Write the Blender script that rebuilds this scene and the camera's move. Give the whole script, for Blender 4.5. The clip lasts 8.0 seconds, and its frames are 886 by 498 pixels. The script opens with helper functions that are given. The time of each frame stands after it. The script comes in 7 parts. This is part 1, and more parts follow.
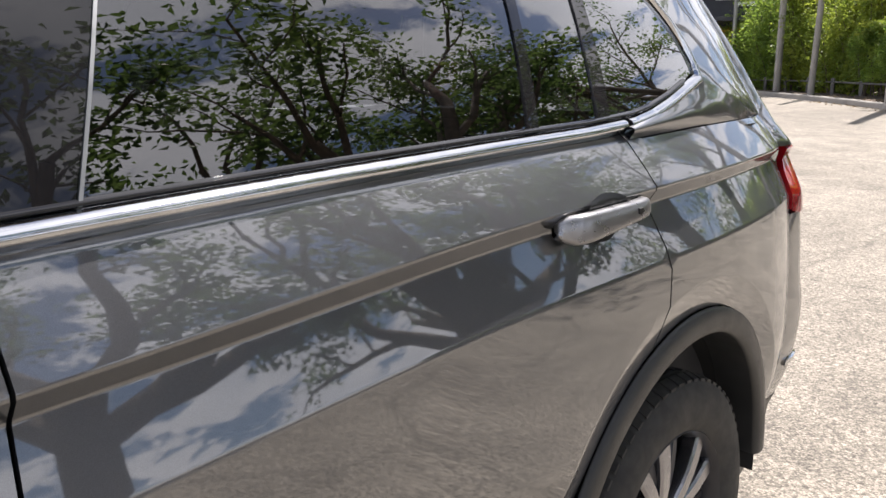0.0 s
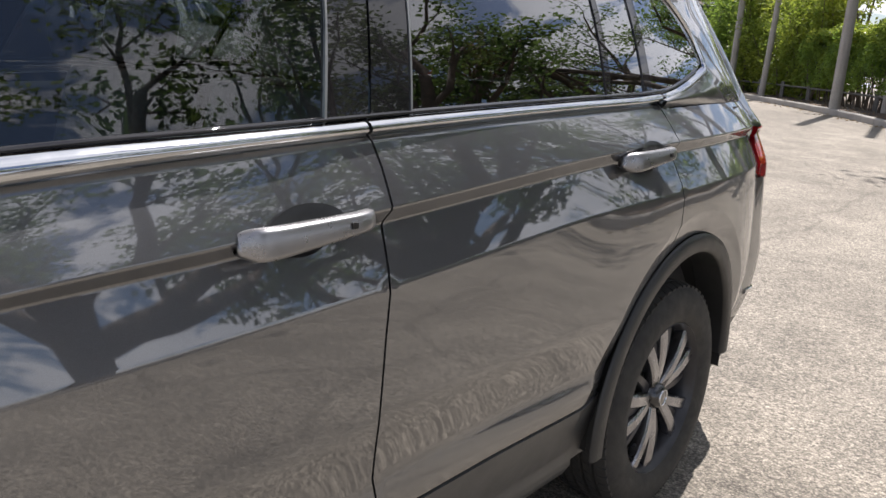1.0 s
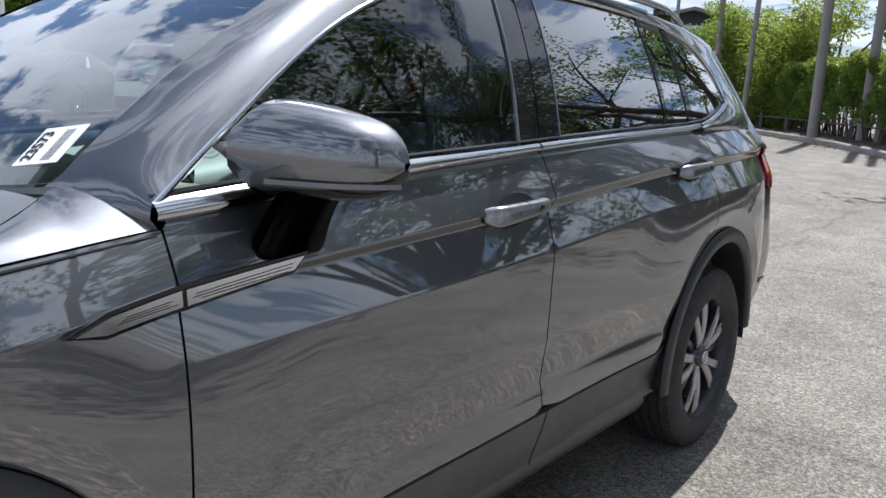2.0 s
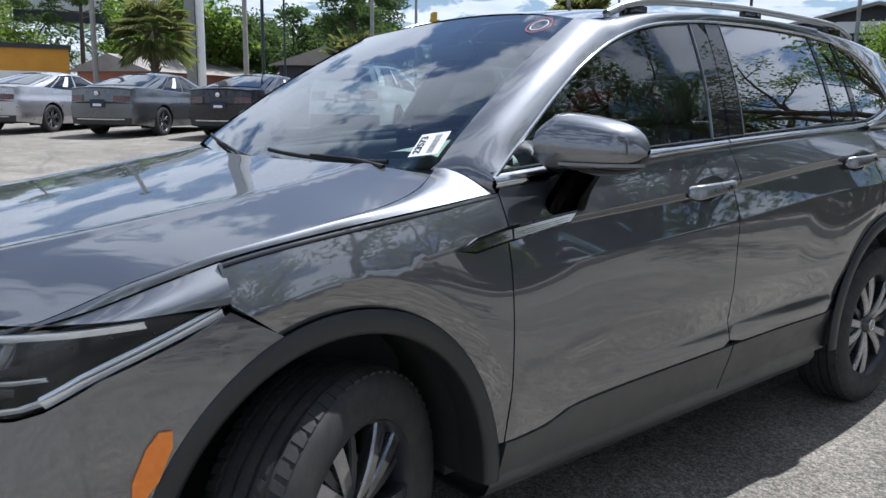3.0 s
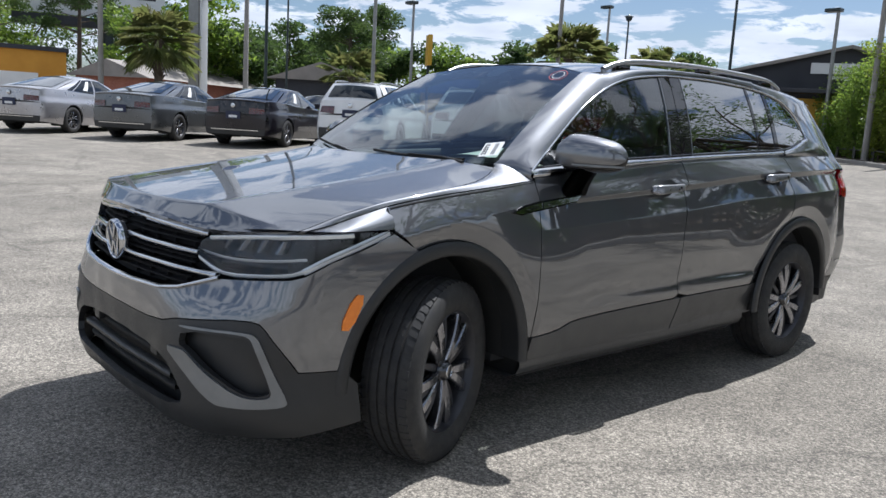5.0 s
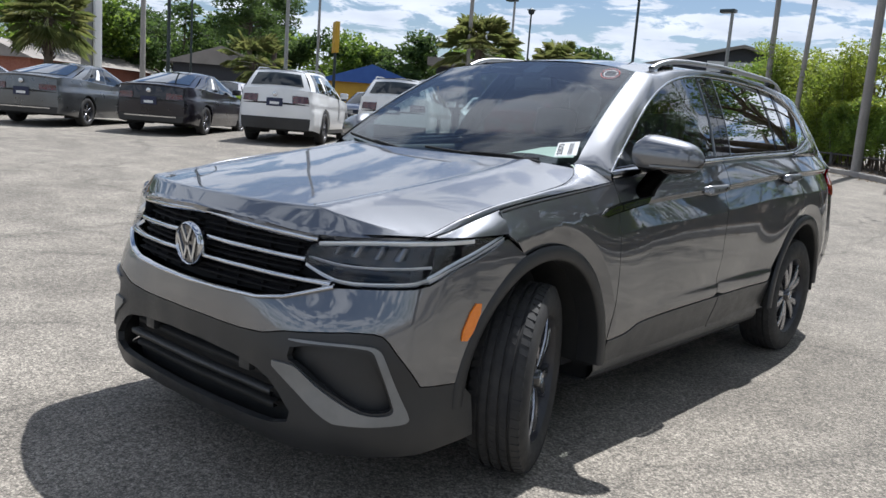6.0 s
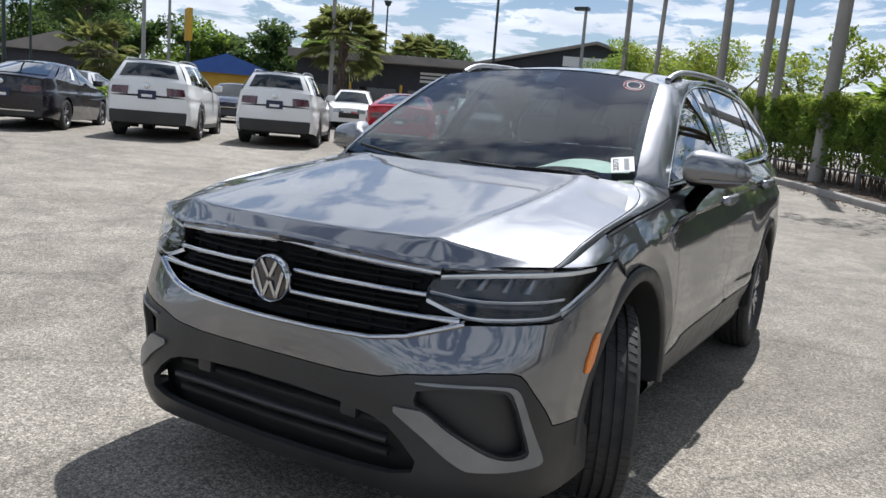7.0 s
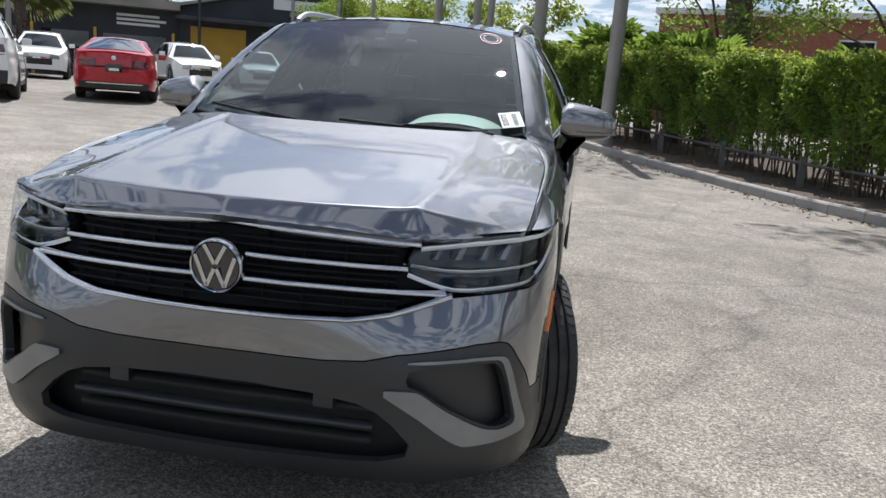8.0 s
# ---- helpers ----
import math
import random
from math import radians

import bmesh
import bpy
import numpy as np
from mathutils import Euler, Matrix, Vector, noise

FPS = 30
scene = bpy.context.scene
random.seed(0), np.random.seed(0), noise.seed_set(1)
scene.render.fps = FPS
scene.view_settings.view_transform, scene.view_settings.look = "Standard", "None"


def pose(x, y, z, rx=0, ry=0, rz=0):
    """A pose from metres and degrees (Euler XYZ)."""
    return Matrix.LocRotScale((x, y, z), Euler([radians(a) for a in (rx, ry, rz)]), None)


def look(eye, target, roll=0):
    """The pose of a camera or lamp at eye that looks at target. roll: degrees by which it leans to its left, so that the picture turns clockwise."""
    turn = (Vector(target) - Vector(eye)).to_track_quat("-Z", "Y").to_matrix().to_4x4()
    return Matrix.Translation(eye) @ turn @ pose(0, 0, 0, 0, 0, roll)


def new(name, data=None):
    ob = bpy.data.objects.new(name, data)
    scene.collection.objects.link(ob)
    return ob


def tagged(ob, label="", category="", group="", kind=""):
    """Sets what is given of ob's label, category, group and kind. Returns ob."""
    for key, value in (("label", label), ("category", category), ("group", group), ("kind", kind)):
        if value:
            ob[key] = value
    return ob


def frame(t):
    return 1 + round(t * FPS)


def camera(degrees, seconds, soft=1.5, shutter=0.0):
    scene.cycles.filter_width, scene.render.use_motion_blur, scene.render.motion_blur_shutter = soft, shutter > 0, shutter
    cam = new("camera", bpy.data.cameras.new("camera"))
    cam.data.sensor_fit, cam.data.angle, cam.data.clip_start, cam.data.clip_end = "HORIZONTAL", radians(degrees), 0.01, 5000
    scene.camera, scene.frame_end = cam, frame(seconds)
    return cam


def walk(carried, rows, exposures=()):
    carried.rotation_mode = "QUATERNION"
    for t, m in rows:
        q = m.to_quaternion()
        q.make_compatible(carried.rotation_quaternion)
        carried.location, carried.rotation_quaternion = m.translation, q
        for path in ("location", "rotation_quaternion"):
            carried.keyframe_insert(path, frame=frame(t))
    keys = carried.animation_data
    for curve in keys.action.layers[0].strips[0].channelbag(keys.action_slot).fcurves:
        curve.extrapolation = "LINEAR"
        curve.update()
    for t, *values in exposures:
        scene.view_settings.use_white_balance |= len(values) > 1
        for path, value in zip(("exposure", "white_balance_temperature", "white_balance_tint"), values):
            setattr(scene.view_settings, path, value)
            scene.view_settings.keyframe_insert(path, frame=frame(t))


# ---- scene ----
cam = camera(58.2, 8.0)
PATH = [
    (0, (1.601, -0.093, 1.344), (0.261, 1.332, 0.926), -0.2),
    (0.5, (1.693, -0.445, 1.346), (0.447, 1.08, 0.998), 3.5),
    (1, (1.783, -0.812, 1.325), (0.55, 0.692, 0.86), 3.9),
    (1.2, (1.815, -0.969, 1.313), (0.602, 0.557, 0.867), 3.2),
    (2.3, (2.028, -1.848, 1.324), (0.771, -0.329, 0.987), 1.7),
    (2.5, (2.117, -1.988, 1.331), (0.768, -0.554, 0.983), 1.4),
    (3, (2.305, -2.359, 1.321), (0.8, -1.091, 0.965), 0.7),
    (3.5, (2.519, -2.713, 1.3), (0.997, -1.461, 0.959), 2.1),
    (4, (2.844, -2.935, 1.29), (1.318, -1.681, 0.975), 2.6),
    (4.5, (3.036, -3.115, 1.293), (1.511, -1.861, 0.977), 2.6),
    (5, (3.089, -3.414, 1.309), (1.608, -2.105, 1.001), 3.3),
    (5.2, (3.034, -3.512, 1.314), (1.556, -2.2, 1.007), 3.3),
    (6.3, (2.226, -3.991, 1.292), (1.028, -2.421, 0.976), 4.4),
    (6.5, (2.072, -4.078, 1.318), (0.923, -2.47, 1.007), 4.2),
    (7, (1.687, -4.215, 1.329), (0.698, -2.505, 1.017), 4.5),
    (7.5, (1.283, -4.288, 1.336), (0.607, -2.447, 0.941), 5.0),
    (8, (0.937, -4.352, 1.318), (0.63, -2.415, 0.928), 4.1),
]
EXPOSURES = [(0.0, 0.68, 6500, 16), (1.2, 0.25, 6300, 15), (2.4, 0.0, 5600, 11), (4.0, 0.02, 5650, 11), (5.0, -0.06, 5750, 11), (8.0, -0.02, 5950, 11)]
walk(cam, [(t, look(eye, to, roll)) for t, eye, to, roll in PATH], EXPOSURES)

# ---------------------------------------------------------------- light
SUN_WAY = Vector((-0.07, 0.55, 1.0)).normalized()
sun = new("sun", bpy.data.lights.new("sun", "SUN"))
sun.data.energy, sun.data.angle, sun.data.color = 6.9, radians(0.6), (1.0, 0.95, 0.87)
sun.matrix_world = look(SUN_WAY * 30, (0, 0, 0))

world = bpy.data.worlds.new("sky")
scene.world = world
world.use_nodes = True
wt = world.node_tree
wn, wl = wt.nodes, wt.links
sky = wn.new("ShaderNodeTexSky")
sky.sky_type, sky.sun_disc = "NISHITA", False
sky.sun_elevation, sky.sun_rotation = math.asin(SUN_WAY.z), math.atan2(SUN_WAY.x, SUN_WAY.y)
sky.air_density, sky.dust_density, sky.ozone_density = 1.0, 0.8, 1.2
way = wn.new("ShaderNodeTexCoord")
parts_of = wn.new("ShaderNodeSeparateXYZ")
wl.new(way.outputs["Generated"], parts_of.inputs[0])


def wmath(op, a, b=None, clamp=False):
    n = wn.new("ShaderNodeMath")
    n.operation, n.use_clamp = op, clamp
    for i, v in enumerate((a, b)):
        if v is None:
            continue
        if isinstance(v, (int, float)):
            n.inputs[i].default_value = v
        else:
            wl.new(v, n.inputs[i])
    return n.outputs[0]


height = wmath("ADD", wmath("MAXIMUM", parts_of.outputs[2], 0.0), 0.14)
flat = wn.new("ShaderNodeCombineXYZ")
wl.new(wmath("DIVIDE", parts_of.outputs[0], height), flat.inputs[0])
wl.new(wmath("DIVIDE", parts_of.outputs[1], height), flat.inputs[1])
clouds = wn.new("ShaderNodeTexNoise")
clouds.inputs["Scale"].default_value, clouds.inputs["Detail"].default_value = 3.3, 14.0
clouds.inputs["Roughness"].default_value, clouds.inputs["Distortion"].default_value = 0.60, 0.35
drift = wn.new("ShaderNodeVectorMath")
drift.inputs[1].default_value = (5.5, 2.2, 8.1)
wl.new(flat.outputs[0], drift.inputs[0])
wl.new(drift.outputs[0], clouds.inputs["Vector"])
cover = wn.new("ShaderNodeMapRange")
cover.inputs[1].default_value, cover.inputs[2].default_value = 0.445, 0.53
cover.interpolation_type = "SMOOTHSTEP"
wl.new(clouds.outputs[0], cover.inputs[0])
shade = wn.new("ShaderNodeTexNoise")
shade.inputs["Scale"].default_value, shade.inputs["Detail"].default_value = 2.6, 5.0
wl.new(flat.outputs[0], shade.inputs["Vector"])
white = wn.new("ShaderNodeMix")
white.data_type = "RGBA"
white.inputs[6].default_value, white.inputs[7].default_value = (6.2, 6.8, 7.7, 1), (13.6, 13.6, 13.6, 1)
wl.new(shade.outputs[0], white.inputs[0])
mixed = wn.new("ShaderNodeMix")
mixed.data_type = "RGBA"
wl.new(cover.outputs[0], mixed.inputs[0])
wl.new(sky.outputs[0], mixed.inputs[6])
wl.new(white.outputs[2], mixed.inputs[7])
back = wn["Background"]
back.inputs["Strength"].default_value = 0.09
wl.new(mixed.outputs[2], back.inputs["Color"])


# ---------------------------------------------------------------- materials
def material(name, base, rough=0.5, metal=0.0, coat=0.0, second=None, scale=8.0, low=0.35, high=0.65, bump=0.0, bump_scale=60.0,
             fine=None, fine_scale=200.0, fine_mix=0.35, rough_vary=0.0, spec=0.5, obrand=0.0, object_space=True, transmission=0.0, sheen=0.0):
    """A node material: two tones by a slow noise, a third by a fine one, uneven gloss and a bump."""
    m = bpy.data.materials.new(name)
    m.use_nodes = True
    nt = m.node_tree
    n, l = nt.nodes, nt.links
    bs = n["Principled BSDF"]
    bs.inputs["Base Color"].default_value = (*base, 1)
    bs.inputs["Roughness"].default_value = rough
    bs.inputs["Metallic"].default_value = metal
    bs.inputs["Coat Weight"].default_value = coat
    bs.inputs["Coat Roughness"].default_value = 0.02
    bs.inputs["Specular IOR Level"].default_value = spec
    bs.inputs["Transmission Weight"].default_value = transmission
    tc = n.new("ShaderNodeTexCoord")
    src = tc.outputs["Object"]
    colour = None

    def tex(s, detail=5.0, r=0.6):
        t = n.new("ShaderNodeTexNoise")
        t.inputs["Scale"].default_value, t.inputs["Detail"].default_value, t.inputs["Roughness"].default_value = s, detail, r
        l.new(src, t.inputs["Vector"])
        return t.outputs[0]

    def span(v, a, b, lo=0.0, hi=1.0):
        r = n.new("ShaderNodeMapRange")
        r.inputs[1].default_value, r.inputs[2].default_value, r.inputs[3].default_value, r.inputs[4].default_value = a, b, lo, hi
        l.new(v, r.inputs[0])
        return r.outputs[0]

    def blend(f, a, b):
        x = n.new("ShaderNodeMix")
        x.data_type = "RGBA"
        if isinstance(f, float):
            x.inputs[0].default_value = f
        else:
            l.new(f, x.inputs[0])
        for i, c in ((6, a), (7, b)):
            if isinstance(c, tuple):
                x.inputs[i].default_value = (*c, 1)
            else:
                l.new(c, x.inputs[i])
        return x.outputs[2]

    if second:
        colour = blend(span(tex(scale), low, high), base, second)
    if fine:
        colour = blend(span(tex(fine_scale, 3.0), 0.40, 0.62, 0.0, fine_mix), colour or base, fine)
    if obrand:
        info = n.new("ShaderNodeObjectInfo")
        hsv = n.new("ShaderNodeHueSaturation")
        l.new(span(info.outputs["Random"], 0, 1, 1 - obrand, 1 + obrand), hsv.inputs["Value"])
        if colour is None:
            hsv.inputs["Color"].default_value = (*base, 1)
        else:
            l.new(colour, hsv.inputs["Color"])
        colour = hsv.outputs[0]
    if colour is not None:
        l.new(colour, bs.inputs["Base Color"])
    if rough_vary:
        l.new(span(tex(scale * 2.3), 0.3, 0.7, max(0.0, rough - rough_vary), min(1.0, rough + rough_vary)), bs.inputs["Roughness"])
    if bump:
        b = n.new("ShaderNodeBump")
        b.inputs["Strength"].default_value, b.inputs["Distance"].default_value = 1.0, bump
        l.new(tex(bump_scale, 4.0), b.inputs["Height"])
        l.new(b.outputs[0], bs.inputs["Normal"])
    return m


def leafy(m, share=0.52):
    """Lets light through a leaf: part of what falls on it comes out behind."""
    n, l = m.node_tree.nodes, m.node_tree.links
    bs = n["Principled BSDF"]
    out = [x for x in n if x.type == "OUTPUT_MATERIAL"][0]
    thru, mixer = n.new("ShaderNodeBsdfTranslucent"), n.new("ShaderNodeMixShader")
    gain = n.new("ShaderNodeHueSaturation")
    gain.inputs["Value"].default_value, gain.inputs["Hue"].default_value = 1.9, 0.485
    src = bs.inputs["Base Color"].links[0].from_socket
    l.new(src, gain.inputs["Color"])
    l.new(gain.outputs[0], thru.inputs["Color"])
    mixer.inputs[0].default_value = share
    l.new(bs.outputs[0], mixer.inputs[1])
    l.new(thru.outputs[0], mixer.inputs[2])
    l.new(mixer.outputs[0], out.inputs[0])


def car_paint(name, base, second, metal=0.6, rough=0.38, flake=0.5, shine=1.5):
    """Metallic lacquer: flakes under a clear coat, with a faint film of dust."""
    m = material(name, base, rough, metal, 1.0, second, 2.0, fine=tuple(min(1, c * 2.2) for c in base), fine_scale=1400.0, fine_mix=flake, rough_vary=0.04, spec=0.15)
    m.node_tree.nodes["Principled BSDF"].inputs["Coat Roughness"].default_value = 0.025
    m.node_tree.nodes["Principled BSDF"].inputs["Coat IOR"].default_value = shine
    return m


def glass(name, tint, rough=0.0, mix=0.75):
    """Tinted pane: a mirror at grazing angles, the tint straight through."""
    m = bpy.data.materials.new(name)
    m.use_nodes = True
    nt = m.node_tree
    n, l = nt.nodes, nt.links
    for x in list(n):
        if x.type == "BSDF_PRINCIPLED":
            n.remove(x)
    out = [x for x in n if x.type == "OUTPUT_MATERIAL"][0]
    clear = n.new("ShaderNodeBsdfTransparent")
    clear.inputs[0].default_value = (*tint, 1)
    gloss = n.new("ShaderNodeBsdfGlossy")
    gloss.inputs["Roughness"].default_value = rough
    lw = n.new("ShaderNodeLayerWeight")
    lw.inputs[0].default_value = 0.5
    five = n.new("ShaderNodeMath")
    five.operation, five.inputs[1].default_value = "POWER", 5.0
    l.new(lw.outputs["Facing"], five.inputs[0])
    two = n.new("ShaderNodeMath")
    two.operation, two.use_clamp = "MULTIPLY_ADD", True
    two.inputs[1].default_value, two.inputs[2].default_value = 0.957 * (1.0 + mix), 0.043 * (1.0 + mix)
    l.new(five.outputs[0], two.inputs[0])
    mixer = n.new("ShaderNodeMixShader")
    l.new(two.outputs[0], mixer.inputs[0])
    l.new(clear.outputs[0], mixer.inputs[1])
    l.new(gloss.outputs[0], mixer.inputs[2])
    l.new(mixer.outputs[0], out.inputs[0])
    return m


PAINT = car_paint("grey_metallic_lacquer", (0.100, 0.103, 0.112), (0.091, 0.094, 0.103), 0.9, 0.46, 0.25, 2.2)
LAMPGREY = material("lamp_housing_grey", (0.032, 0.032, 0.036), 0.25, 0.5, second=(0.02, 0.02, 0.023), scale=30)
LAMPCHROME = material("smoked_lamp_chrome", (0.20, 0.205, 0.22), 0.10, 0.95, second=(0.14, 0.145, 0.155), scale=40)
LIGHTBAR = material("frosted_light_guide", (0.92, 0.93, 0.94), 0.25, 0.6, second=(0.88, 0.89, 0.90), scale=30)
PLASTIC = material("black_grained_plastic", (0.022, 0.0225, 0.023), 0.42, second=(0.028, 0.0285, 0.029), scale=5, bump=0.0004, bump_scale=900, rough_vary=0.08)
# the dark plastic again, lightened to carry light thrown back by the ground
CLADDING = material("ground_lit_grained_plastic", (0.062, 0.062, 0.062), 0.36, second=(0.075, 0.075, 0.074), scale=5, bump=0.0003, bump_scale=900, rough_vary=0.08)
GLOSSBLACK = material("gloss_black_trim", (0.008, 0.008, 0.009), 0.015, coat=0.0, second=(0.016, 0.016, 0.017), scale=9)
DARK = material("dark_underside", (0.012, 0.012, 0.012), 0.8, second=(0.02, 0.02, 0.019), scale=7, bump=0.001, bump_scale=80)
CHROME = material("bright_chrome", (0.62, 0.63, 0.65), 0.10, 1.0, second=(0.55, 0.56, 0.58), scale=12, rough_vary=0.04)
SATIN = material("satin_silver_plastic", (0.24, 0.25, 0.26), 0.34, 0.7, second=(0.20, 0.21, 0.22), scale=9, rough_vary=0.06)
RUBBER = material("tyre_rubber", (0.022, 0.022, 0.023), 0.75, second=(0.038, 0.036, 0.033), scale=14, bump=0.0006, bump_scale=300, rough_vary=0.1)
ALLOY = material("machined_alloy", (0.36, 0.36, 0.38), 0.22, 0.95, second=(0.28, 0.28, 0.30), scale=14, rough_vary=0.08)
ALLOYDARK = material("dark_painted_alloy", (0.05, 0.05, 0.055), 0.35, 0.3, second=(0.035, 0.035, 0.04), scale=14)
WINDSCREEN = glass("windscreen_glass", (0.74, 0.86, 0.86), mix=1.15)
TINTED = glass("privacy_glass", (0.12, 0.13, 0.135), mix=2.8)
CLEARER = glass("front_door_glass", (0.55, 0.62, 0.61), mix=1.4)
GRILLEBLACK = material("grille_black", (0.010, 0.010, 0.011), 0.8, second=(0.014, 0.014, 0.015), scale=20, spec=0.2)
LENS = glass("lamp_lens", (0.94, 0.96, 0.98), mix=0.1)
AMBER = material("amber_reflector", (0.95, 0.27, 0.014), 0.22, coat=0.6, second=(0.88, 0.22, 0.012), scale=60, bump=0.0006, bump_scale=500)
REDLENS = material("red_lamp_lens", (0.36, 0.012, 0.014), 0.10, coat=1.0, second=(0.25, 0.006, 0.01), scale=20)
CABIN = material("black_cabin_trim", (0.028, 0.028, 0.030), 0.62, second=(0.04, 0.04, 0.042), scale=7, bump=0.0005, bump_scale=500)
CLOTH = material("grey_seat_cloth", (0.06, 0.06, 0.065), 0.85, second=(0.09, 0.09, 0.095), scale=30, bump=0.0006, bump_scale=700)
PALE = material("sunlit_cowl_plastic", (0.60, 0.62, 0.52), 0.45, second=(0.50, 0.52, 0.44), scale=8)
PAPER = material("white_paper", (0.78, 0.78, 0.77), 0.7, second=(0.72, 0.72, 0.71), scale=20)
INK = material("black_ink", (0.02, 0.02, 0.025), 0.6, second=(0.03, 0.03, 0.03), scale=40)
FADED = material("faded_print", (0.42, 0.42, 0.43), 0.7, second=(0.50, 0.50, 0.50), scale=60)
REDINK = material("red_marker", (0.52, 0.10, 0.08), 0.5, second=(0.46, 0.08, 0.07), scale=40)
RAIL = material("satin_silver_rail", (0.62, 0.62, 0.63), 0.32, 0.85, second=(0.55, 0.55, 0.56), scale=9, rough_vary=0.05)
HANDLE = material("satin_silver_handle", (0.30, 0.30, 0.31), 0.3, 0.85, second=(0.27, 0.27, 0.28), scale=14, rough_vary=0.05)
HOLLOW = material("shaded_hollow_colour", (0.02, 0.021, 0.023), 0.3, 0.3, second=(0.028, 0.029, 0.031), scale=20)
BADGEBLACK = material("badge_black", (0.01, 0.01, 0.012), 0.08, coat=1.0, second=(0.014, 0.014, 0.016), scale=20)


# ---------------------------------------------------------------- mesh tools
from mathutils.geometry import delaunay_2d_cdt


def curve(*pairs):
    """A smooth curve through (x, y) pairs that does not overshoot."""
    xs, ys = np.array(pairs, float).T
    h, d = np.diff(xs), np.diff(ys) / np.diff(xs)
    m = np.zeros(len(xs))
    m[0], m[-1] = d[0], d[-1]
    for i in range(1, len(xs) - 1):
        if d[i - 1] * d[i] > 0:
            w1, w2 = 2 * h[i] + h[i - 1], h[i] + 2 * h[i - 1]
            m[i] = (w1 + w2) / (w1 / d[i - 1] + w2 / d[i])

    def f(q):
        q = np.asarray(q, float)
        i = np.clip(np.searchsorted(xs, q) - 1, 0, len(h) - 1)
        t = (q - xs[i]) / h[i]
        inside = (2 * t**3 - 3 * t**2 + 1) * ys[i] + (t**3 - 2 * t**2 + t) * h[i] * m[i] + (-2 * t**3 + 3 * t**2) * ys[i + 1] + (t**3 - t**2) * h[i] * m[i + 1]
        return np.where(q < xs[0], ys[0] + (q - xs[0]) * m[0], np.where(q > xs[-1], ys[-1] + (q - xs[-1]) * m[-1], inside))
    return f


def smoothstep(a, b, x):
    t = np.clip((np.asarray(x, float) - a) / (b - a), 0, 1)
    return t * t * (3 - 2 * t)


def path(points, step=0.02, closed=False, soft=0):
    """A polyline with points every step; soft rounds its corners that many times."""
    p = [np.array(q, float) for q in points]
    for _ in range(soft):
        q = [] if closed else [p[0]]
        pairs = list(zip(p, p[1:] + ([p[0]] if closed else [])))
        for a, b in pairs:
            q += [a * 0.75 + b * 0.25, a * 0.25 + b * 0.75]
        p = q if closed else q + [p[-1]]
    out = []
    for a, b in zip(p, p[1:] + ([p[0]] if closed else [])):
        k = max(1, int(np.linalg.norm(b - a) / step + 0.5))
        out += [a + (b - a) * i / k for i in range(k)]
    return out if closed else out + [p[-1]]


def inside(poly, pts):
    x, y = pts[:, 0], pts[:, 1]
    hit = np.zeros(len(pts), bool)
    for (ax, ay), (bx, by) in zip(poly, np.roll(poly, -1, 0)):
        cross = (ay > y) != (by > y)
        with np.errstate(divide="ignore", invalid="ignore"):
            hit ^= cross & (x < (bx - ax) * (y - ay) / (by - ay) + ax)
    return hit


def away(poly, pts):
    """The distance of points from a closed outline."""
    best = np.full(len(pts), 1e9)
    for a, b in zip(poly, np.roll(poly, -1, 0)):
        ab = b - a
        t = np.clip(((pts - a) @ ab) / max(ab @ ab, 1e-12), 0, 1)
        best = np.minimum(best, np.linalg.norm(pts - a - t[:, None] * ab, axis=1))
    return best


def shrunk(poly, d):
    """An outline moved inwards by d (outwards if negative)."""
    p = np.asarray(poly, float)
    area = 0.5 * np.sum(p[:, 0] * np.roll(p[:, 1], -1) - np.roll(p[:, 0], -1) * p[:, 1])
    s = 1 if area > 0 else -1
    e = np.roll(p, -1, 0) - p
    n = np.stack([-e[:, 1], e[:, 0]], 1) / np.maximum(np.linalg.norm(e, axis=1, keepdims=True), 1e-9) * s
    m = n + np.roll(n, 1, 0)
    m /= np.maximum(np.linalg.norm(m, axis=1, keepdims=True), 1e-9)
    c = np.maximum((m * n).sum(1, keepdims=True), 0.5)
    return p + m / c * d


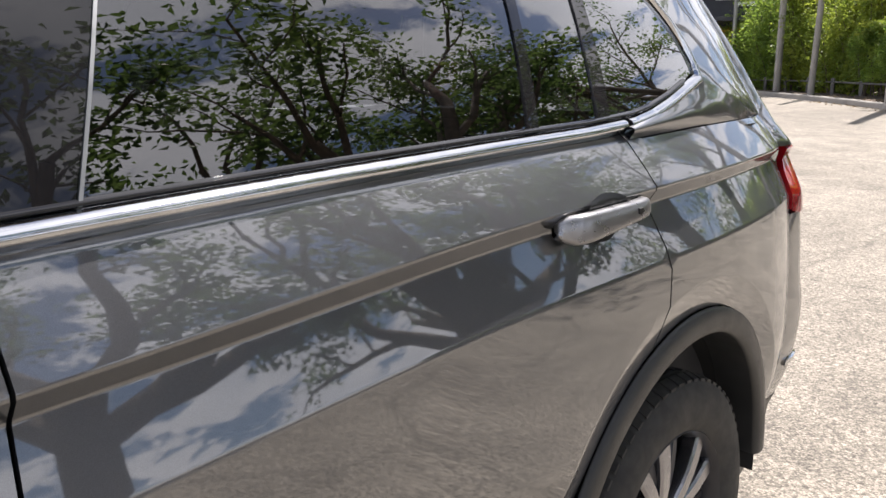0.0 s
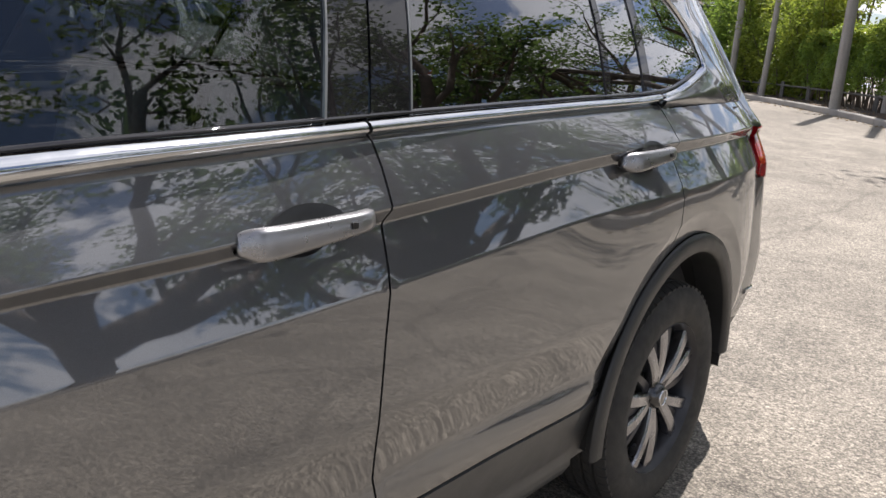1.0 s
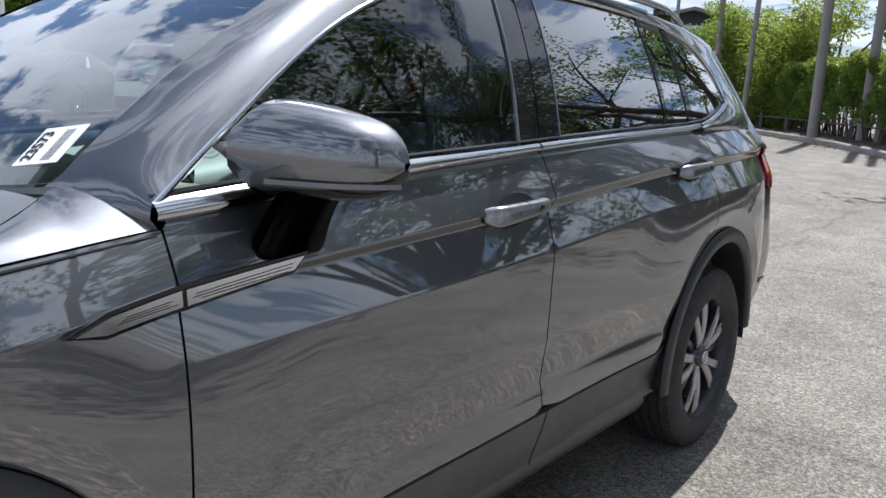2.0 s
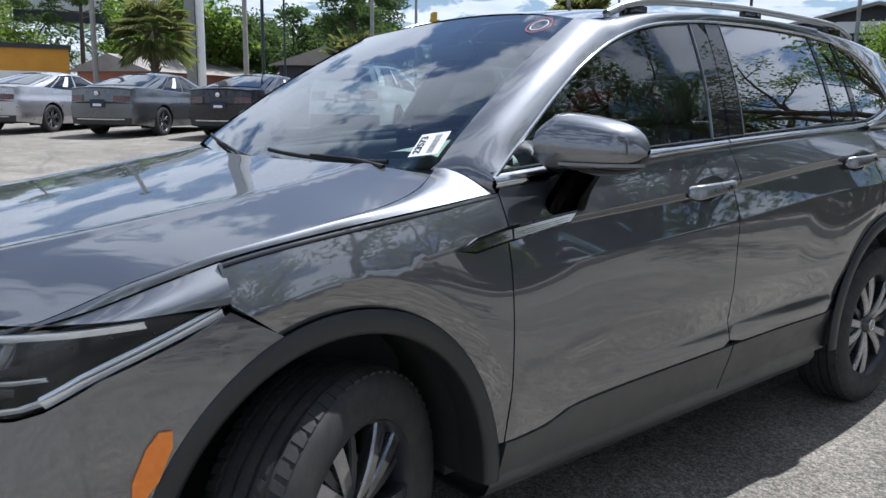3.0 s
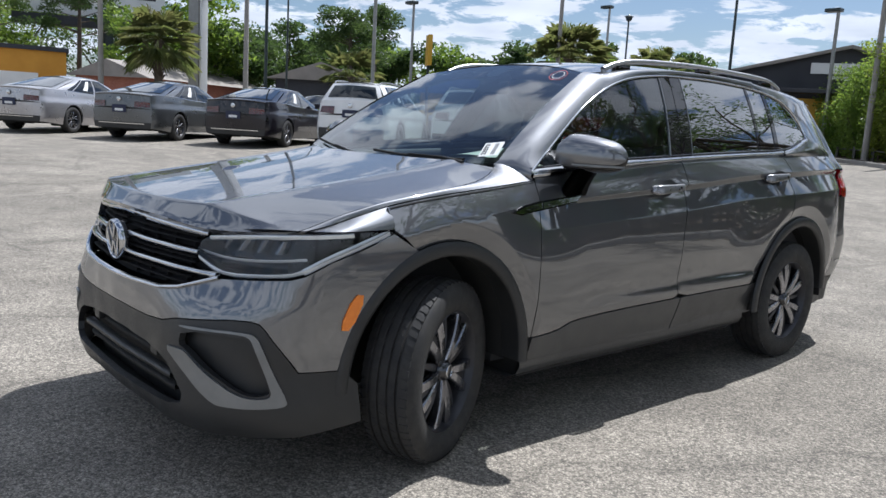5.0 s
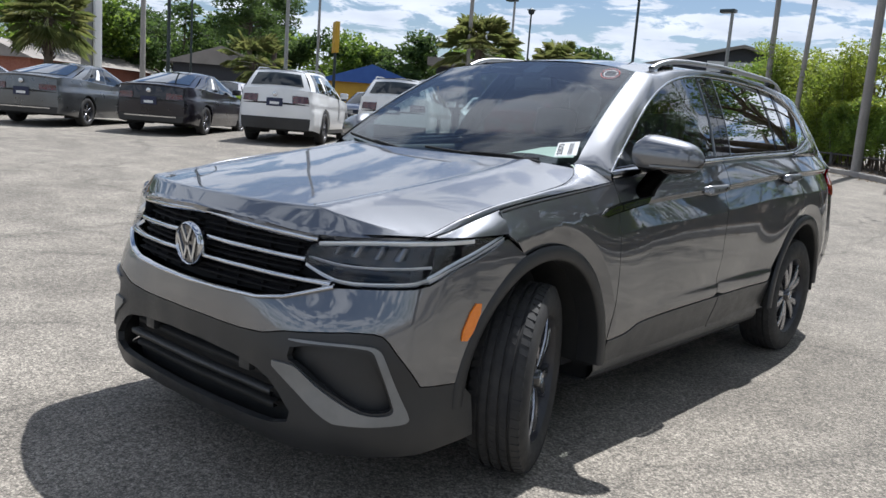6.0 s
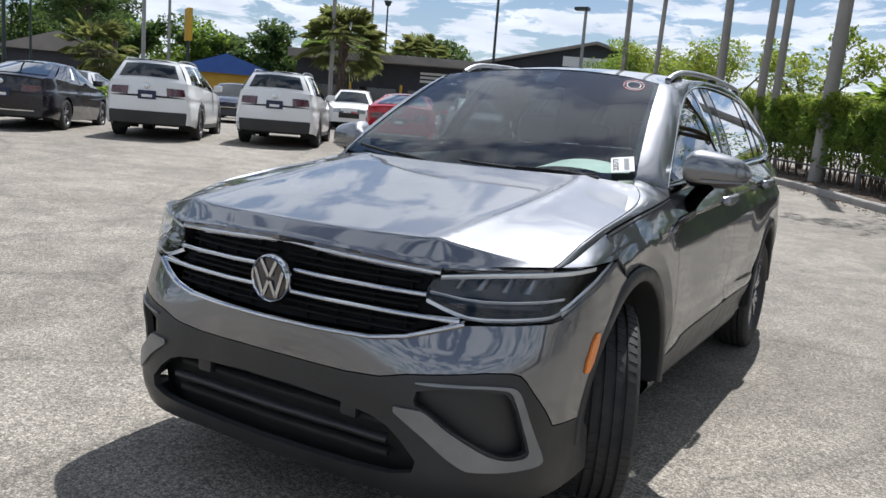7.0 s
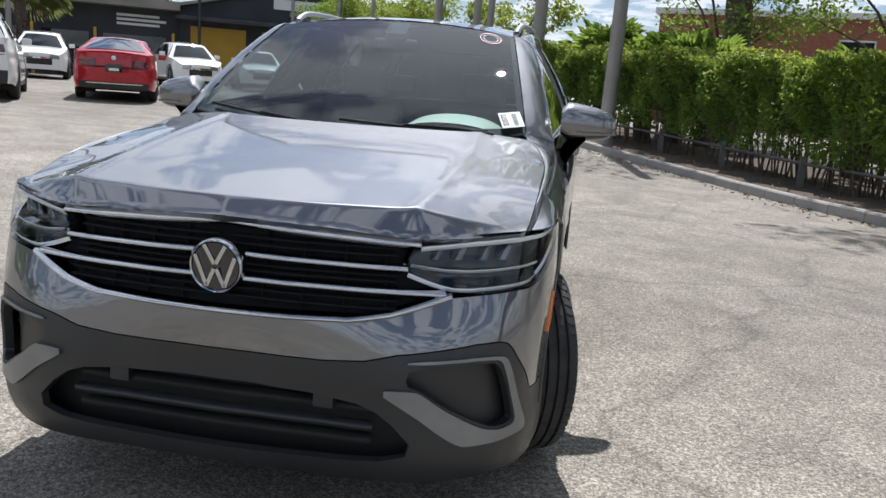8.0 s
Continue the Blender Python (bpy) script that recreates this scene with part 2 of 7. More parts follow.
class Shell:
    """Collects surfaces with true normals for one mesh."""

    def __init__(self):
        self.v, self.f, self.n, self.c = [], [], [], 0

    def add(self, v, f, n=None):
        v = np.asarray(v, float)
        self.v.append(v)
        self.n.append(np.zeros_like(v) if n is None else np.asarray(n, float))
        self.f += [[i + self.c for i in q] for q in f]
        self.c += len(v)
        return self

    def patch(self, fn, outline, spacing=0.03, out=None, rim=0.012, lines=(), holes=()):
        """The surface fn(a, b) inside a flat outline, with an edge that turns in by rim. out: a point on the outer side's way."""
        poly = np.array(path(outline, spacing, True))
        hs = [np.array(path(h, spacing, True)) for h in holes]
        lo, hi = poly.min(0), poly.max(0)
        gx, gy = np.meshgrid(np.arange(lo[0] + spacing / 2, hi[0], spacing), np.arange(lo[1] + spacing / 2, hi[1], spacing * 0.9))
        gx[1::2] += spacing / 2
        grid = np.stack([gx.ravel(), gy.ravel()], 1)
        extra = [np.array(path(q, spacing)) for q in lines]
        keep = inside(poly, grid) & (away(poly, grid) > spacing * 0.5)
        for h in hs:
            keep &= ~inside(h, grid) & (away(h, grid) > spacing * 0.5)
        for q in extra:
            near = np.full(len(grid), 1e9)
            for r in q:
                near = np.minimum(near, np.linalg.norm(grid - r, axis=1))
            keep &= near > spacing * 0.6
        sets, edges, c = [], [], 0
        for loop in [poly] + hs:
            sets.append(loop)
            edges += [(c + i, c + (i + 1) % len(loop)) for i in range(len(loop))]
            c += len(loop)
        for q in extra:
            ok = inside(poly, q) & (away(poly, q) > spacing * 0.25)
            q = q[ok]
            sets.append(q)
            edges += [(c + i, c + i + 1) for i in range(len(q) - 1) if np.linalg.norm(q[i] - q[i + 1]) < spacing * 1.6]
            c += len(q)
        sets.append(grid[keep])
        flat = np.concatenate(sets)
        vs, _, fs, *_ = delaunay_2d_cdt([Vector(p) for p in flat], edges, [], 0, 1e-7)
        p2 = np.array([(v.x, v.y) for v in vs])
        tri = np.array([list(f) for f in fs])
        mid = p2[tri].mean(1)
        ok = inside(poly, mid)
        for h in hs:
            ok &= ~inside(h, mid)
        tri = tri[ok]
        P = fn(p2[:, 0], p2[:, 1])
        e = 1e-3
        du = fn(p2[:, 0] + e, p2[:, 1]) - fn(p2[:, 0] - e, p2[:, 1])
        dv = fn(p2[:, 0], p2[:, 1] + e) - fn(p2[:, 0], p2[:, 1] - e)
        N = np.cross(du, dv)
        N /= np.maximum(np.linalg.norm(N, axis=1, keepdims=True), 1e-12)
        if out is not None and (N @ np.asarray(out, float)).sum() < 0:
            N = -N
        g = np.cross(P[tri[:, 1]] - P[tri[:, 0]], P[tri[:, 2]] - P[tri[:, 0]])
        flip = (g * N[tri[:, 0]]).sum(1) < 0
        tri[flip] = tri[flip][:, ::-1]
        self.add(P, tri.tolist(), N)
        if rim:
            count = {}
            for a, b, c3 in tri:
                for q in ((a, b), (b, c3), (c3, a)):
                    count[q] = 1
            rimmed = [q for q in count if (q[1], q[0]) not in count]
            v, f = [], []
            for a, b in rimmed:
                k = len(v)
                v += [P[a], P[b], P[b] - N[b] * rim, P[a] - N[a] * rim]
                f.append([k + 1, k, k + 3, k + 2])
            self.add(v, f)
        return self

    def loft(self, rows, out=None, closed=False, smooth=True):
        """A surface through rows of points of one length. out: the outer side's way."""
        R = np.asarray(rows, float)
        a, b = R.shape[:2]
        du = np.gradient(R, axis=0) if a > 2 else np.repeat((R[-1:] - R[:1]), a, 0)
        if closed:
            dv = np.roll(R, -1, 1) - np.roll(R, 1, 1)
        else:
            dv = np.gradient(R, axis=1) if b > 2 else np.repeat((R[:, -1:] - R[:, :1]), b, 1)
        N = np.cross(du, dv)
        N /= np.maximum(np.linalg.norm(N, axis=2, keepdims=True), 1e-12)
        if out is not None and (N.reshape(-1, 3) @ np.asarray(out, float)).sum() < 0:
            N = -N
        f = []
        for i in range(a - 1):
            for j in range(b if closed else b - 1):
                k = (j + 1) % b
                q = [i * b + j, (i + 1) * b + j, (i + 1) * b + k, i * b + k]
                p = R.reshape(-1, 3)[q]
                g = np.cross(p[2] - p[0], p[3] - p[1])
                f.append(q if g @ N[i, j] >= 0 else q[::-1])
        return self.add(R.reshape(-1, 3), f, N.reshape(-1, 3) if smooth else None)

    def tube(self, points, radius, sides=8, squash=1.0):
        """A round bar along points; radius a number or one for each point."""
        p = [Vector(q) for q in points]
        r = radius if hasattr(radius, "__len__") else [radius] * len(p)
        rows = []
        for i, q in enumerate(p):
            t = (p[min(i + 1, len(p) - 1)] - p[max(i - 1, 0)]).normalized()
            s = t.cross(Vector((0, 0, 1)))
            s = s.normalized() if s.length > 0.05 else Vector((1, 0, 0))
            u = s.cross(t).normalized()
            rows.append([q + s * (math.cos(w) * r[i]) + u * (math.sin(w) * r[i] * squash) for w in np.arange(sides) * 2 * math.pi / sides])
        R = np.array([[list(x) for x in row] for row in rows])
        k = self.c
        self.loft(R, closed=True)
        cen = R.mean(1, keepdims=True)
        self.n[-1] = ((R - cen) / np.maximum(np.linalg.norm(R - cen, axis=2, keepdims=True), 1e-9)).reshape(-1, 3)
        self.f.append([k + i for i in range(sides)][::-1])
        self.f.append([k + (len(p) - 1) * sides + i for i in range(sides)])
        return self

    def box(self, lo, hi, bevel=0.0):
        b = bmesh.new()
        bmesh.ops.create_cube(b, size=1)
        lo, hi = Vector(lo), Vector(hi)
        for v in b.verts:
            v.co = Vector([(lo[i] + hi[i]) / 2 + v.co[i] * (hi[i] - lo[i]) for i in range(3)])
        if bevel:
            bmesh.ops.bevel(b, geom=list(b.edges), offset=bevel, segments=2, affect="EDGES", profile=0.7)
        return self.take(b)

    def take(self, b):
        b.verts.index_update()
        self.add([tuple(v.co) for v in b.verts], [[v.index for v in f.verts] for f in b.faces])
        b.free()
        return self

    def lathe(self, profile, steps=48, axis="x", centre=(0, 0, 0)):
        """Spins (along, radius) pairs round an axis."""
        rows = []
        for a, r in profile:
            w = np.arange(steps) * 2 * math.pi / steps
            if axis == "x":
                rows.append(np.stack([np.full(steps, a), r * np.cos(w), r * np.sin(w)], 1))
            else:
                rows.append(np.stack([r * np.cos(w), r * np.sin(w), np.full(steps, a)], 1))
        R = np.array(rows) + np.array(centre)
        k, b = len(R), steps
        f = [[i * b + j, (i + 1) * b + j, (i + 1) * b + (j + 1) % b, i * b + (j + 1) % b] for i in range(k - 1) for j in range(b)]
        return self.add(R.reshape(-1, 3), f)

    def mesh(self, name, mirror=False, smooth=True, turn=None):
        v, n, f = np.concatenate(self.v), np.concatenate(self.n), self.f
        if mirror:
            v, n, f = v * (-1, 1, 1), n * (-1, 1, 1), [q[::-1] for q in f]
        me = bpy.data.meshes.new(name)
        me.from_pydata(v.tolist(), [], f)
        me.validate(clean_customdata=False)
        me.update()
        me.shade_smooth() if smooth else me.shade_flat()
        if smooth:
            me.set_sharp_from_angle(angle=radians(38))
        if np.abs(n).sum() > 0 and len(me.vertices) == len(n):
            me.normals_split_custom_set_from_vertices(n.tolist())
        return me


def part(name, made, mat, parent, label="", mirror=False, smooth=True):
    """One mesh object under a thing or a part; made is a Shell or a mesh."""
    me = made.mesh(name, mirror, smooth) if isinstance(made, Shell) else made
    if not me.materials:
        me.materials.append(mat)
    ob = new(name, me)
    ob.parent = parent
    if label:
        ob["label"] = label
    return ob


def thing(name, label, category, group="", at=None, kind=""):
    """A top-level Empty for a thing with parts."""
    ob = new(name)
    ob.empty_display_size = 0.1
    if at is not None:
        ob.matrix_world = at
    return tagged(ob, label, category, group, kind)


def solid(name, made, mat, label, category="", group="", kind="", smooth=True, at=None):
    """A top-level thing of one mesh."""
    me = made.mesh(name, smooth=smooth) if isinstance(made, Shell) else made
    if not me.materials:
        me.materials.append(mat)
    ob = new(name, me)
    if at is not None:
        ob.matrix_world = at
    return tagged(ob, label, category, group, kind)


# ---------------------------------------------------------------- the grey car: its surfaces
# It faces -y and stands on z = 0 between its axles; x is across, its left side +x.
AXLE, FRONT_AXLE, HUB, ARCH_Z, ARCH, CLAD = 1.395, -1.425, 0.36, 0.375, 0.448, 0.505

belt_z = curve((-2.1, 0.915), (-2.06, 0.926), (-1.94, 0.952), (-1.835, 0.981), (-1.665, 1.021), (-1.45, 1.050), (-1.21, 1.074), (-0.89, 1.103), (0.14, 1.187), (1.2, 1.235), (1.6, 1.246), (2.35, 1.25))
belt_x = curve((-2.1, 0.812), (-1.94, 0.836), (-1.665, 0.847), (-1.45, 0.851), (-1.21, 0.851), (-0.89, 0.845), (0.14, 0.868), (1.0, 0.856), (1.5, 0.829), (1.9, 0.775), (2.2, 0.68), (2.4, 0.55))
line_z = curve((-2.1, 0.84), (-1.3, 0.965), (-1.07, 0.99), (-0.66, 1.025), (0.186, 1.085), (0.935, 1.142), (1.94, 1.165), (2.4, 1.165))
line_x = curve((-2.1, 0.84), (-1.9, 0.888), (-1.65, 0.903), (-1.2, 0.898), (-0.89, 0.891), (0.0, 0.912), (0.9, 0.914), (1.4, 0.900), (1.8, 0.858), (2.1, 0.79), (2.4, 0.62))
band = curve((-2.2, 0.004), (-1.1, 0.006), (-0.66, 0.018), (0.18, 0.029), (0.94, 0.032), (2.4, 0.028))
cut = curve((-2.2, 0.0), (-1.15, 0.0), (-0.7, 0.016), (0.0, 0.027), (1.2, 0.027), (2.0, 0.018), (2.4, 0.012))
full_x = curve((-2.1, 0.855), (-1.95, 0.892), (-1.7, 0.908), (-1.3, 0.908), (-0.89, 0.908), (0.0, 0.926), (0.9, 0.928), (1.4, 0.922), (1.8, 0.895), (2.1, 0.84), (2.4, 0.68))
crease_z = curve((-2.2, 0.47), (-0.88, 0.472), (-0.7, 0.488), (-0.62, 0.508), (0.2, 0.543), (0.95, 0.556), (2.4, 0.58))
ramp = curve((-2.2, 0.0), (-0.8, 0.0), (-0.4, 0.006), (0.2, 0.013), (0.7, 0.016), (0.90, 0.008), (1.0, 0.0), (2.4, 0.0))


LIPRING = 0.575


def side(y, z):
    """The left side below the belt: a leaning shoulder, an undercut line, a full flank and a flared sill."""
    y, z = np.asarray(y, float), np.asarray(z, float)
    zb, xb, zl, xl, bw, ct, xf, zc, rp = belt_z(y), belt_x(y), line_z(y), line_x(y), band(y), cut(y), full_x(y), crease_z(y), ramp(y)
    t = np.clip((zb - z) / np.maximum(zb - zl, 1e-3), -0.4, 1)
    x = xb + (xl - xb) * t * (1.12 - 0.12 * t) - 0.35 * np.maximum(z - zb, 0) - 26.0 * np.maximum(z - zb, 0) ** 2
    x = np.where(z < zl, xl - ct * np.clip((zl - z) / bw, 0, 1), x)
    z2, x2 = zl - bw, xl - ct
    s = np.clip((z2 - z) / (z2 - 0.72), 0, 1)
    d = np.clip((z2 - z) / 0.10, 0, 5)
    scoop = np.where(d < 1, 0.90 * d, 0.90 + 0.10 * (1 - (1 - np.clip((d - 1) * 0.10 / np.maximum(z2 - 0.82, 1e-3), 0, 1)) ** 2))
    keen = np.clip(ct / 0.024, 0, 1)
    x = np.where(z < z2, x2 + (xf - x2) * (keen * scoop + (1 - keen) * (1 - (1 - s) ** 2.0)), x)
    q = np.clip((0.72 - z) / np.maximum(0.72 - zc, 1e-3), 0, 1)
    x = np.where(z < 0.72, xf - 0.012 * q**2 - rp * np.sin(np.clip(q, 0, 1) * math.pi / 2 * 1.35) * (1 - smoothstep(0.72, 1.0, q)) * 1.1, x)
    w = np.clip((zc - z) / 0.2, 0, 1)
    x = np.where(z < zc, xf - 0.012 - 0.055 * w**1.3, x)
    for c in (FRONT_AXLE, AXLE):
        r = np.hypot(y - c, z - ARCH_Z)
        swell = np.clip((0.95 - r) / 0.37, 0, 1)
        x = x + (0.012 * swell**2 * (3 - 2 * swell) - 0.30 * np.maximum(LIPRING - r, 0)) * smoothstep(0.30, 0.62, z)
    return x


def left(y, z):
    return np.stack([side(y, z), np.asarray(y, float), np.asarray(z, float)], -1)


LEAN, BELTZ = 0.555, 1.21


def pane(y, z):
    """The slanting plane of the side windows, a little bowed."""
    y, z = np.asarray(y, float), np.asarray(z, float)
    x = 0.865 - LEAN * (z - BELTZ) + 0.018 * np.sin(np.clip((z - 1.2) / 0.44, 0, 1) * math.pi) - 0.03 * np.clip(y - 1.2, 0, 1) ** 2 - 0.075 * np.clip(-y / 0.93, 0, 1.2) ** 1.3
    return np.stack([x, y, z], -1)


bonnet_z = curve((-2.36, 0.985), (-2.2, 1.008), (-2.0, 1.038), (-1.6, 1.096), (-1.3, 1.142), (-1.0, 1.19), (-0.8, 1.21))
ridge_x = curve((-2.3, 0.50), (-2.1, 0.525), (-1.45, 0.555), (-1.0, 0.53))
nose_y = curve((0.0, -2.338), (0.2, -2.326), (0.4, -2.288), (0.535, -2.246), (0.66, -2.186), (0.785, -2.095), (0.9, -1.985))
edge_z = curve((0.0, 0.944), (0.3, 0.934), (0.535, 0.914), (0.66, 0.917), (0.76, 0.926), (0.9, 0.935))


hood_fall = curve((-2.3, 0.95), (-2.1, 0.90), (-2.0, 0.72), (-1.85, 0.42), (-1.7, 0.32), (-1.45, 0.32), (-1.2, 0.42), (-1.0, 0.30))


def bonnet(x, y):
    """The bonnet: crowned, with a ridge on either side and a nose that rolls over."""
    x, y = np.asarray(x, float), np.asarray(y, float)
    a = np.abs(x)

    def crown(v):
        d = np.maximum(a - ridge_x(v), 0)
        fall = hood_fall(v)
        return bonnet_z(v) - 0.045 * a**2 - (0.225 * (np.sqrt(d * d + 1e-4) - 0.01) + 0.28 * d * d) * fall + 0.004 * np.exp(-((a - ridge_x(v)) / 0.025) ** 2)

    k = np.maximum(y - nose_y(a), 0)
    z = crown(y) - (crown(nose_y(a)) - edge_z(a)) * (np.sqrt((1 - k / 0.04) ** 2 + 0.004) + 1 - k / 0.04) / 2.002
    return np.stack([x, y, z], -1)


# front plan line: from the middle round the corner to the wheel arch, by its length
PLAN = [(0.0, -2.355), (0.2, -2.342), (0.4, -2.302), (0.53, -2.262), (0.64, -2.221), (0.75, -2.166), (0.835, -2.098), (0.882, -2.01), (0.903, -1.89), (0.910, -1.75), (0.908, -1.6)]
bend = np.array(path([(-x, y) for x, y in PLAN[:0:-1]] + PLAN + [(0.908, -1.3)], 0.0015))
for _ in range(3):
    wide = np.concatenate([np.repeat(bend[:1], 14, 0), bend, np.repeat(bend[-1:], 14, 0)])
    total = np.concatenate([np.zeros((1, 2)), np.cumsum(wide, 0)])
    bend = (total[29:] - total[:-29]) / 29
bend = bend[(bend[:, 0] > 0) & (bend[:, 1] < -1.58)]
bend = np.concatenate([[(0.0, bend[0, 1])], bend])
plan_s = np.concatenate([[0], np.cumsum(np.linalg.norm(np.diff(bend, axis=0), axis=1))])
plan_x, plan_y = (lambda s: np.interp(s, plan_s, bend[:, 0])), (lambda s: np.interp(s, plan_s, bend[:, 1]))
nose = curve((0.18, 0.075), (0.24, 0.03), (0.32, 0.012), (0.45, 0.016), (0.56, 0.010), (0.68, 0.0), (0.76, 0.002), (0.85, 0.014), (0.93, 0.035), (1.0, 0.07))


def along(x=None, y=None):
    """The length along the plan line at a given x of the front or y of the side."""
    s = np.linspace(0, plan_s[-1], 800)
    return float(np.interp(x, plan_x(s), s)) if x is not None else float(np.interp(y, plan_y(s)[300:], s[300:]))


def chin(a):
    """How far the bumper's foot stands out before its upper edge."""
    return 0.025 + 0.068 * np.exp(-(((np.asarray(a, float) - 0.58) / 0.27) ** 2)) - 0.025 * smoothstep(0.75, 1.05, a)


def front(s, z, proud=0.0):
    s, z = np.asarray(s, float), np.asarray(z, float)
    a, g = np.abs(s), np.sign(s)
    e = 4e-3
    tx, ty = plan_x(a + e) - plan_x(np.maximum(a - e, 0)), plan_y(a + e) - plan_y(np.maximum(a - e, 0))
    ln = np.maximum(np.hypot(tx, ty), 1e-9)
    nx, ny = ty / ln * np.clip(a / 0.12, 0, 1), -tx / ln
    o = proud - nose(z) * (1 - 0.65 * smoothstep(0.7, 1.1, a)) + chin(a) * (1 - smoothstep(0.50, 0.86, z))
    return np.stack([g * (plan_x(a) + nx * o), plan_y(a) + ny * o, z], -1)


# ---------------------------------------------------------------- the grey car: its parts
suv = thing("suv", "dark grey metallic suv with chrome trim and turned front wheels", "car")


def both(name, made, mat, label="", rights=True, parent=None):
    """A part on the left side and its mirror image on the right."""
    a = part(name, made, mat, parent or suv, label)
    b = part(name, made.mesh(name, True), mat, parent or suv, label) if rights else None
    return a, b


def arc(c, r, a0, a1, n=28):
    return [(c + r * math.cos(w), ARCH_Z + r * math.sin(w)) for w in np.linspace(radians(a0), radians(a1), n)]


B_SEAM = [(0.146, 1.204), (0.155, 1.15), (0.161, 1.06), (0.156, 0.98), (0.146, 0.87), (0.138, 0.72), (0.148, 0.60), (0.160, 0.53), (0.20, 0.336)]
C_SEAM = [(1.188, 1.252), (1.202, 1.145), (1.234, 1.0), (1.230, 0.93), (1.212, 0.87), (1.20, 0.84)]
A_SEAM = -0.888
A_LINE = [(A_SEAM, 0.44), (A_SEAM, 1.104)]
groove = curve((-0.9, 0.440), (-0.74, 0.452), (-0.62, 0.484), (0.2, 0.511), (0.95, 0.519), (1.2, 0.52))


def crease_lines(y0, y1):
    ys = np.arange(y0, y1, 0.03)
    out = [[(y, float(line_z(y)) + d) for y in ys] for d in (0.004, -0.004)]
    out += [[(y, float(line_z(y) - band(y)) + d) for y in ys] for d in (0.004, -0.004)]
    out += [[(y, float(line_z(y) - band(y)) - d) for y in ys if y > -0.9] for d in (0.05, 0.095, 0.105)]
    out += [[(y, float(crease_z(y)) + d) for y in ys] for d in (0.005, -0.005)]
    out += [[(y, float(belt_z(y)) + d) for y in ys] for d in ((0.009, 0.001, -0.004) if y1 > -0.8 else (-0.004, -0.014))]
    return out


def lip_ring(c, a0, a1):
    """Lines along the flare round a wheel arch."""
    return [arc(c, LIPRING + d, a0, a1, 60) for d in (-0.004, 0.004)]


def notched(seam):
    """A seam with points where the creases cross it."""
    p = [np.array(q, float) for q in seam]
    out = [p[0]]
    for a, b in zip(p, p[1:]):
        cut_at = []
        for f in (lambda y: line_z(y) + 0.004, lambda y: line_z(y) - 0.004, lambda y: line_z(y) - band(y) + 0.004, lambda y: line_z(y) - band(y) - 0.004, lambda y: belt_z(y) + 0.001, lambda y: belt_z(y) - 0.004):
            ga, gb = a[1] - float(f(a[0])), b[1] - float(f(b[0]))
            if ga * gb < 0:
                cut_at.append(ga / (ga - gb))
        out += [a + (b - a) * t for t in sorted(cut_at)] + [b]
    return [tuple(q) for q in out]


LIP = 0.017


def top_edge(y0, y1, step=0.05):
    return [(y, float(belt_z(y)) + (LIP * float(smoothstep(-0.90, -0.86, y)))) for y in np.arange(y0, y1, step)]


GAP = 0.0024
ys = list(np.arange(A_SEAM, 0.19, 0.06))
B_SEAM = notched(B_SEAM)
C_SEAM = notched(C_SEAM)
B_LOW = next(i for i, q in enumerate(B_SEAM) if q[1] < 0.54)
front_door = notched(A_LINE)[::-1] + [(y, float(groove(y))) for y in ys[1:]] + B_SEAM[B_LOW::-1] + top_edge(A_SEAM + 0.03, 0.13)[::-1]
sh = Shell().patch(left, shrunk(np.array(path(front_door, 0.04, True)), GAP), 0.03, (1, 0, 0), lines=crease_lines(-0.9, 0.2))
front_doors = both("front_door", sh, PAINT)
ang0 = math.degrees(math.asin((0.519 - ARCH_Z) / CLAD))
arch_r = arc(AXLE, CLAD, 180 - ang0, 112.5)
rear_door = [B_SEAM[B_LOW]] + [(y, float(groove(y))) for y in np.arange(0.25, 0.93, 0.06)] + arch_r + C_SEAM[-2::-1] + top_edge(0.18, 1.2)[::-1] + B_SEAM[0:B_LOW]
sh = Shell().patch(left, shrunk(np.array(path(rear_door, 0.04, True)), GAP), 0.03, (1, 0, 0), lines=crease_lines(0.15, 1.36) + lip_ring(AXLE, 178, 114))
rear_doors = both("rear_door", sh, PAINT)

# front wing, with its top between the sharp line and the bonnet
HOOD_EDGE = curve((-2.06, 0.812), (-2.0, 0.818), (-1.75, 0.826), (-1.48, 0.826), (-1.25, 0.808), (-1.12, 0.778), (-1.03, 0.728))
BUMPER_SEAM = [(-1.706, 0.932), (-1.592, 0.851)]
a1 = math.degrees(math.atan2(BUMPER_SEAM[1][1] - ARCH_Z, BUMPER_SEAM[1][0] - FRONT_AXLE))
wing = notched([(A_SEAM, 0.44), (A_SEAM, float(belt_z(A_SEAM)))]) + top_edge(-1.712, A_SEAM)[::-1] + BUMPER_SEAM + arc(FRONT_AXLE, CLAD, a1, 7.4)
sh = Shell().patch(left, shrunk(np.array(path(wing, 0.04, True)), GAP), 0.025, (1, 0, 0), lines=crease_lines(-1.2, -0.9)[:4] + crease_lines(-1.71, -0.9)[9:] + lip_ring(FRONT_AXLE, 105, 15))
rows = []
corner_in = bonnet(np.array(float(HOOD_EDGE(-1.03)) + 0.003), np.array(-1.03))
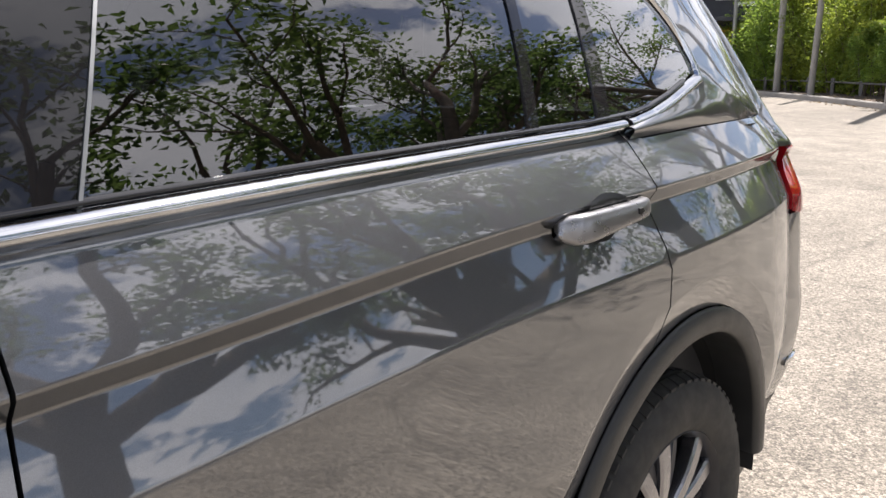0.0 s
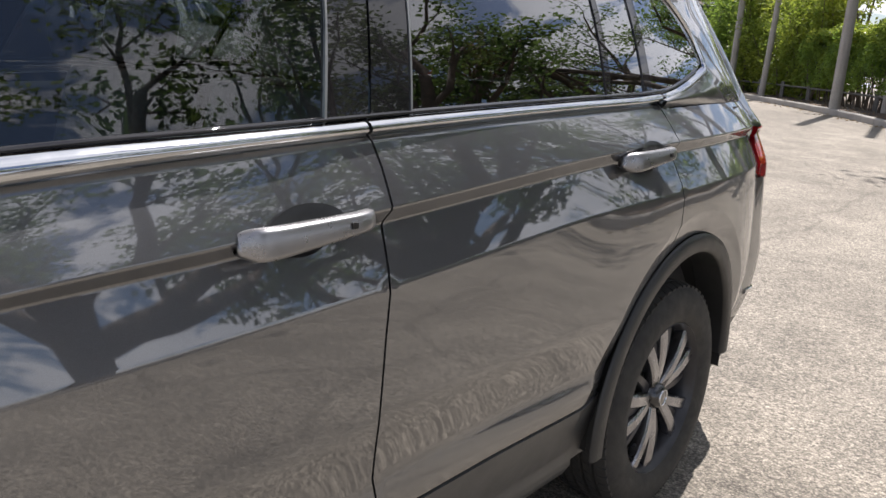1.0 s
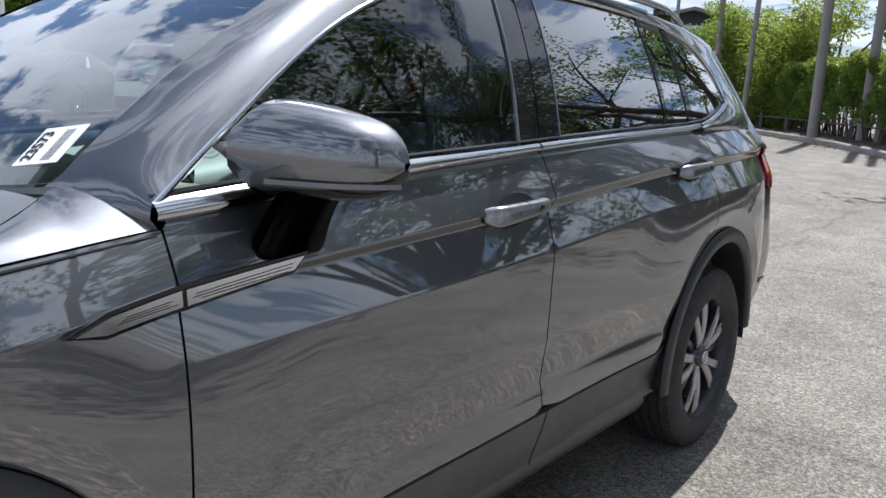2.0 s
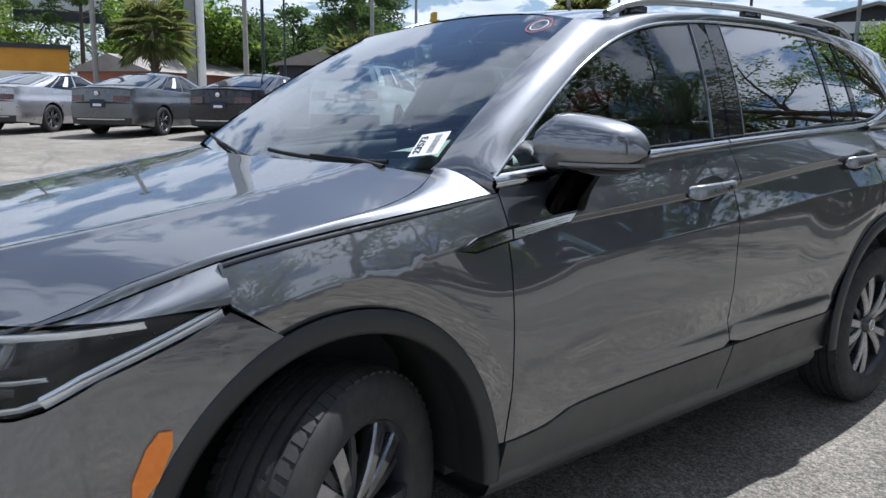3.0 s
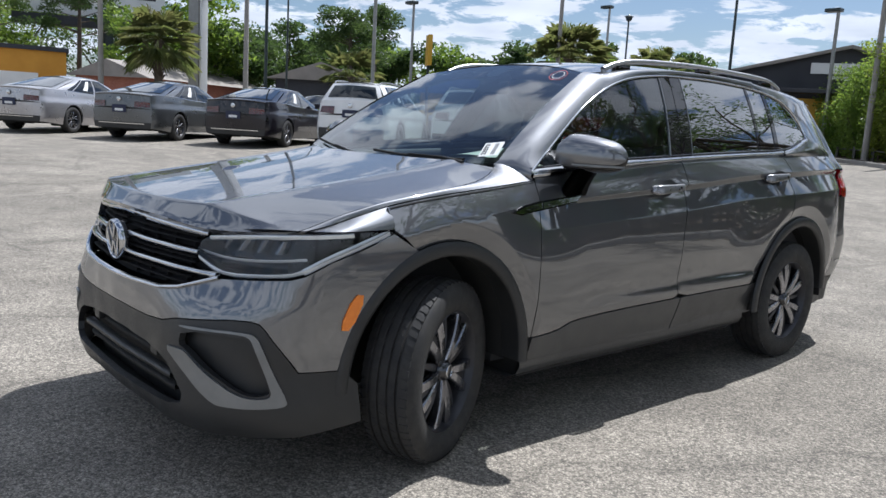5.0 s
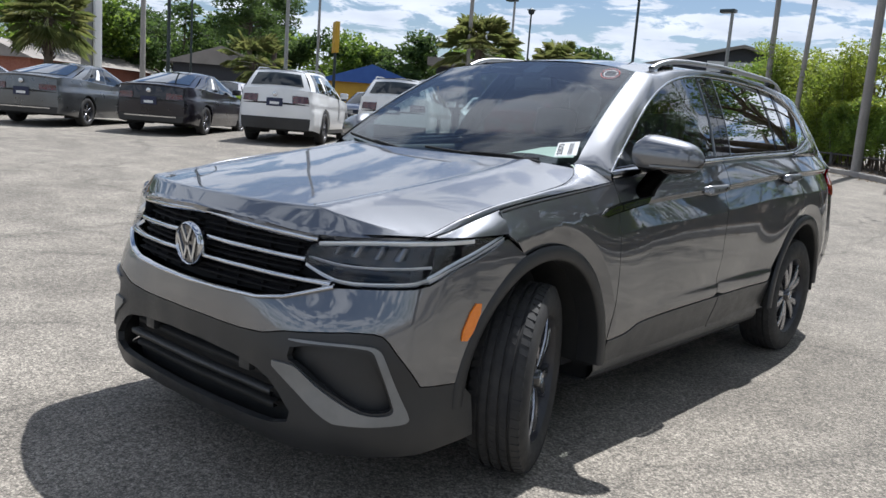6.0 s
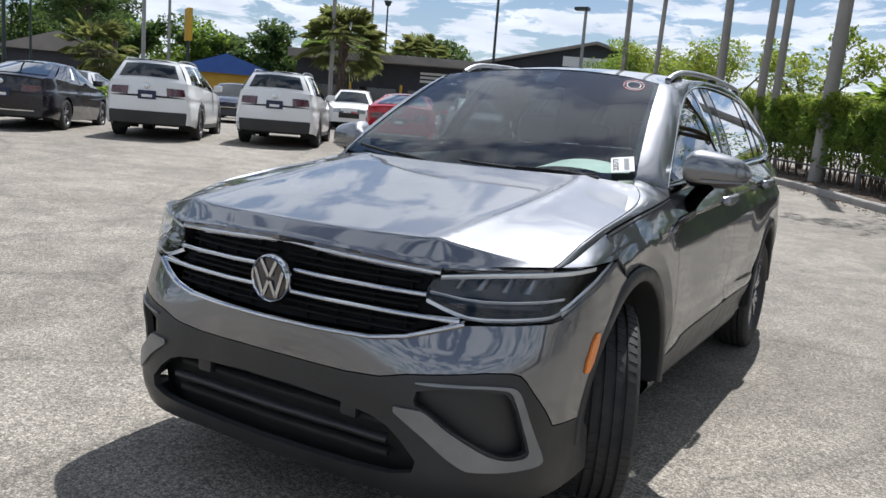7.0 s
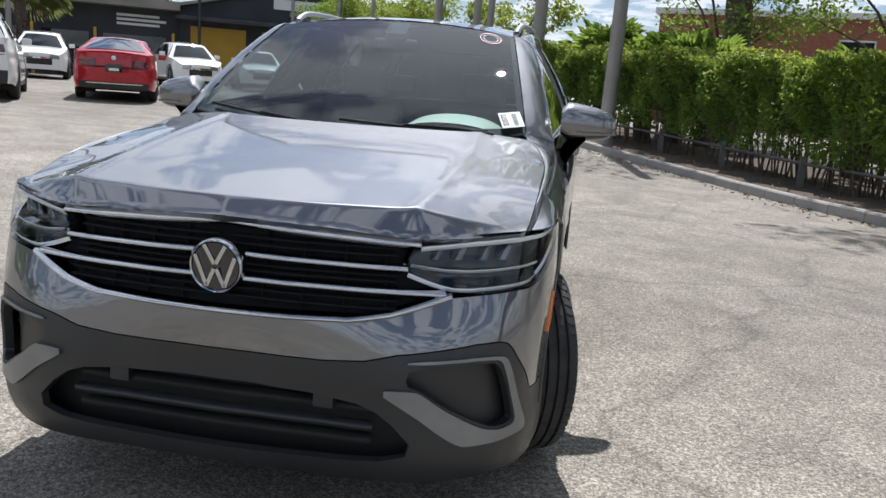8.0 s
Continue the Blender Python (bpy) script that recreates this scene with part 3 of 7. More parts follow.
for t in np.linspace(0, 1, 7):
    row = []
    for y in np.linspace(-2.055, -0.895, 49):
        o = np.array([float(belt_x(y)), y, float(belt_z(y))])
        w = (y + 1.03) / 0.135
        i = bonnet(np.array(float(HOOD_EDGE(y)) + 0.003), np.array(y)) if w < 0 else corner_in + (np.array([0.722, -0.998, 1.168]) - corner_in) * w
        p = o + (i - o) * t
        p[2] += 0.008 * math.sin(t * math.pi) * float(smoothstep(-2.06, -1.7, y))
        row.append(p)
    rows.append(row)
sh.loft(rows, (0.4, 0, 1))
lamp_top = curve((-2.1, 0.926), (-1.95, 0.934), (-1.70, 0.937))
rows = []
for t in np.linspace(0, 1, 7):
    row = []
    for y in np.linspace(-2.06, -1.700, 26):
        lo = front(np.array(along(y=y)), np.array(float(lamp_top(y))), 0.001)
        hi = np.array([float(belt_x(y)), y, float(belt_z(y)) - 0.004])
        p = lo + (hi - lo) * t
        p[0] += 0.010 * math.sin(t * math.pi) * float(smoothstep(-2.06, -1.85, y))
        p[1] = lo[1] + (y - lo[1]) * t
        row.append(p)
    rows.append(row)
sh.loft(rows, (1, -0.2, 0.6))
wings = both("front_wing", sh, PAINT)

# rear quarter below the belt
quarter = C_SEAM[:-1] + arc(AXLE, CLAD, 112.5, 7.0) + [(1.9, 0.43), (2.08, 0.44), (2.08, 0.70), (2.08, 0.95), (2.08, 1.16), (2.08, 1.25)] + [(y, float(belt_z(y))) for y in np.arange(1.25, 2.06, 0.05)][::-1]
sh = Shell().patch(left, shrunk(np.array(path(quarter, 0.04, True)), GAP), 0.03, (1, 0, 0), lines=crease_lines(1.2, 2.07)[:7] + lip_ring(AXLE, 109, 12))

tail_y = curve((0.2, 2.30), (0.32, 2.39), (0.5, 2.42), (0.72, 2.42), (0.80, 2.36), (1.0, 2.35), (1.165, 2.345), (1.25, 2.29), (1.45, 2.16), (1.62, 2.06))
wide_z = curve((0.2, 0.80), (0.4, 0.835), (0.7, 0.85), (1.0, 0.83), (1.165, 0.795), (1.25, 0.735), (1.4, 0.66), (1.6, 0.545))


def rear(s, z, proud=0.0):
    """The tail: s from -1 to 1 round from one rear wing to the other."""
    s, z = np.asarray(s, float), np.asarray(z, float)
    w = np.clip(np.abs(s), 0, 1) * math.pi / 2
    low_end = np.where(z < 1.25, 2.08, 2.08 - (z - 1.25) * 0.25)
    x = wide_z(z) + proud
    x = np.where(z < 1.25, side(2.08, np.clip(z, 0.25, 1.25)) + proud, x)
    return np.stack([np.sign(s) * x * np.sin(w) ** 0.62, low_end + (tail_y(z) + proud - low_end) * np.maximum(np.cos(w), 0) ** 0.55, z], -1)


# window opening, in the plane of the panes
DLO = [(-0.895, 1.138), (-0.4, 1.182), (0.12, 1.213), (0.7, 1.242), (1.20, 1.262), (1.35, 1.286), (1.562, 1.346), (1.574, 1.375), (1.55, 1.46), (1.475, 1.555), (1.36, 1.594), (1.12, 1.628),
       (0.73, 1.642), (0.32, 1.633), (0.0, 1.602), (-0.21, 1.549), (-0.41, 1.462), (-0.585, 1.357), (-0.728, 1.254)]
roof_mid = curve((-0.30, 1.640), (-0.2, 1.655), (0.2, 1.697), (0.7, 1.712), (1.2, 1.708), (1.7, 1.675), (2.05, 1.635), (2.2, 1.61))
roof_half = curve((-0.32, 0.578), (0.1, 0.600), (0.7, 0.605), (1.3, 0.600), (1.8, 0.575), (2.1, 0.54), (2.2, 0.52))


def roof(x, y):
    x, y = np.asarray(x, float), np.asarray(y, float)
    k = x / roof_half(y)
    return np.stack([x, y, roof_mid(y) - 0.040 * k**2 - 0.006 * k**4 - 0.022 * (y < 0) * (y * y * 9) * k**2], -1)


def along_path(points, n):
    p = np.array(points, float)
    d = np.concatenate([[0], np.cumsum(np.linalg.norm(np.diff(p, axis=0), axis=1))])
    return np.stack([np.interp(np.linspace(0, d[-1], n), d, p[:, i]) for i in range(p.shape[1])], 1)


def strip(inner, outer, n, bulge, across=7, soft_start=False):
    """A bowed strip of body between two lines in space."""
    a, b = along_path(inner, n), along_path(outer, n)
    rows = []
    fade = smoothstep(0.0, 0.10, np.linspace(0, 1, n))[:, None] if soft_start else 1.0
    for t in np.linspace(0, 1, across):
        p = a + (b - a) * t
        rows.append(p + np.asarray(bulge) * math.sin(t * math.pi) * fade)
    return rows


def screen(u, v):
    """The windscreen: u from -1 to 1 across, v from its foot (0) to the roof (1)."""
    u, v = np.asarray(u, float), np.asarray(v, float)
    half = 0.722 + (0.578 - 0.722) * v
    y0, z0 = -1.115 + 0.115 * u * u, 1.125 + 0.04 * u * u
    y1, z1 = -0.235 - 0.078 * u * u, 1.648 - 0.052 * u * u
    bow = np.sin(v * math.pi) * 0.018
    return np.stack([u * half, y0 + (y1 - y0) * v - bow * 0.55, z0 + (z1 - z0) * v + bow * 0.85], -1)


p3 = lambda y, z: pane(np.array(y), np.array(z)) + np.array([0.004, 0, 0])
edge = lambda y: roof(roof_half(np.array(y)), np.array(y))
up = [np.array((0.846, -0.882, 1.088))] + [p3(*q) for q in path([(-0.915, 1.130)] + DLO[:11:-1][0:8] + [(1.12, 1.628)], 0.04)]
out_up = [np.array((0.718, -1.02, 1.158))] + [screen(np.array(1.0), np.array(v)) + np.array((0.004, 0, 0.004)) for v in np.linspace(0, 1, 14)] + [edge(y) for y in (-0.22, -0.1, 0.1, 0.4, 0.8, 1.15)]
pillar = Shell().loft(strip(up, out_up, 60, (0.012, 0, 0.014), soft_start=True), (0.6, 0, 0.8))
back_in = [p3(*q) for q in path([(1.12, 1.628), (1.36, 1.594), (1.475, 1.555), (1.55, 1.46), (1.574, 1.375), (1.562, 1.346), (1.35, 1.286), (1.20, 1.258)], 0.03)]
back_out = [edge(y) for y in (1.15, 1.5, 1.8, 1.98)] + [rear(np.array(1.0), np.array(z)) for z in (1.55, 1.45, 1.35, 1.25)] + [left(np.array(y), belt_z(y)) for y in (2.0, 1.8, 1.6, 1.4, 1.2)]
sh.loft(strip(back_in, back_out, 60, (0.012, 0, 0.006), 9), (0.9, 0, 0.3))
both("rear_quarter", sh, PAINT)
both("roof_pillar", pillar, PAINT)

# roof skin and windscreen
rows = [[roof(np.array(k * float(roof_half(y))), np.array(y)) for k in np.linspace(-1, 1, 21)] for y in np.linspace(-0.24, 2.12, 30)]
for row in rows[:1]:
    for p in row:
        p[1] -= 0.075 * (p[0] / 0.578) ** 2
part("roof", Shell().loft(rows, (0, 0, 1)), PAINT, suv)


grid_u, grid_v = np.linspace(-1, 1, 25), np.linspace(0, 1, 15)
part("windscreen", Shell().loft([[screen(u, v) for u in grid_u] for v in grid_v], (0, -1, 1)), WINDSCREEN, suv, "clear curved windscreen glass")
frit = Shell()
for u0, u1, v0, v1 in ((-1, 1, 0.0, 0.06), (-1, 1, 0.975, 1.0), (-1, -0.965, 0, 1), (0.965, 1, 0, 1), (-0.09, 0.09, 0.86, 0.98)):
    frit.loft([[screen(u, v) - np.array((0, -0.003, 0.005)) for u in np.linspace(u0, u1, 16)] for v in np.linspace(v0, v1, 10)], (0, -1, 1))
part("windscreen_border", frit, GLOSSBLACK, suv)

# side glass, pillars in the window row, chrome surround
DLO_IN = shrunk(np.array(path(DLO, 0.05, True, 1)), 0.010)


def window_part(y0b, y0t, y1b, y1t):
    """The piece of the window row between two slanting lines (y at z 1.2 and at z 1.65)."""
    p = DLO_IN
    for yb, yt, sgn in ((y0b, y0t, 1), (y1b, y1t, -1)):
        q = []
        f = lambda r: sgn * (r[0] - (yb + (yt - yb) * (r[1] - 1.2) / 0.45))
        for a, b in zip(p, np.roll(p, -1, 0)):
            fa, fb = f(a), f(b)
            if fa >= 0:
                q.append(a)
            if fa * fb < 0:
                q.append(a + (b - a) * fa / (fa - fb))
        p = np.array(q)
    return p


sunk = lambda y, z: pane(y, z) - np.array([0.006, 0, 0])
for y0b, y0t, y1b, y1t, nm in ((-1.2, -1.2, 0.052, 0.215, "front_window"), (0.235, 0.398, 0.900, 1.045, "rear_window"), (0.925, 1.07, 1.095, 1.235, "rear_window_quarterlight"), (1.135, 1.275, 1.9, 1.9, "quarter_window")):
    o = Shell().patch(sunk, window_part(y0b, y0t, y1b, y1t), 0.06, (1, 0, 0), rim=0.004)
    both(nm, o, CLEARER if nm == "front_window" else TINTED, "lightly tinted glass" if nm == "front_window" else "dark tinted glass")
flush = lambda y, z: pane(y, z) - np.array([0.002, 0, 0])
for y0b, y0t, y1b, y1t, nm, m in ((0.052, 0.215, 0.139, 0.302, "door_pillar_trim", GLOSSBLACK), (0.145, 0.308, 0.235, 0.398, "door_pillar_trim", GLOSSBLACK), (0.900, 1.045, 0.925, 1.07, "window_divider", GLOSSBLACK), (1.095, 1.235, 1.135, 1.275, "window_divider", GLOSSBLACK)):
    both(nm, Shell().patch(flush, window_part(y0b, y0t, y1b, y1t), 0.05, (1, 0, 0), rim=0.01), m)
for y0b, y0t, w_ in ((0.047, 0.210, 0.004), (0.235, 0.398, 0.004)):
    both("window_edge", Shell().patch(lambda y, z: pane(y, z) + np.array([0.001, 0, 0]), window_part(y0b, y0t, y0b + w_, y0t + w_), 0.05, (1, 0, 0), rim=0.006), SATIN)
mirror_flag = Shell().patch(flush, window_part(-1.2, -1.2, -0.80, -0.62), 0.05, (1, 0, 0), rim=0.006)
both("mirror_sail", mirror_flag, GLOSSBLACK)


def ribbon(fn, pts, width, proud=0.006, closed=False, out=(1, 0, 0), across=5, shift=0.0):
    """A rounded moulding along a flat path: width a number or a function of the point."""
    p = np.array(pts, float)
    t = np.gradient(p, axis=0)
    if closed:
        t = np.roll(p, -1, 0) - np.roll(p, 1, 0)
    t /= np.maximum(np.linalg.norm(t, axis=1, keepdims=True), 1e-9)
    n = np.stack([t[:, 1], -t[:, 0]], 1)
    rows = []
    for k in np.linspace(-0.5, 0.5, across):
        w = np.array([width(q) if callable(width) else width for q in p])[:, None]
        q = p + n * w * (k + shift)
        base = fn(q[:, 0], q[:, 1])
        rows.append(base + np.asarray(out, float) * (proud * math.sqrt(max(0.0, 1 - (2 * k) ** 2)) - (0.004 if abs(k) > 0.49 else 0)))
    if closed:
        rows = [np.concatenate([r, r[:1]]) for r in rows]
    return Shell().loft(rows, out)


top_run = path(DLO[6:] + [DLO[0]], 0.02, soft=2)
low_run = path(DLO[:7], 0.008, soft=1)
both("chrome_upper_moulding", ribbon(pane, top_run, 0.016, 0.006), CHROME)
low_w = lambda q: 0.036 - 0.014 * float(smoothstep(-0.7, 0.0, q[0]))
for y0, y1 in ((-2, 0.137), (0.143, 1.20), (1.206, 3)):
    run = [q for q in low_run if y0 < q[0] < y1]
    mould = ribbon(pane, run, low_w, 0.007, shift=0.15)
    tail = mould.v[-1].reshape(5, -1, 3)
    foot_row = tail[-1] if tail[-1][:, 2].mean() < tail[0][:, 2].mean() else tail[0]
    mould.loft([foot_row, foot_row - np.array((0.004, 0, 0.006)), foot_row - np.array((0.035, 0, 0.012))], (1, 0, -0.5))
    both("chrome_waist_moulding", mould, CHROME)
both("waist_rubber", ribbon(lambda y, z: pane(y, z) + np.array([0.0, 0, 0]), [(q[0], q[1] + 0.013) for q in low_run if q[0] < 1.5], 0.008, 0.002), GLOSSBLACK)

# bonnet
hood_outline = [(-float(HOOD_EDGE(y)), y) for y in np.linspace(-2.045, -1.03, 24)] + [(x, -1.03 - 0.165 * (1 - (x / 0.725) ** 2)) for x in np.linspace(-0.70, 0.70, 17)] + [(float(HOOD_EDGE(y)), y) for y in np.linspace(-1.03, -2.045, 24)]
hood_outline += [(x, float(nose_y(abs(x)))) for x in np.linspace(0.80, -0.80, 33)]
rl = [[(x, float(nose_y(abs(x))) + d) for x in np.linspace(-0.74, 0.74, 60)] for d in (0.005, 0.011, 0.017, 0.023, 0.029, 0.034, 0.039, 0.044, 0.050, 0.062)]
rl += [[(s * (float(ridge_x(y)) + d), y) for y in np.linspace(-2.09, -1.15, 30)] for s in (1, -1) for d in (-0.012, -0.003, 0.003, 0.012)]
part("bonnet", Shell().patch(bonnet, hood_outline, 0.024, (0, 0, 1), rim=0.03, lines=rl), PAINT, suv, "long bonnet with two raised creases")

# front bumper, grille and lamps (distance along the front, height)
S = along
HL = [(0.507, 0.820), (0.546, 0.893), (0.70, 0.911), (0.84, 0.924), (0.93, 0.930), (1.15, 0.934), (1.285, 0.931), (1.296, 0.923), (1.20, 0.889), (1.040, 0.836), (0.945, 0.791), (0.90, 0.779), (0.66, 0.761)]
bumper_half = [(0.0, 0.682), (S(0.30), 0.683), (S(0.42), 0.690), (0.645, 0.756), (0.90, 0.774), (0.948, 0.786), (1.043, 0.831), (1.203, 0.884), (1.294, 0.920), (S(y=-1.589), 0.853)]
arch_f = [(S(y=FRONT_AXLE + CLAD * math.cos(w)), ARCH_Z + CLAD * math.sin(w)) for w in np.linspace(radians(a1 + 3), radians(169), 18)]
bumper_half += arch_f + [(1.072, 0.457), (0.936, 0.464), (0.884, 0.540), (0.834, 0.610), (0.815, 0.628), (0.788, 0.636), (0.716, 0.634), (0.50, 0.607), (0.415, 0.585), (0.30, 0.575), (0.0, 0.577)]
full = bumper_half + [(-a, b) for a, b in bumper_half[::-1][1:-1]]
part("front_bumper", Shell().patch(front, full, 0.03, (0, -1, 0), rim=0.02), PAINT, suv)

# lower bumper of bare plastic, with the wide intake cut out and the side pods sunk
low_half = [(0.0, 0.573), (0.30, 0.571), (0.416, 0.581), (0.501, 0.603), (0.716, 0.630), (0.786, 0.632), (0.812, 0.625), (0.831, 0.607), (0.881, 0.538), (0.933, 0.460), (1.072, 0.453), (S(y=-1.89), 0.440), (S(y=-1.845), 0.40), (S(y=-1.82), 0.255), (S(0.86), 0.232), (S(0.60), 0.225), (0.0, 0.225)]
intake = path([(-0.44, 0.288), (-0.57, 0.325), (-0.475, 0.43), (-0.375, 0.470), (0, 0.490), (0.375, 0.470), (0.475, 0.43), (0.57, 0.325), (0.44, 0.288), (0, 0.278)], 0.03, True, 1)
pod = path([(0.525, 0.520), (0.536, 0.574), (0.770, 0.582), (0.797, 0.551), (0.853, 0.402), (0.846, 0.386), (0.802, 0.379), (0.757, 0.389), (0.643, 0.453), (0.56, 0.511)], 0.03, True, 1)
lower = low_half + [(-a, b) for a, b in low_half[::-1][1:-1]]
podr = [(-a, b) for a, b in pod[::-1]]
part("lower_bumper", Shell().patch(front, lower, 0.035, (0, -1, 0), rim=0.025, holes=(intake, pod, podr)), PLASTIC, suv, "bare dark grey plastic lower bumper")
sunkf = lambda d: (lambda s, z: front(s, z, -d))
part("intake_back", Shell().patch(sunkf(0.09), [(-S(0.80), 0.24), (S(0.80), 0.24), (S(0.80), 0.54), (-S(0.80), 0.54)], 0.06, (0, -1, 0), rim=0), DARK, suv)
part("under_tray", Shell().loft([[front(np.array(s), np.array(0.226), -d) for s in np.linspace(-S(0.85), S(0.85), 40)] for d in (0.004, 0.08, 0.25)], (0, 0, -1)), DARK, suv)
for zz, d, m in ((0.385, 0.02, PLASTIC), (0.335, 0.045, DARK), (0.43, 0.045, DARK)):
    rows = [[front(np.array(s), np.array(zz + dz), -d - dd) for s in np.linspace(-S(0.44), S(0.44), 30)] for dz, dd in ((-0.011, 0.03), (-0.010, 0.0), (0.008, 0.0), (0.011, 0.03))]
    part("intake_bar", Shell().loft(rows, (0, -1, 0)), m, suv)
for s in (-1, 1):
    b = front(np.array(s * 0.31), np.array(0.447), -0.03)
    part("parking_sensor", Shell().box(b - (0.03, 0.01, 0.022), b + (0.03, 0.02, 0.022), 0.008), PLASTIC, suv)
pod_back = Shell().patch(sunkf(0.045), shrunk(np.array(pod), -0.012), 0.05, (0.5, -1, 0), rim=0)
both("pod_panel", pod_back, PLASTIC)
# satin trim: a blade along the pod's foot that turns up round its outer side
blade = [(0.444, 0.505), (0.548, 0.440), (0.62, 0.384), (0.678, 0.343), (0.71, 0.338), (0.80, 0.339), (0.870, 0.344), (0.900, 0.352), (0.904, 0.368), (0.871, 0.445), (0.824, 0.563), (0.809, 0.587), (0.786, 0.597), (0.70, 0.598), (0.530, 0.591), (0.530, 0.582), (0.70, 0.590), (0.774, 0.588), (0.793, 0.578), (0.803, 0.553), (0.859, 0.403), (0.857, 0.384), (0.844, 0.376), (0.802, 0.372), (0.757, 0.382), (0.71, 0.404), (0.643, 0.446), (0.57, 0.500), (0.547, 0.509)]
both("satin_trim", Shell().patch(lambda s, z: front(s, z, 0.008), path(blade, 0.02, True, 1), 0.02, (0.5, -1, 0), rim=0.03), SATIN, "satin silver trim blade")

# grille
gr = [(-S(0.60), 0.755), (-S(0.50), 0.832), (-S(0.53), 0.900), (-S(0.28), 0.920), (0, 0.926), (S(0.28), 0.920), (S(0.53), 0.900), (S(0.50), 0.832), (S(0.60), 0.755), (S(0.42), 0.697), (0, 0.688), (-S(0.42), 0.697)]
part("grille_back", Shell().patch(sunkf(0.05), gr, 0.05, (0, -1, 0), rim=0), GRILLEBLACK, suv)


def bar(name, s0, s1, z0, z1, h, mat, d=0.0, deep=0.03):
    """A grille bar between two points, with a flat face and a sloping top."""
    rows = []
    for dz, dd in ((-h / 2, -deep), (-h / 2, 0.0), (h * 0.1, 0.006), (h / 2, 0.0), (h / 2, -deep)):
        rows.append([front(np.array(s), np.array(z0 + (z1 - z0) * (abs(s) - abs(s0)) / max(1e-6, abs(s1) - abs(s0)) + dz), d + dd) for s in np.linspace(s0, s1, 24)])
    return part(name, Shell().loft(rows, (0, -1, 0.2)), mat, suv)


for g in (-1, 1):
    bar("chrome_grille_bar", 0.0, g * S(0.548), 0.928, 0.895, 0.021, CHROME)
    bar("chrome_grille_bar", g * 0.075, g * S(0.515), 0.842, 0.829, 0.018, CHROME)
    bar("chrome_grille_bar", g * 0.075, g * S(0.615), 0.776, 0.765, 0.018, CHROME)
    for zz in (0.885, 0.865, 0.812, 0.795, 0.745, 0.722):
        bar("grille_slat", g * 0.02, g * S(0.49), zz, zz - 0.006, 0.008, GRILLEBLACK, -0.026, 0.02)
    for x in np.linspace(0.12, 0.46, 4):
        s0 = g * S(x)
        rows = [[front(np.array(s0 + ds), np.array(zz), -0.034 - dd) for zz in (0.70, 0.78, 0.86, 0.905)] for ds, dd in ((-0.004, 0.03), (-0.004, 0), (0.004, 0), (0.004, 0.03))]
        part("grille_rib", Shell().loft(rows, (0, -1, 0)), GRILLEBLACK, suv)
low = [(-S(0.632), 0.762), (-S(0.42), 0.692), (-S(0.2), 0.685), (0, 0.684), (S(0.2), 0.685), (S(0.42), 0.692), (S(0.632), 0.762)]
part("chrome_grille_bar", ribbon(lambda s, z: front(s, z, 0.004), path(low, 0.025, soft=1), 0.018, 0.008, out=(0, -1, 0)), CHROME, suv)

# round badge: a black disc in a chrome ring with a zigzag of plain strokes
badge_at = front(np.array(0.0), np.array(0.806), 0.012)
disc = Shell().lathe([(0.0, 0.0001), (0.006, 0.04), (0.004, 0.066), (-0.012, 0.070), (-0.03, 0.070)], 40, "x")
ring = Shell().lathe([(-0.01, 0.079), (0.006, 0.077), (0.011, 0.0725), (0.006, 0.068), (-0.004, 0.066)], 48, "x")
spin = Matrix.Translation(badge_at) @ Matrix.Rotation(radians(-90), 4, "Z") @ Matrix.Rotation(radians(4), 4, "Y")
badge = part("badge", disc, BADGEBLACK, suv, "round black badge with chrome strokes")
badge.matrix_local = spin
part("badge_ring", ring, CHROME, badge)
for (ya, za), (yb, zb) in (((-0.031, 0.060), (-0.002, 0.008)), ((0.031, 0.060), (0.002, 0.008)), ((-0.058, 0.030), (-0.026, -0.056)), ((-0.026, -0.056), (-0.003, -0.006)), ((0.003, -0.006), (0.026, -0.056)), ((0.058, 0.030), (0.026, -0.056))):
    d = np.array([yb - ya, zb - za])
    d /= np.linalg.norm(d)
    q = np.array([-d[1], d[0]]) * 0.0055
    pts = [(ya + q[0], za + q[1]), (yb + q[0], zb + q[1]), (yb - q[0], zb - q[1]), (ya - q[0], za - q[1])]
    stroke_s = Shell().add([(0.006, *p) for p in pts] + [(0.010, *p) for p in pts], [[4, 5, 6, 7], [0, 1, 5, 4], [1, 2, 6, 5], [2, 3, 7, 6], [3, 0, 4, 7]])
    part("badge_stroke", stroke_s, CHROME, badge, smooth=False)

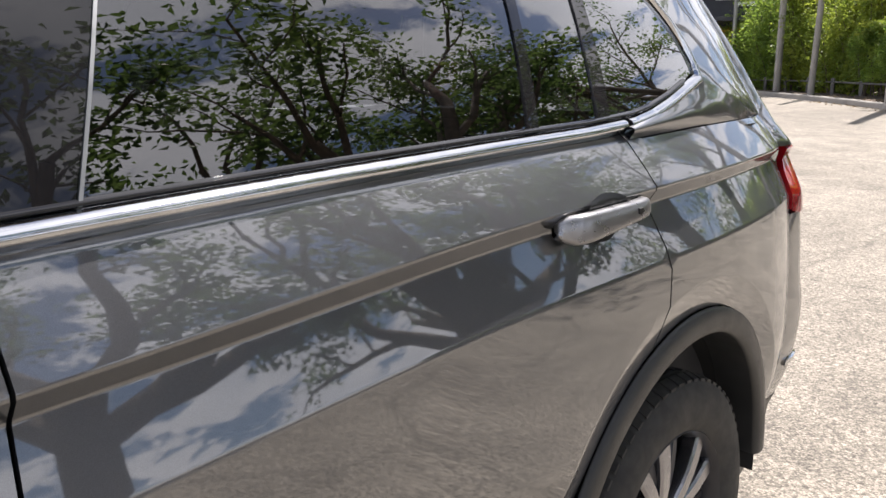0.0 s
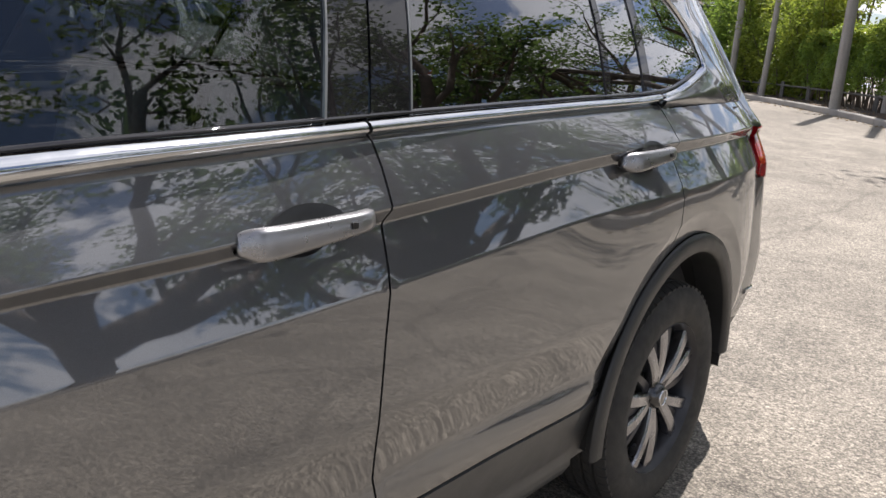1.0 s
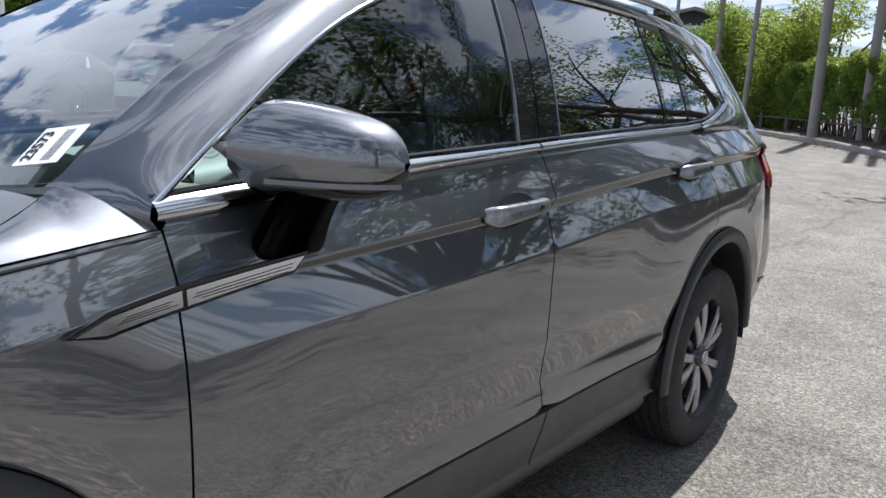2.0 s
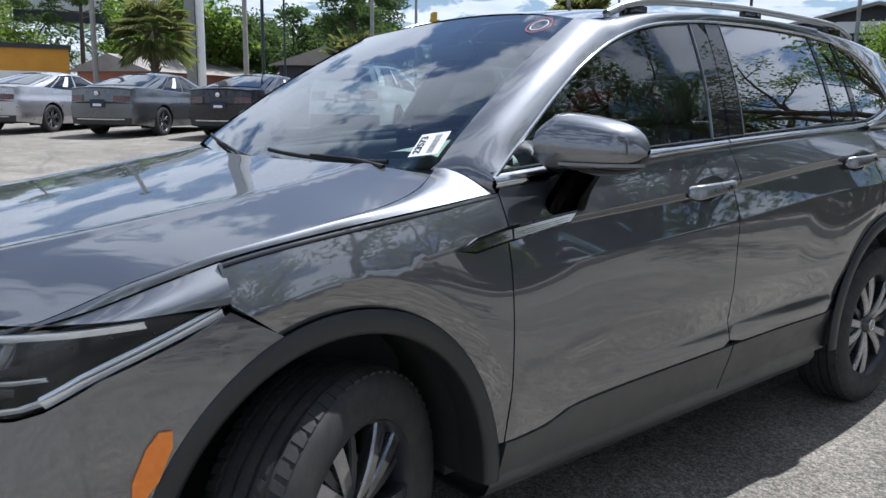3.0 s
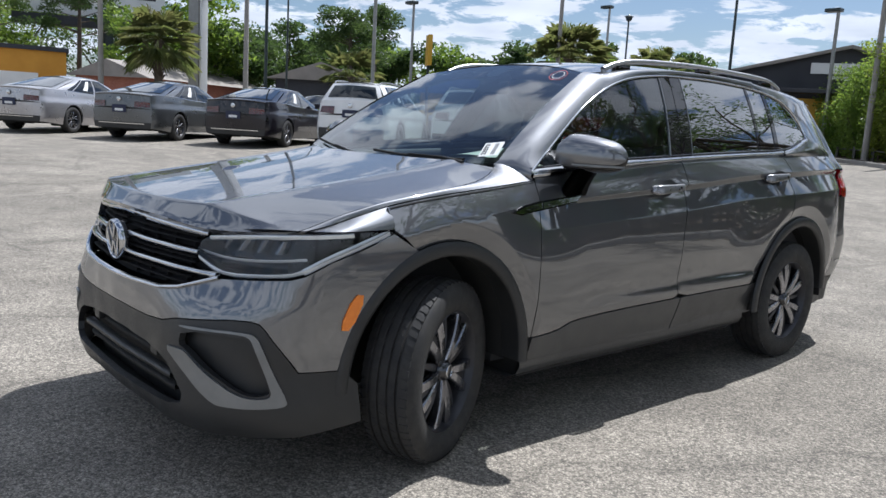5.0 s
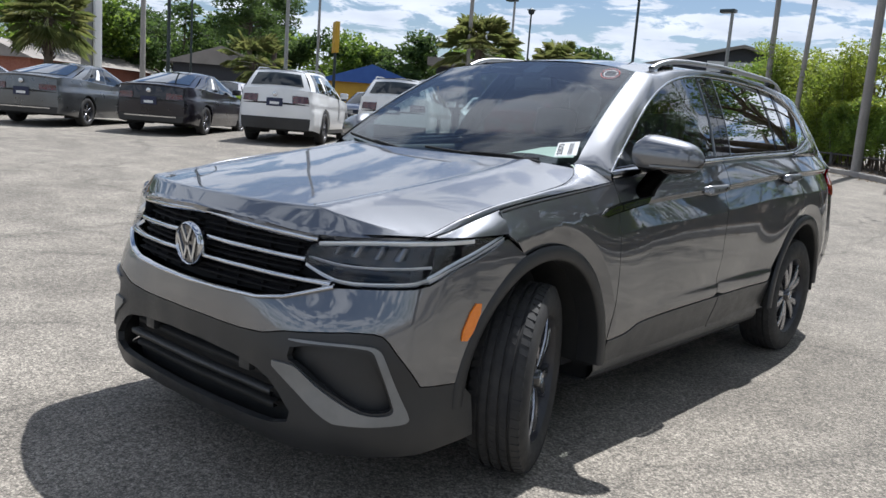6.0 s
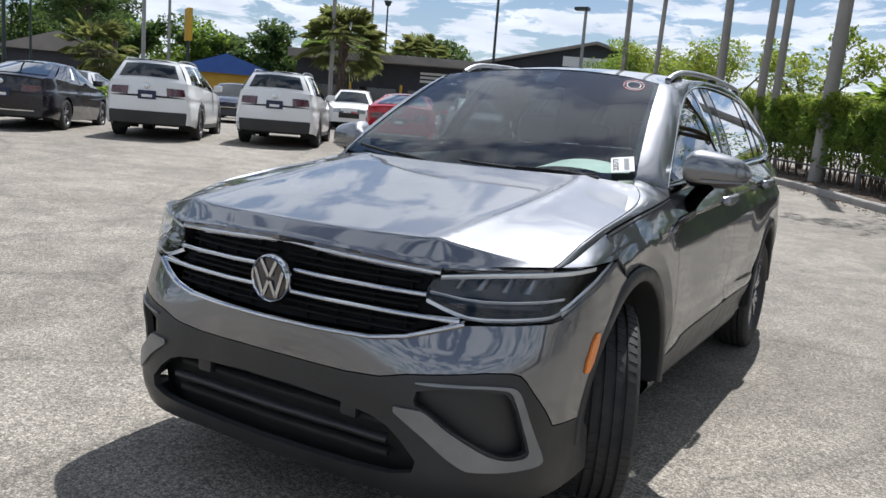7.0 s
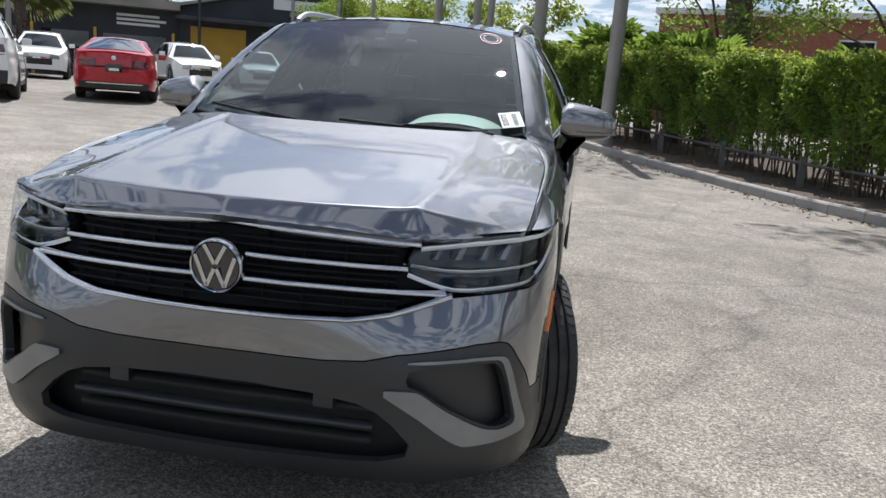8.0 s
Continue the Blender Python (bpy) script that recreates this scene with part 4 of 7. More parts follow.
# headlamps
HLs = shrunk(np.array(path(HL, 0.03, True, 1)), 0.002)
for g in (1, -1):
    mm = g < 0
    lamp = part("headlamp", Shell().patch(sunkf(0.075), shrunk(HLs, 0.004), 0.04, (0.6, -1, 0), rim=-0.075), LAMPGREY, suv, "led headlamp with a light bar round its edge", mirror=mm)
    part("lens", Shell().patch(lambda s, z: front(s, z, 0.003), HLs, 0.03, (0.6, -1, 0), rim=0.004), LENS, lamp, "clear lens", mirror=mm)
    low_bar = [(0.525, 0.814), (0.600, 0.788), (0.668, 0.773), (0.80, 0.781), (0.90, 0.790), (0.942, 0.802)]
    side_bar = [(0.942, 0.802), (1.035, 0.846), (1.19, 0.898), (1.25, 0.917), (1.282, 0.924)]
    top_bar = [(0.560, 0.884), (0.70, 0.900), (0.84, 0.912), (0.93, 0.917), (1.13, 0.921)]
    mid_bar = [(0.532, 0.838), (0.66, 0.823), (0.80, 0.829), (0.955, 0.842)]
    for run, wide, mat_ in ((low_bar, 0.010, LIGHTBAR), (side_bar, 0.024, LIGHTBAR), (top_bar, 0.013, LIGHTBAR), (mid_bar, 0.006, LIGHTBAR)):
        part("light_bar", ribbon(sunkf(0.010), path(run, 0.015, soft=1), wide, 0.006, out=(0.4, -0.6, 0.6)), mat_, lamp, mirror=mm)
    for x, w_ in ((0.60, 0.016), (0.665, 0.022), (0.735, 0.020), (0.80, 0.024)):
        rows = [[front(np.array(S(x) + ds * w_ + (zz - 0.86) * 0.5), np.array(zz), -0.058 + dd) for zz in (0.850, 0.870, 0.893)] for ds, dd in ((-1, -0.01), (-0.8, 0.016), (0.3, 0.024), (1, -0.01))]
        part("reflector", Shell().loft(rows, (0.5, -1, 0)), LAMPCHROME, lamp, mirror=mm)
    part("lamp_step", Shell().loft([[front(np.array(S(x)), np.array(zz), -0.06 + dd) for x in np.linspace(0.60, 0.83, 10)] for zz, dd in ((0.785, 0.0), (0.80, 0.03), (0.818, 0.03), (0.825, 0.0))], (0.5, -1, 0)), GLOSSBLACK, lamp, mirror=mm)

# side markers, wing badges
marker = [(1.172, 0.714), (1.124, 0.719), (1.070, 0.600), (1.117, 0.593)]
both("side_marker", Shell().patch(lambda s, z: front(s, z, 0.006), path(marker, 0.02, True, 1), 0.02, (1, 0, 0), rim=0.012), AMBER, "amber side marker")
proud_left = lambda d: (lambda y, z: left(y, z) + np.array([d, 0, 0]))
wb = [(-1.085, 0.980), (-1.02, 0.998), (A_SEAM - 0.004, 1.016), (A_SEAM - 0.004, 0.991), (-1.03, 0.974)]
wb2 = [(A_SEAM + 0.004, 1.016), (-0.648, 1.040), (-0.672, 1.018), (A_SEAM + 0.004, 0.991)]
trim_y = np.array((-1.085, -0.98, -0.89, -0.78, -0.648))
trim_x = np.array([max(float(side(q, zz)) for zz in np.linspace(0.974 + (q + 1.085) * 0.10, 0.985 + (q + 1.085) * 0.125, 4)) for q in trim_y])
trim_fit = np.polyfit(trim_y, trim_x, 2)
proud_trim = lambda d: (lambda y, z: np.stack([np.polyval(trim_fit, y) + 0.007 + d - 0.12 * (z - 0.98 - (np.asarray(y, float) + 1.085) * 0.12), np.asarray(y, float), np.asarray(z, float)], -1))
for w in (wb, wb2):
    both("wing_trim", Shell().patch(proud_trim(0.005), w, 0.02, (1, 0, 0), rim=0.014), CHROME, "slim chrome trim")
    both("wing_trim_base", Shell().patch(proud_trim(0.0), shrunk(np.array(w), -0.007), 0.02, (1, 0, 0), rim=0.025), GLOSSBLACK)

# black ribbon on the skin in place of the shade in the wing's undercut
undercut_run = [(y, float(belt_z(y)) - 0.009) for y in np.arange(-1.70, -0.893, 0.02)]
both("wing_gap", ribbon(left, undercut_run, lambda q: 0.004 + 0.007 * float(smoothstep(-0.9, -1.3, q[0])), 0.0015), GRILLEBLACK, "dark line drawn for the shade under the wing edge")
# thin black ribbons stand in for the dark lines mirrored by the trim's ridges
for w in (0.30, 0.55, 0.80):
    dark_line_run = [(y, 0.978 + (y + 1.06) * 0.085 + w * (0.010 + (y + 1.06) * 0.035)) for y in np.linspace(-1.02 + 0.03 * w, -0.69 + 0.02 * w, 16) if abs(y - A_SEAM) > 0.012]
    for run in ([q for q in dark_line_run if q[0] < A_SEAM], [q for q in dark_line_run if q[0] > A_SEAM]):
        both("trim_groove", ribbon(proud_trim(0.0055), run, 0.0022, 0.0006), GLOSSBLACK)

# plastic cladding: arches and sills
def arch_clad(c, a0, a1, r1=CLAD):
    rows = []
    for k, (r, dx) in enumerate(((r1, -0.004), (r1 - 0.002, 0.006), (r1 - 0.02, 0.010), (ARCH + 0.015, 0.010), (ARCH + 0.003, 0.004), (ARCH, -0.008), (ARCH + 0.004, -0.10))):
        row = []
        for w in np.linspace(radians(a0), radians(a1), 56):
            y, z = c + r * math.cos(w), ARCH_Z + r * math.sin(w)
            yy, zz = c + CLAD * math.cos(w), ARCH_Z + CLAD * math.sin(w)
            xx = float(full_x(yy)) - 0.003 if yy > -1.75 else min(float(full_x(yy)) - 0.003, float(plan_x(S(y=max(yy, -1.95)))) + 0.001)
            row.append((xx + dx, y, z))
        rows.append(row)
    return Shell().loft(rows, (1, 0, 0))


both("arch_cladding", arch_clad(FRONT_AXLE, -3, 181), PLASTIC, "dark grey plastic arch cladding")
both("arch_cladding", arch_clad(AXLE, 2, 183), PLASTIC, "dark grey plastic arch cladding")
sill_top = [(y, float(groove(y)) - 0.004) for y in np.arange(-0.885, 0.95, 0.05)]
for y0, y1 in ((-0.885, 0.186), (0.191, 0.95)):
    o = [(y, z) for y, z in sill_top if y0 < y < y1]
    o = [(y0 + 0.002, float(groove(y0)) - 0.004)] + o + [(y1 - 0.002, float(groove(y1)) - 0.004), (y1 - 0.002 + (0.03 if y1 > 0.9 else 0), 0.333), (y0 + 0.002, 0.333)]
    both("door_cladding", Shell().patch(proud_left(0.004), o, 0.03, (1, 0, 0), rim=0.02), CLADDING, "dark grey plastic door cladding, lightened for ground bounce")
both("rear_corner_cladding", Shell().patch(proud_left(0.004), [(1.862, 0.30), (1.866, 0.43), (2.08, 0.437), (2.08, 0.275), (1.93, 0.27)], 0.04, (1, 0, 0), rim=0.02), PLASTIC)
rows = [[(float(side(y, max(z, 0.33))) + dx, y, z) for y in np.linspace(-0.90, 0.925, 30)] for z, dx in ((0.33, -0.012), (0.30, -0.01), (0.265, -0.03), (0.24, -0.08), (0.24, -0.3))]
both("sill", Shell().loft(rows, (1, 0, -0.3)), CLADDING)

# door handles with their hollows, dark patches that put shade into the colour
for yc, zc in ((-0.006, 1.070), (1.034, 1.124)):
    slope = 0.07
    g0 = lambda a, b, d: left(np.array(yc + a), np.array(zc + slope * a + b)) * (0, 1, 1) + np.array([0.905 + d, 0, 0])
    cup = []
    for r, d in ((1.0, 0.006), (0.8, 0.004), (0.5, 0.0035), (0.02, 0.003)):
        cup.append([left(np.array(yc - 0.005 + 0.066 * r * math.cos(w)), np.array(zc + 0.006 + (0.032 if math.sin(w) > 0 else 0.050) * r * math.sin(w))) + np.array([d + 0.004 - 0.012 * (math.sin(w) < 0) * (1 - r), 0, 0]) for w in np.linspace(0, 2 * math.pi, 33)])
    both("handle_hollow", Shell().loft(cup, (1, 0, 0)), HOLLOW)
    grip = []
    for a in np.linspace(-0.122, 0.122, 17):
        k = a / 0.122
        off = 0.038 * (1 - k**6) ** 0.5 if abs(k) < 1 else 0.0
        off = max(off, 0.012)
        h = 0.021 * (1 - 0.30 * k) * (1 - max(0, abs(k) - 0.85) * 2.5)
        pw = lambda q, n: math.copysign(abs(q) ** n, q)
        grip.append([g0(a, h * pw(math.sin(w), 0.6) * (1.0 if math.sin(w) < 0 else 0.85), off - 0.012 + 0.012 * pw(math.cos(w), 0.5) - 0.004 * math.sin(w)) for w in np.linspace(0, 2 * math.pi, 13)[:-1]])
    R = np.array(grip)
    hs = Shell().loft(R, closed=True)
    hs.f.append(list(range(12)))
    hs.f.append([16 * 12 + i for i in range(12)][::-1])
    cen = R.mean(1, keepdims=True)
    q = hs.n[-1].reshape(R.shape)
    hs.n[-1] = (q * np.sign((q * (R - cen)).sum(2, keepdims=True))).reshape(-1, 3)
    for i in range(2):
        handle = part("door_handle", hs.mesh("door_handle", i == 1), HANDLE, (front_doors if yc < 0.5 else rear_doors)[i], "satin silver door handle over a hollow coloured dark for shade")
        if i == 0:
            b = g0(0.055, 0.0, 0.040)
            part("handle_button", Shell().box(b - (0.003, 0.006, 0.005), b + (0.001, 0.006, 0.005), 0.0015), DARK, handle)

# door mirrors
def mirror_rows():
    rows = []
    for k in np.concatenate([np.linspace(0, 0.8, 9), [0.86, 0.91, 0.95, 0.98, 0.995, 1.0]]):
        x = 0.855 + 0.245 * k
        hh = 0.088 * (1 - 0.42 * k**2.2) * min(1, (0.10 + k) * 5) ** 0.5
        if k > 0.72:
            hh *= math.sqrt(max(0.02, 1 - ((k - 0.72) / 0.28) ** 2.4))
        zc = 1.208 + 0.012 * (1 - k)
        dep = 0.085 * (1 - 0.45 * k**2) * (math.sqrt(max(0.03, 1 - ((k - 0.72) / 0.28) ** 2)) if k > 0.72 else 1)
        row = []
        for w in np.linspace(0, 2 * math.pi, 25)[:-1]:
            c, s = math.cos(w), math.sin(w)
            yy = -0.66 + 0.055 * k + (-dep * 1.35 * abs(c) ** 0.8 if c > 0 else dep * 0.35 * abs(c) ** 0.4)
            zz = zc + (hh * 1.0 * abs(s) ** 0.75 if s > 0 else -hh * 0.88 * abs(s) ** 0.6)
            row.append((x, yy, zz))
        rows.append(row)
    return np.array(rows)


MR = mirror_rows()
RR = MR.copy()
hs = Shell().loft(RR, closed=True)
cen = RR.mean(1, keepdims=True)
hs.f.append(list(range(24)))
hs.f.append([14 * 24 + i for i in range(24)])
up_f, low_f = [], []
allv = RR.reshape(-1, 3)
for q in hs.f:
    ring = np.array(q) % 24
    (low_f if len(q) == 4 and ring.min() >= 14 and ring.max() <= 22 else up_f).append(q)
nn = Shell().loft(RR, closed=True)
g = nn.n[-1].reshape(RR.shape)
outward = np.sign(((RR - cen) * g).sum(2, keepdims=True))
nn.n[-1] = (g * outward).reshape(-1, 3)
for i in range(2):
    capm = Shell()
    capm.add(allv, up_f, nn.n[-1])
    lowm = Shell()
    lowm.add(allv, low_f, nn.n[-1])
    mir = part("door_mirror", capm.mesh("door_mirror", i == 1), PAINT, suv, "grey door mirror with a turn signal strip")
    part("mirror_lower_shell", lowm.mesh("mirror_lower_shell", i == 1), GLOSSBLACK, mir)
    rows = [[(p[0] + 0.001, p[1] - 0.004, 1.177 + dz) for p in MR[3:14, 3] * 0 + MR[3:14, 0]] for dz in (-0.004, 0.0, 0.004)]
    part("turn_signal", Shell().loft(rows, (0, -1, 0)).mesh("turn_signal", i == 1), SATIN, mir)
    foot, rows = Shell(), []
    for t in np.linspace(0, 1, 9):
        c = np.array([0.868 + 0.075 * t**1.5, -0.655 - 0.01 * t, 1.035 + 0.125 * t])
        a, b = 0.085 - 0.022 * t, 0.030 + 0.022 * t
        rows.append([(c[0] + b * math.cos(w), c[1] + a * math.sin(w), c[2] + 0.2 * b * math.cos(w)) for w in np.linspace(0, 2 * math.pi, 17)[:-1]])
    R = np.array(rows)
    foot.loft(R, closed=True)
    cc = R.mean(1, keepdims=True)
    foot.n[-1] = ((R - cc) / np.linalg.norm(R - cc, axis=2, keepdims=True)).reshape(-1, 3)
    part("mirror_foot", foot.mesh("mirror_foot", i == 1), PLASTIC, mir)
    gl = Shell().patch(lambda x, z: np.stack([x, np.full_like(x, -0.618) + 0.06 * (x - 0.9), z], -1), [(0.895, 1.15), (1.06, 1.16), (1.075, 1.22), (1.03, 1.262), (0.91, 1.275)], 0.03, (0, 1, 0), rim=0.004)
    part("mirror_glass", gl.mesh("mirror_glass", i == 1), material("mirror_silver", (0.85, 0.87, 0.88), 0.02, 1.0) if i == 0 else bpy.data.materials["mirror_silver"], mir)

# roof rails, aerial fin
for g in (1, -1):
    pts = []
    for k in np.linspace(0, 1, 28):
        y = -0.16 + 1.72 * k
        z = float(roof_mid(y)) - 0.038 + 0.030 * min(1.0, (k / 0.09)) ** 0.6 * min(1.0, (1 - k) / 0.10) ** 0.6
        pts.append((g * (float(roof_half(y)) - 0.012), y, z))
    rail = part("roof_rail", Shell().tube(pts, [0.017] * 28, 10, 0.8), RAIL, suv, "satin silver roof rail")
    for k in (2, 13, 24):
        p = np.array(pts[k])
        part("rail_foot", Shell().box(p - (0.012, 0.06, 0.045), p + (0.012, 0.06, -0.006), 0.005), GLOSSBLACK, rail)
fin = [[(w * 0.025 * (1 - t), 1.85 + 0.02 * t + yy, float(roof_mid(1.9)) + 0.065 * t) for yy, w in ((-0.09 * (1 - t) + 0.05 * t, 0), (0.0, 1), (0.08, 0.7), (0.085, 0), (0.08, -0.7), (0.0, -1))] for t in np.linspace(0, 1, 6)]
part("aerial_fin", Shell().loft(fin, closed=True), PAINT, suv)

# tail: lamps, tailgate, rear glass and bumper
part("tailgate", Shell().patch(rear, [(-0.62, 0.80), (0.62, 0.80), (0.66, 1.0), (0.60, 1.24), (-0.60, 1.24), (-0.66, 1.0)], 0.05, (0, 1, 0)), PAINT, suv)
part("rear_screen", Shell().patch(rear, [(-0.66, 1.245), (0.66, 1.245), (0.66, 1.61), (-0.66, 1.61)], 0.05, (0, 1, 0.3)), TINTED, suv)
both("tail_pillar", Shell().patch(rear, [(0.60, 1.165), (1.0, 1.165), (1.0, 1.61), (0.66, 1.61), (0.66, 1.245), (0.60, 1.24)], 0.04, (1, 0.6, 0.2)), PAINT)
part("tail_spoiler", Shell().loft([[(x, 2.02 + d - 0.06 * (x / 0.54) ** 2, z - 0.04 * (x / 0.54) ** 2) for x in np.linspace(-0.53, 0.53, 15)] for d, z in ((0.0, 1.648), (0.08, 1.638), (0.13, 1.618), (0.11, 1.60), (0.0, 1.595))], (0, 0.3, 1)), PAINT, suv)
rb = [(-1.0, 0.44), (1.0, 0.44), (1.0, 0.985), (0.66, 0.985), (0.62, 0.79), (-0.62, 0.79), (-0.66, 0.985), (-1.0, 0.985)]
part("rear_bumper", Shell().patch(rear, rb, 0.04, (0, 1, 0)), PAINT, suv)
part("rear_bumper_cladding", Shell().patch(rear, [(-1.0, 0.27), (1.0, 0.27), (1.0, 0.435), (-1.0, 0.435)], 0.05, (0, 1, 0)), PLASTIC, suv)
both("tail_lamp", Shell().patch(lambda s, z: rear(s, z, 0.006), [(0.55, 1.02), (0.70, 0.99), (0.97, 0.985), (1.0, 1.0), (0.995, 1.10), (0.97, 1.155), (0.9, 1.16), (0.55, 1.155)], 0.03, (0.5, 1, 0), rim=0.03), REDLENS, "red tail lamp")
both("bumper_reflector", Shell().patch(lambda s, z: rear(s, z, 0.006), [(0.80, 0.535), (0.985, 0.545), (0.985, 0.562), (0.80, 0.555)], 0.02, (0.6, 1, 0)), CHROME)

# underside, wheel housings
under = Shell().box((-0.55, -2.10, 0.24), (0.55, -1.90, 0.52)).box((-0.52, -1.95, 0.24), (0.52, 2.2, 0.62)).box((-0.80, -0.86, 0.24), (0.80, 0.86, 0.60)).box((-0.70, 1.93, 0.30), (0.70, 2.15, 0.70))
part("underside", under, DARK, suv, smooth=False)
for c in (FRONT_AXLE, AXLE):
    rows = [[(x, c + (ARCH + 0.005) * math.cos(w), ARCH_Z + (ARCH + 0.005) * math.sin(w)) for w in np.linspace(radians(-4), radians(184), 40)] for x in (0.88, 0.50)]
    ho = Shell().loft(rows, (0, 0, -1))
    ho.add([(0.5, c + 0.45 * math.cos(w), ARCH_Z + 0.45 * math.sin(w)) for w in np.linspace(radians(-4), radians(184), 40)], [list(range(40))])
    both("wheel_housing", ho, DARK)
part("engine_cover", Shell().box((-0.62, -2.1, 0.55), (0.62, -1.05, 0.86)), DARK, suv, smooth=False)

# ---------------------------------------------------------------- wheels (axis x, outer face +x)
def make_tyre():
    w, r, t = 0.112, 0.36, Shell()
    prof = [(-0.095, 0.238), (-0.107, 0.258), (-w, 0.288), (-0.108, 0.325), (-0.096, 0.346), (-0.082, 0.355)]
    for c in (-0.055, -0.019, 0.019, 0.055):
        prof += [(c - 0.006, 0.360), (c - 0.005, 0.351), (c + 0.005, 0.351), (c + 0.006, 0.360)]
    prof += [(0.082, 0.355), (0.096, 0.346), (0.108, 0.325), (w, 0.288), (0.107, 0.258), (0.095, 0.238)]
    t.lathe(prof, 72)
    return t


def make_tread_blocks():
    t = Shell()
    for i in range(64):
        a = i * 2 * math.pi / 64
        for x0, x1, lean in ((0.064, 0.094, 0.02), (-0.094, -0.064, -0.02), (0.026, 0.048, 0.03), (-0.048, -0.026, -0.03), (-0.012, 0.012, 0.03)):
            v = []
            for x, r in ((x0, 0.3585 if abs(x0) < 0.09 else 0.351), (x1, 0.3585 if abs(x1) < 0.09 else 0.351)):
                for da in (-0.030, 0.030):
                    w = a + da + lean * (x - x0) / (x1 - x0)
                    for rr in (r - 0.004, r + 0.0032):
                        v.append((x, rr * math.cos(w), rr * math.sin(w)))
            t.add(v, [[1, 5, 7, 3], [0, 1, 3, 2], [4, 6, 7, 5], [0, 4, 5, 1], [2, 3, 7, 6]])
    return t


def make_rim():
    t = Shell()
    t.lathe([(-0.09, 0.238), (-0.09, 0.222), (-0.02, 0.214), (0.06, 0.220), (0.088, 0.230), (0.098, 0.237), (0.094, 0.243)], 60)
    return t


def spoke(t, a, w0, w1, lean, z0=0.032, z1=0.228, x0=0.072, x1=0.082, deep=0.035):
    rows = []
    for k in np.linspace(0, 1, 6):
        r, half = z0 + (z1 - z0) * k, w0 + (w1 - w0) * k
        off = lean * k
        xx = x0 + (x1 - x0) * k + 0.010 * math.sin(k * math.pi)
        row = []
        for s, d in ((-1, deep), (-1, 0.006), (-0.75, 0.0), (0.75, 0.0), (1, 0.006), (1, deep)):
            q = off + s * half
            row.append((xx - d, r * math.cos(a) - q * math.sin(a), r * math.sin(a) + q * math.cos(a)))
        rows.append(row)
    f = [[i * 6 + j, (i + 1) * 6 + j, (i + 1) * 6 + j + 1, i * 6 + j + 1] for i in range(5) for j in range(5)]
    t.add(np.array(rows).reshape(-1, 3), f)


def make_wheel(name, label, steer=0.0, at=(0, 0, 0), flip=False):
    w = new(name)
    w.parent = suv
    w["label"] = label
    w.empty_display_size = 0.1
    w.matrix_local = Matrix.Translation(at) @ Matrix.Rotation(radians(steer) + (math.pi if flip else 0), 4, "Z") @ Matrix.Rotation(radians(9 + at[1] * 20), 4, "X")
    return w


tyre_s, tread_s, rim_s = make_tyre(), make_tread_blocks(), make_rim()
spokes_s = []
for i in range(5):
    for side_of in (-1, 1):
        one = Shell()
        spoke(one, i * 2 * math.pi / 5, 0.017, 0.022, side_of * 0.052)
        spokes_s.append((one, ALLOY))
    one = Shell()
    spoke(one, i * 2 * math.pi / 5 + math.pi / 5, 0.020, 0.010, 0.0, 0.03, 0.22, 0.055, 0.060, 0.03)
    spokes_s.append((one, ALLOYDARK))
    one = Shell()
    spoke(one, i * 2 * math.pi / 5, 0.006, 0.020, 0.0, 0.05, 0.222, 0.060, 0.066, 0.02)
    spokes_s.append((one, ALLOYDARK))
disc_s = Shell().lathe([(0.0, 0.05), (0.02, 0.05), (0.02, 0.150), (0.0, 0.152), (-0.01, 0.152)], 40)
barrel_s = Shell().lathe([(-0.09, 0.224), (-0.085, 0.02)], 40)
cap_s = Shell().lathe([(0.06, 0.045), (0.082, 0.038), (0.092, 0.030), (0.094, 0.022), (0.0945, 0.0005)], 28)
capring_s = Shell().lathe([(0.090, 0.028), (0.096, 0.026), (0.0965, 0.023), (0.093, 0.021)], 28)
wheel_meshes = [("tyre", tyre_s.mesh("tyre"), RUBBER), ("tread", tread_s.mesh("tread", smooth=False), RUBBER), ("rim", rim_s.mesh("rim"), ALLOYDARK), ("brake_disc", disc_s.mesh("brake_disc"), SATIN),
                ("barrel", barrel_s.mesh("barrel"), DARK), ("hub_cap", cap_s.mesh("hub_cap"), BADGEBLACK), ("hub_cap_ring", capring_s.mesh("hub_cap_ring"), CHROME)]
spoke_meshes = [("spoke", s.mesh("spoke", smooth=False), m) for s, m in spokes_s]
for nm, at, steer, flip in (("front_wheel", (0.79, FRONT_AXLE, HUB), 23, False), ("front_wheel", (-0.79, FRONT_AXLE, HUB), 23, True), ("rear_wheel", (0.79, AXLE, HUB), 0, False), ("rear_wheel", (-0.79, AXLE, HUB), 0, True)):
    w = make_wheel(nm, "alloy wheel with five pairs of machined spokes", steer, at, flip)
    for pn, me, m in wheel_meshes + spoke_meshes:
        part(pn, me, m, w)

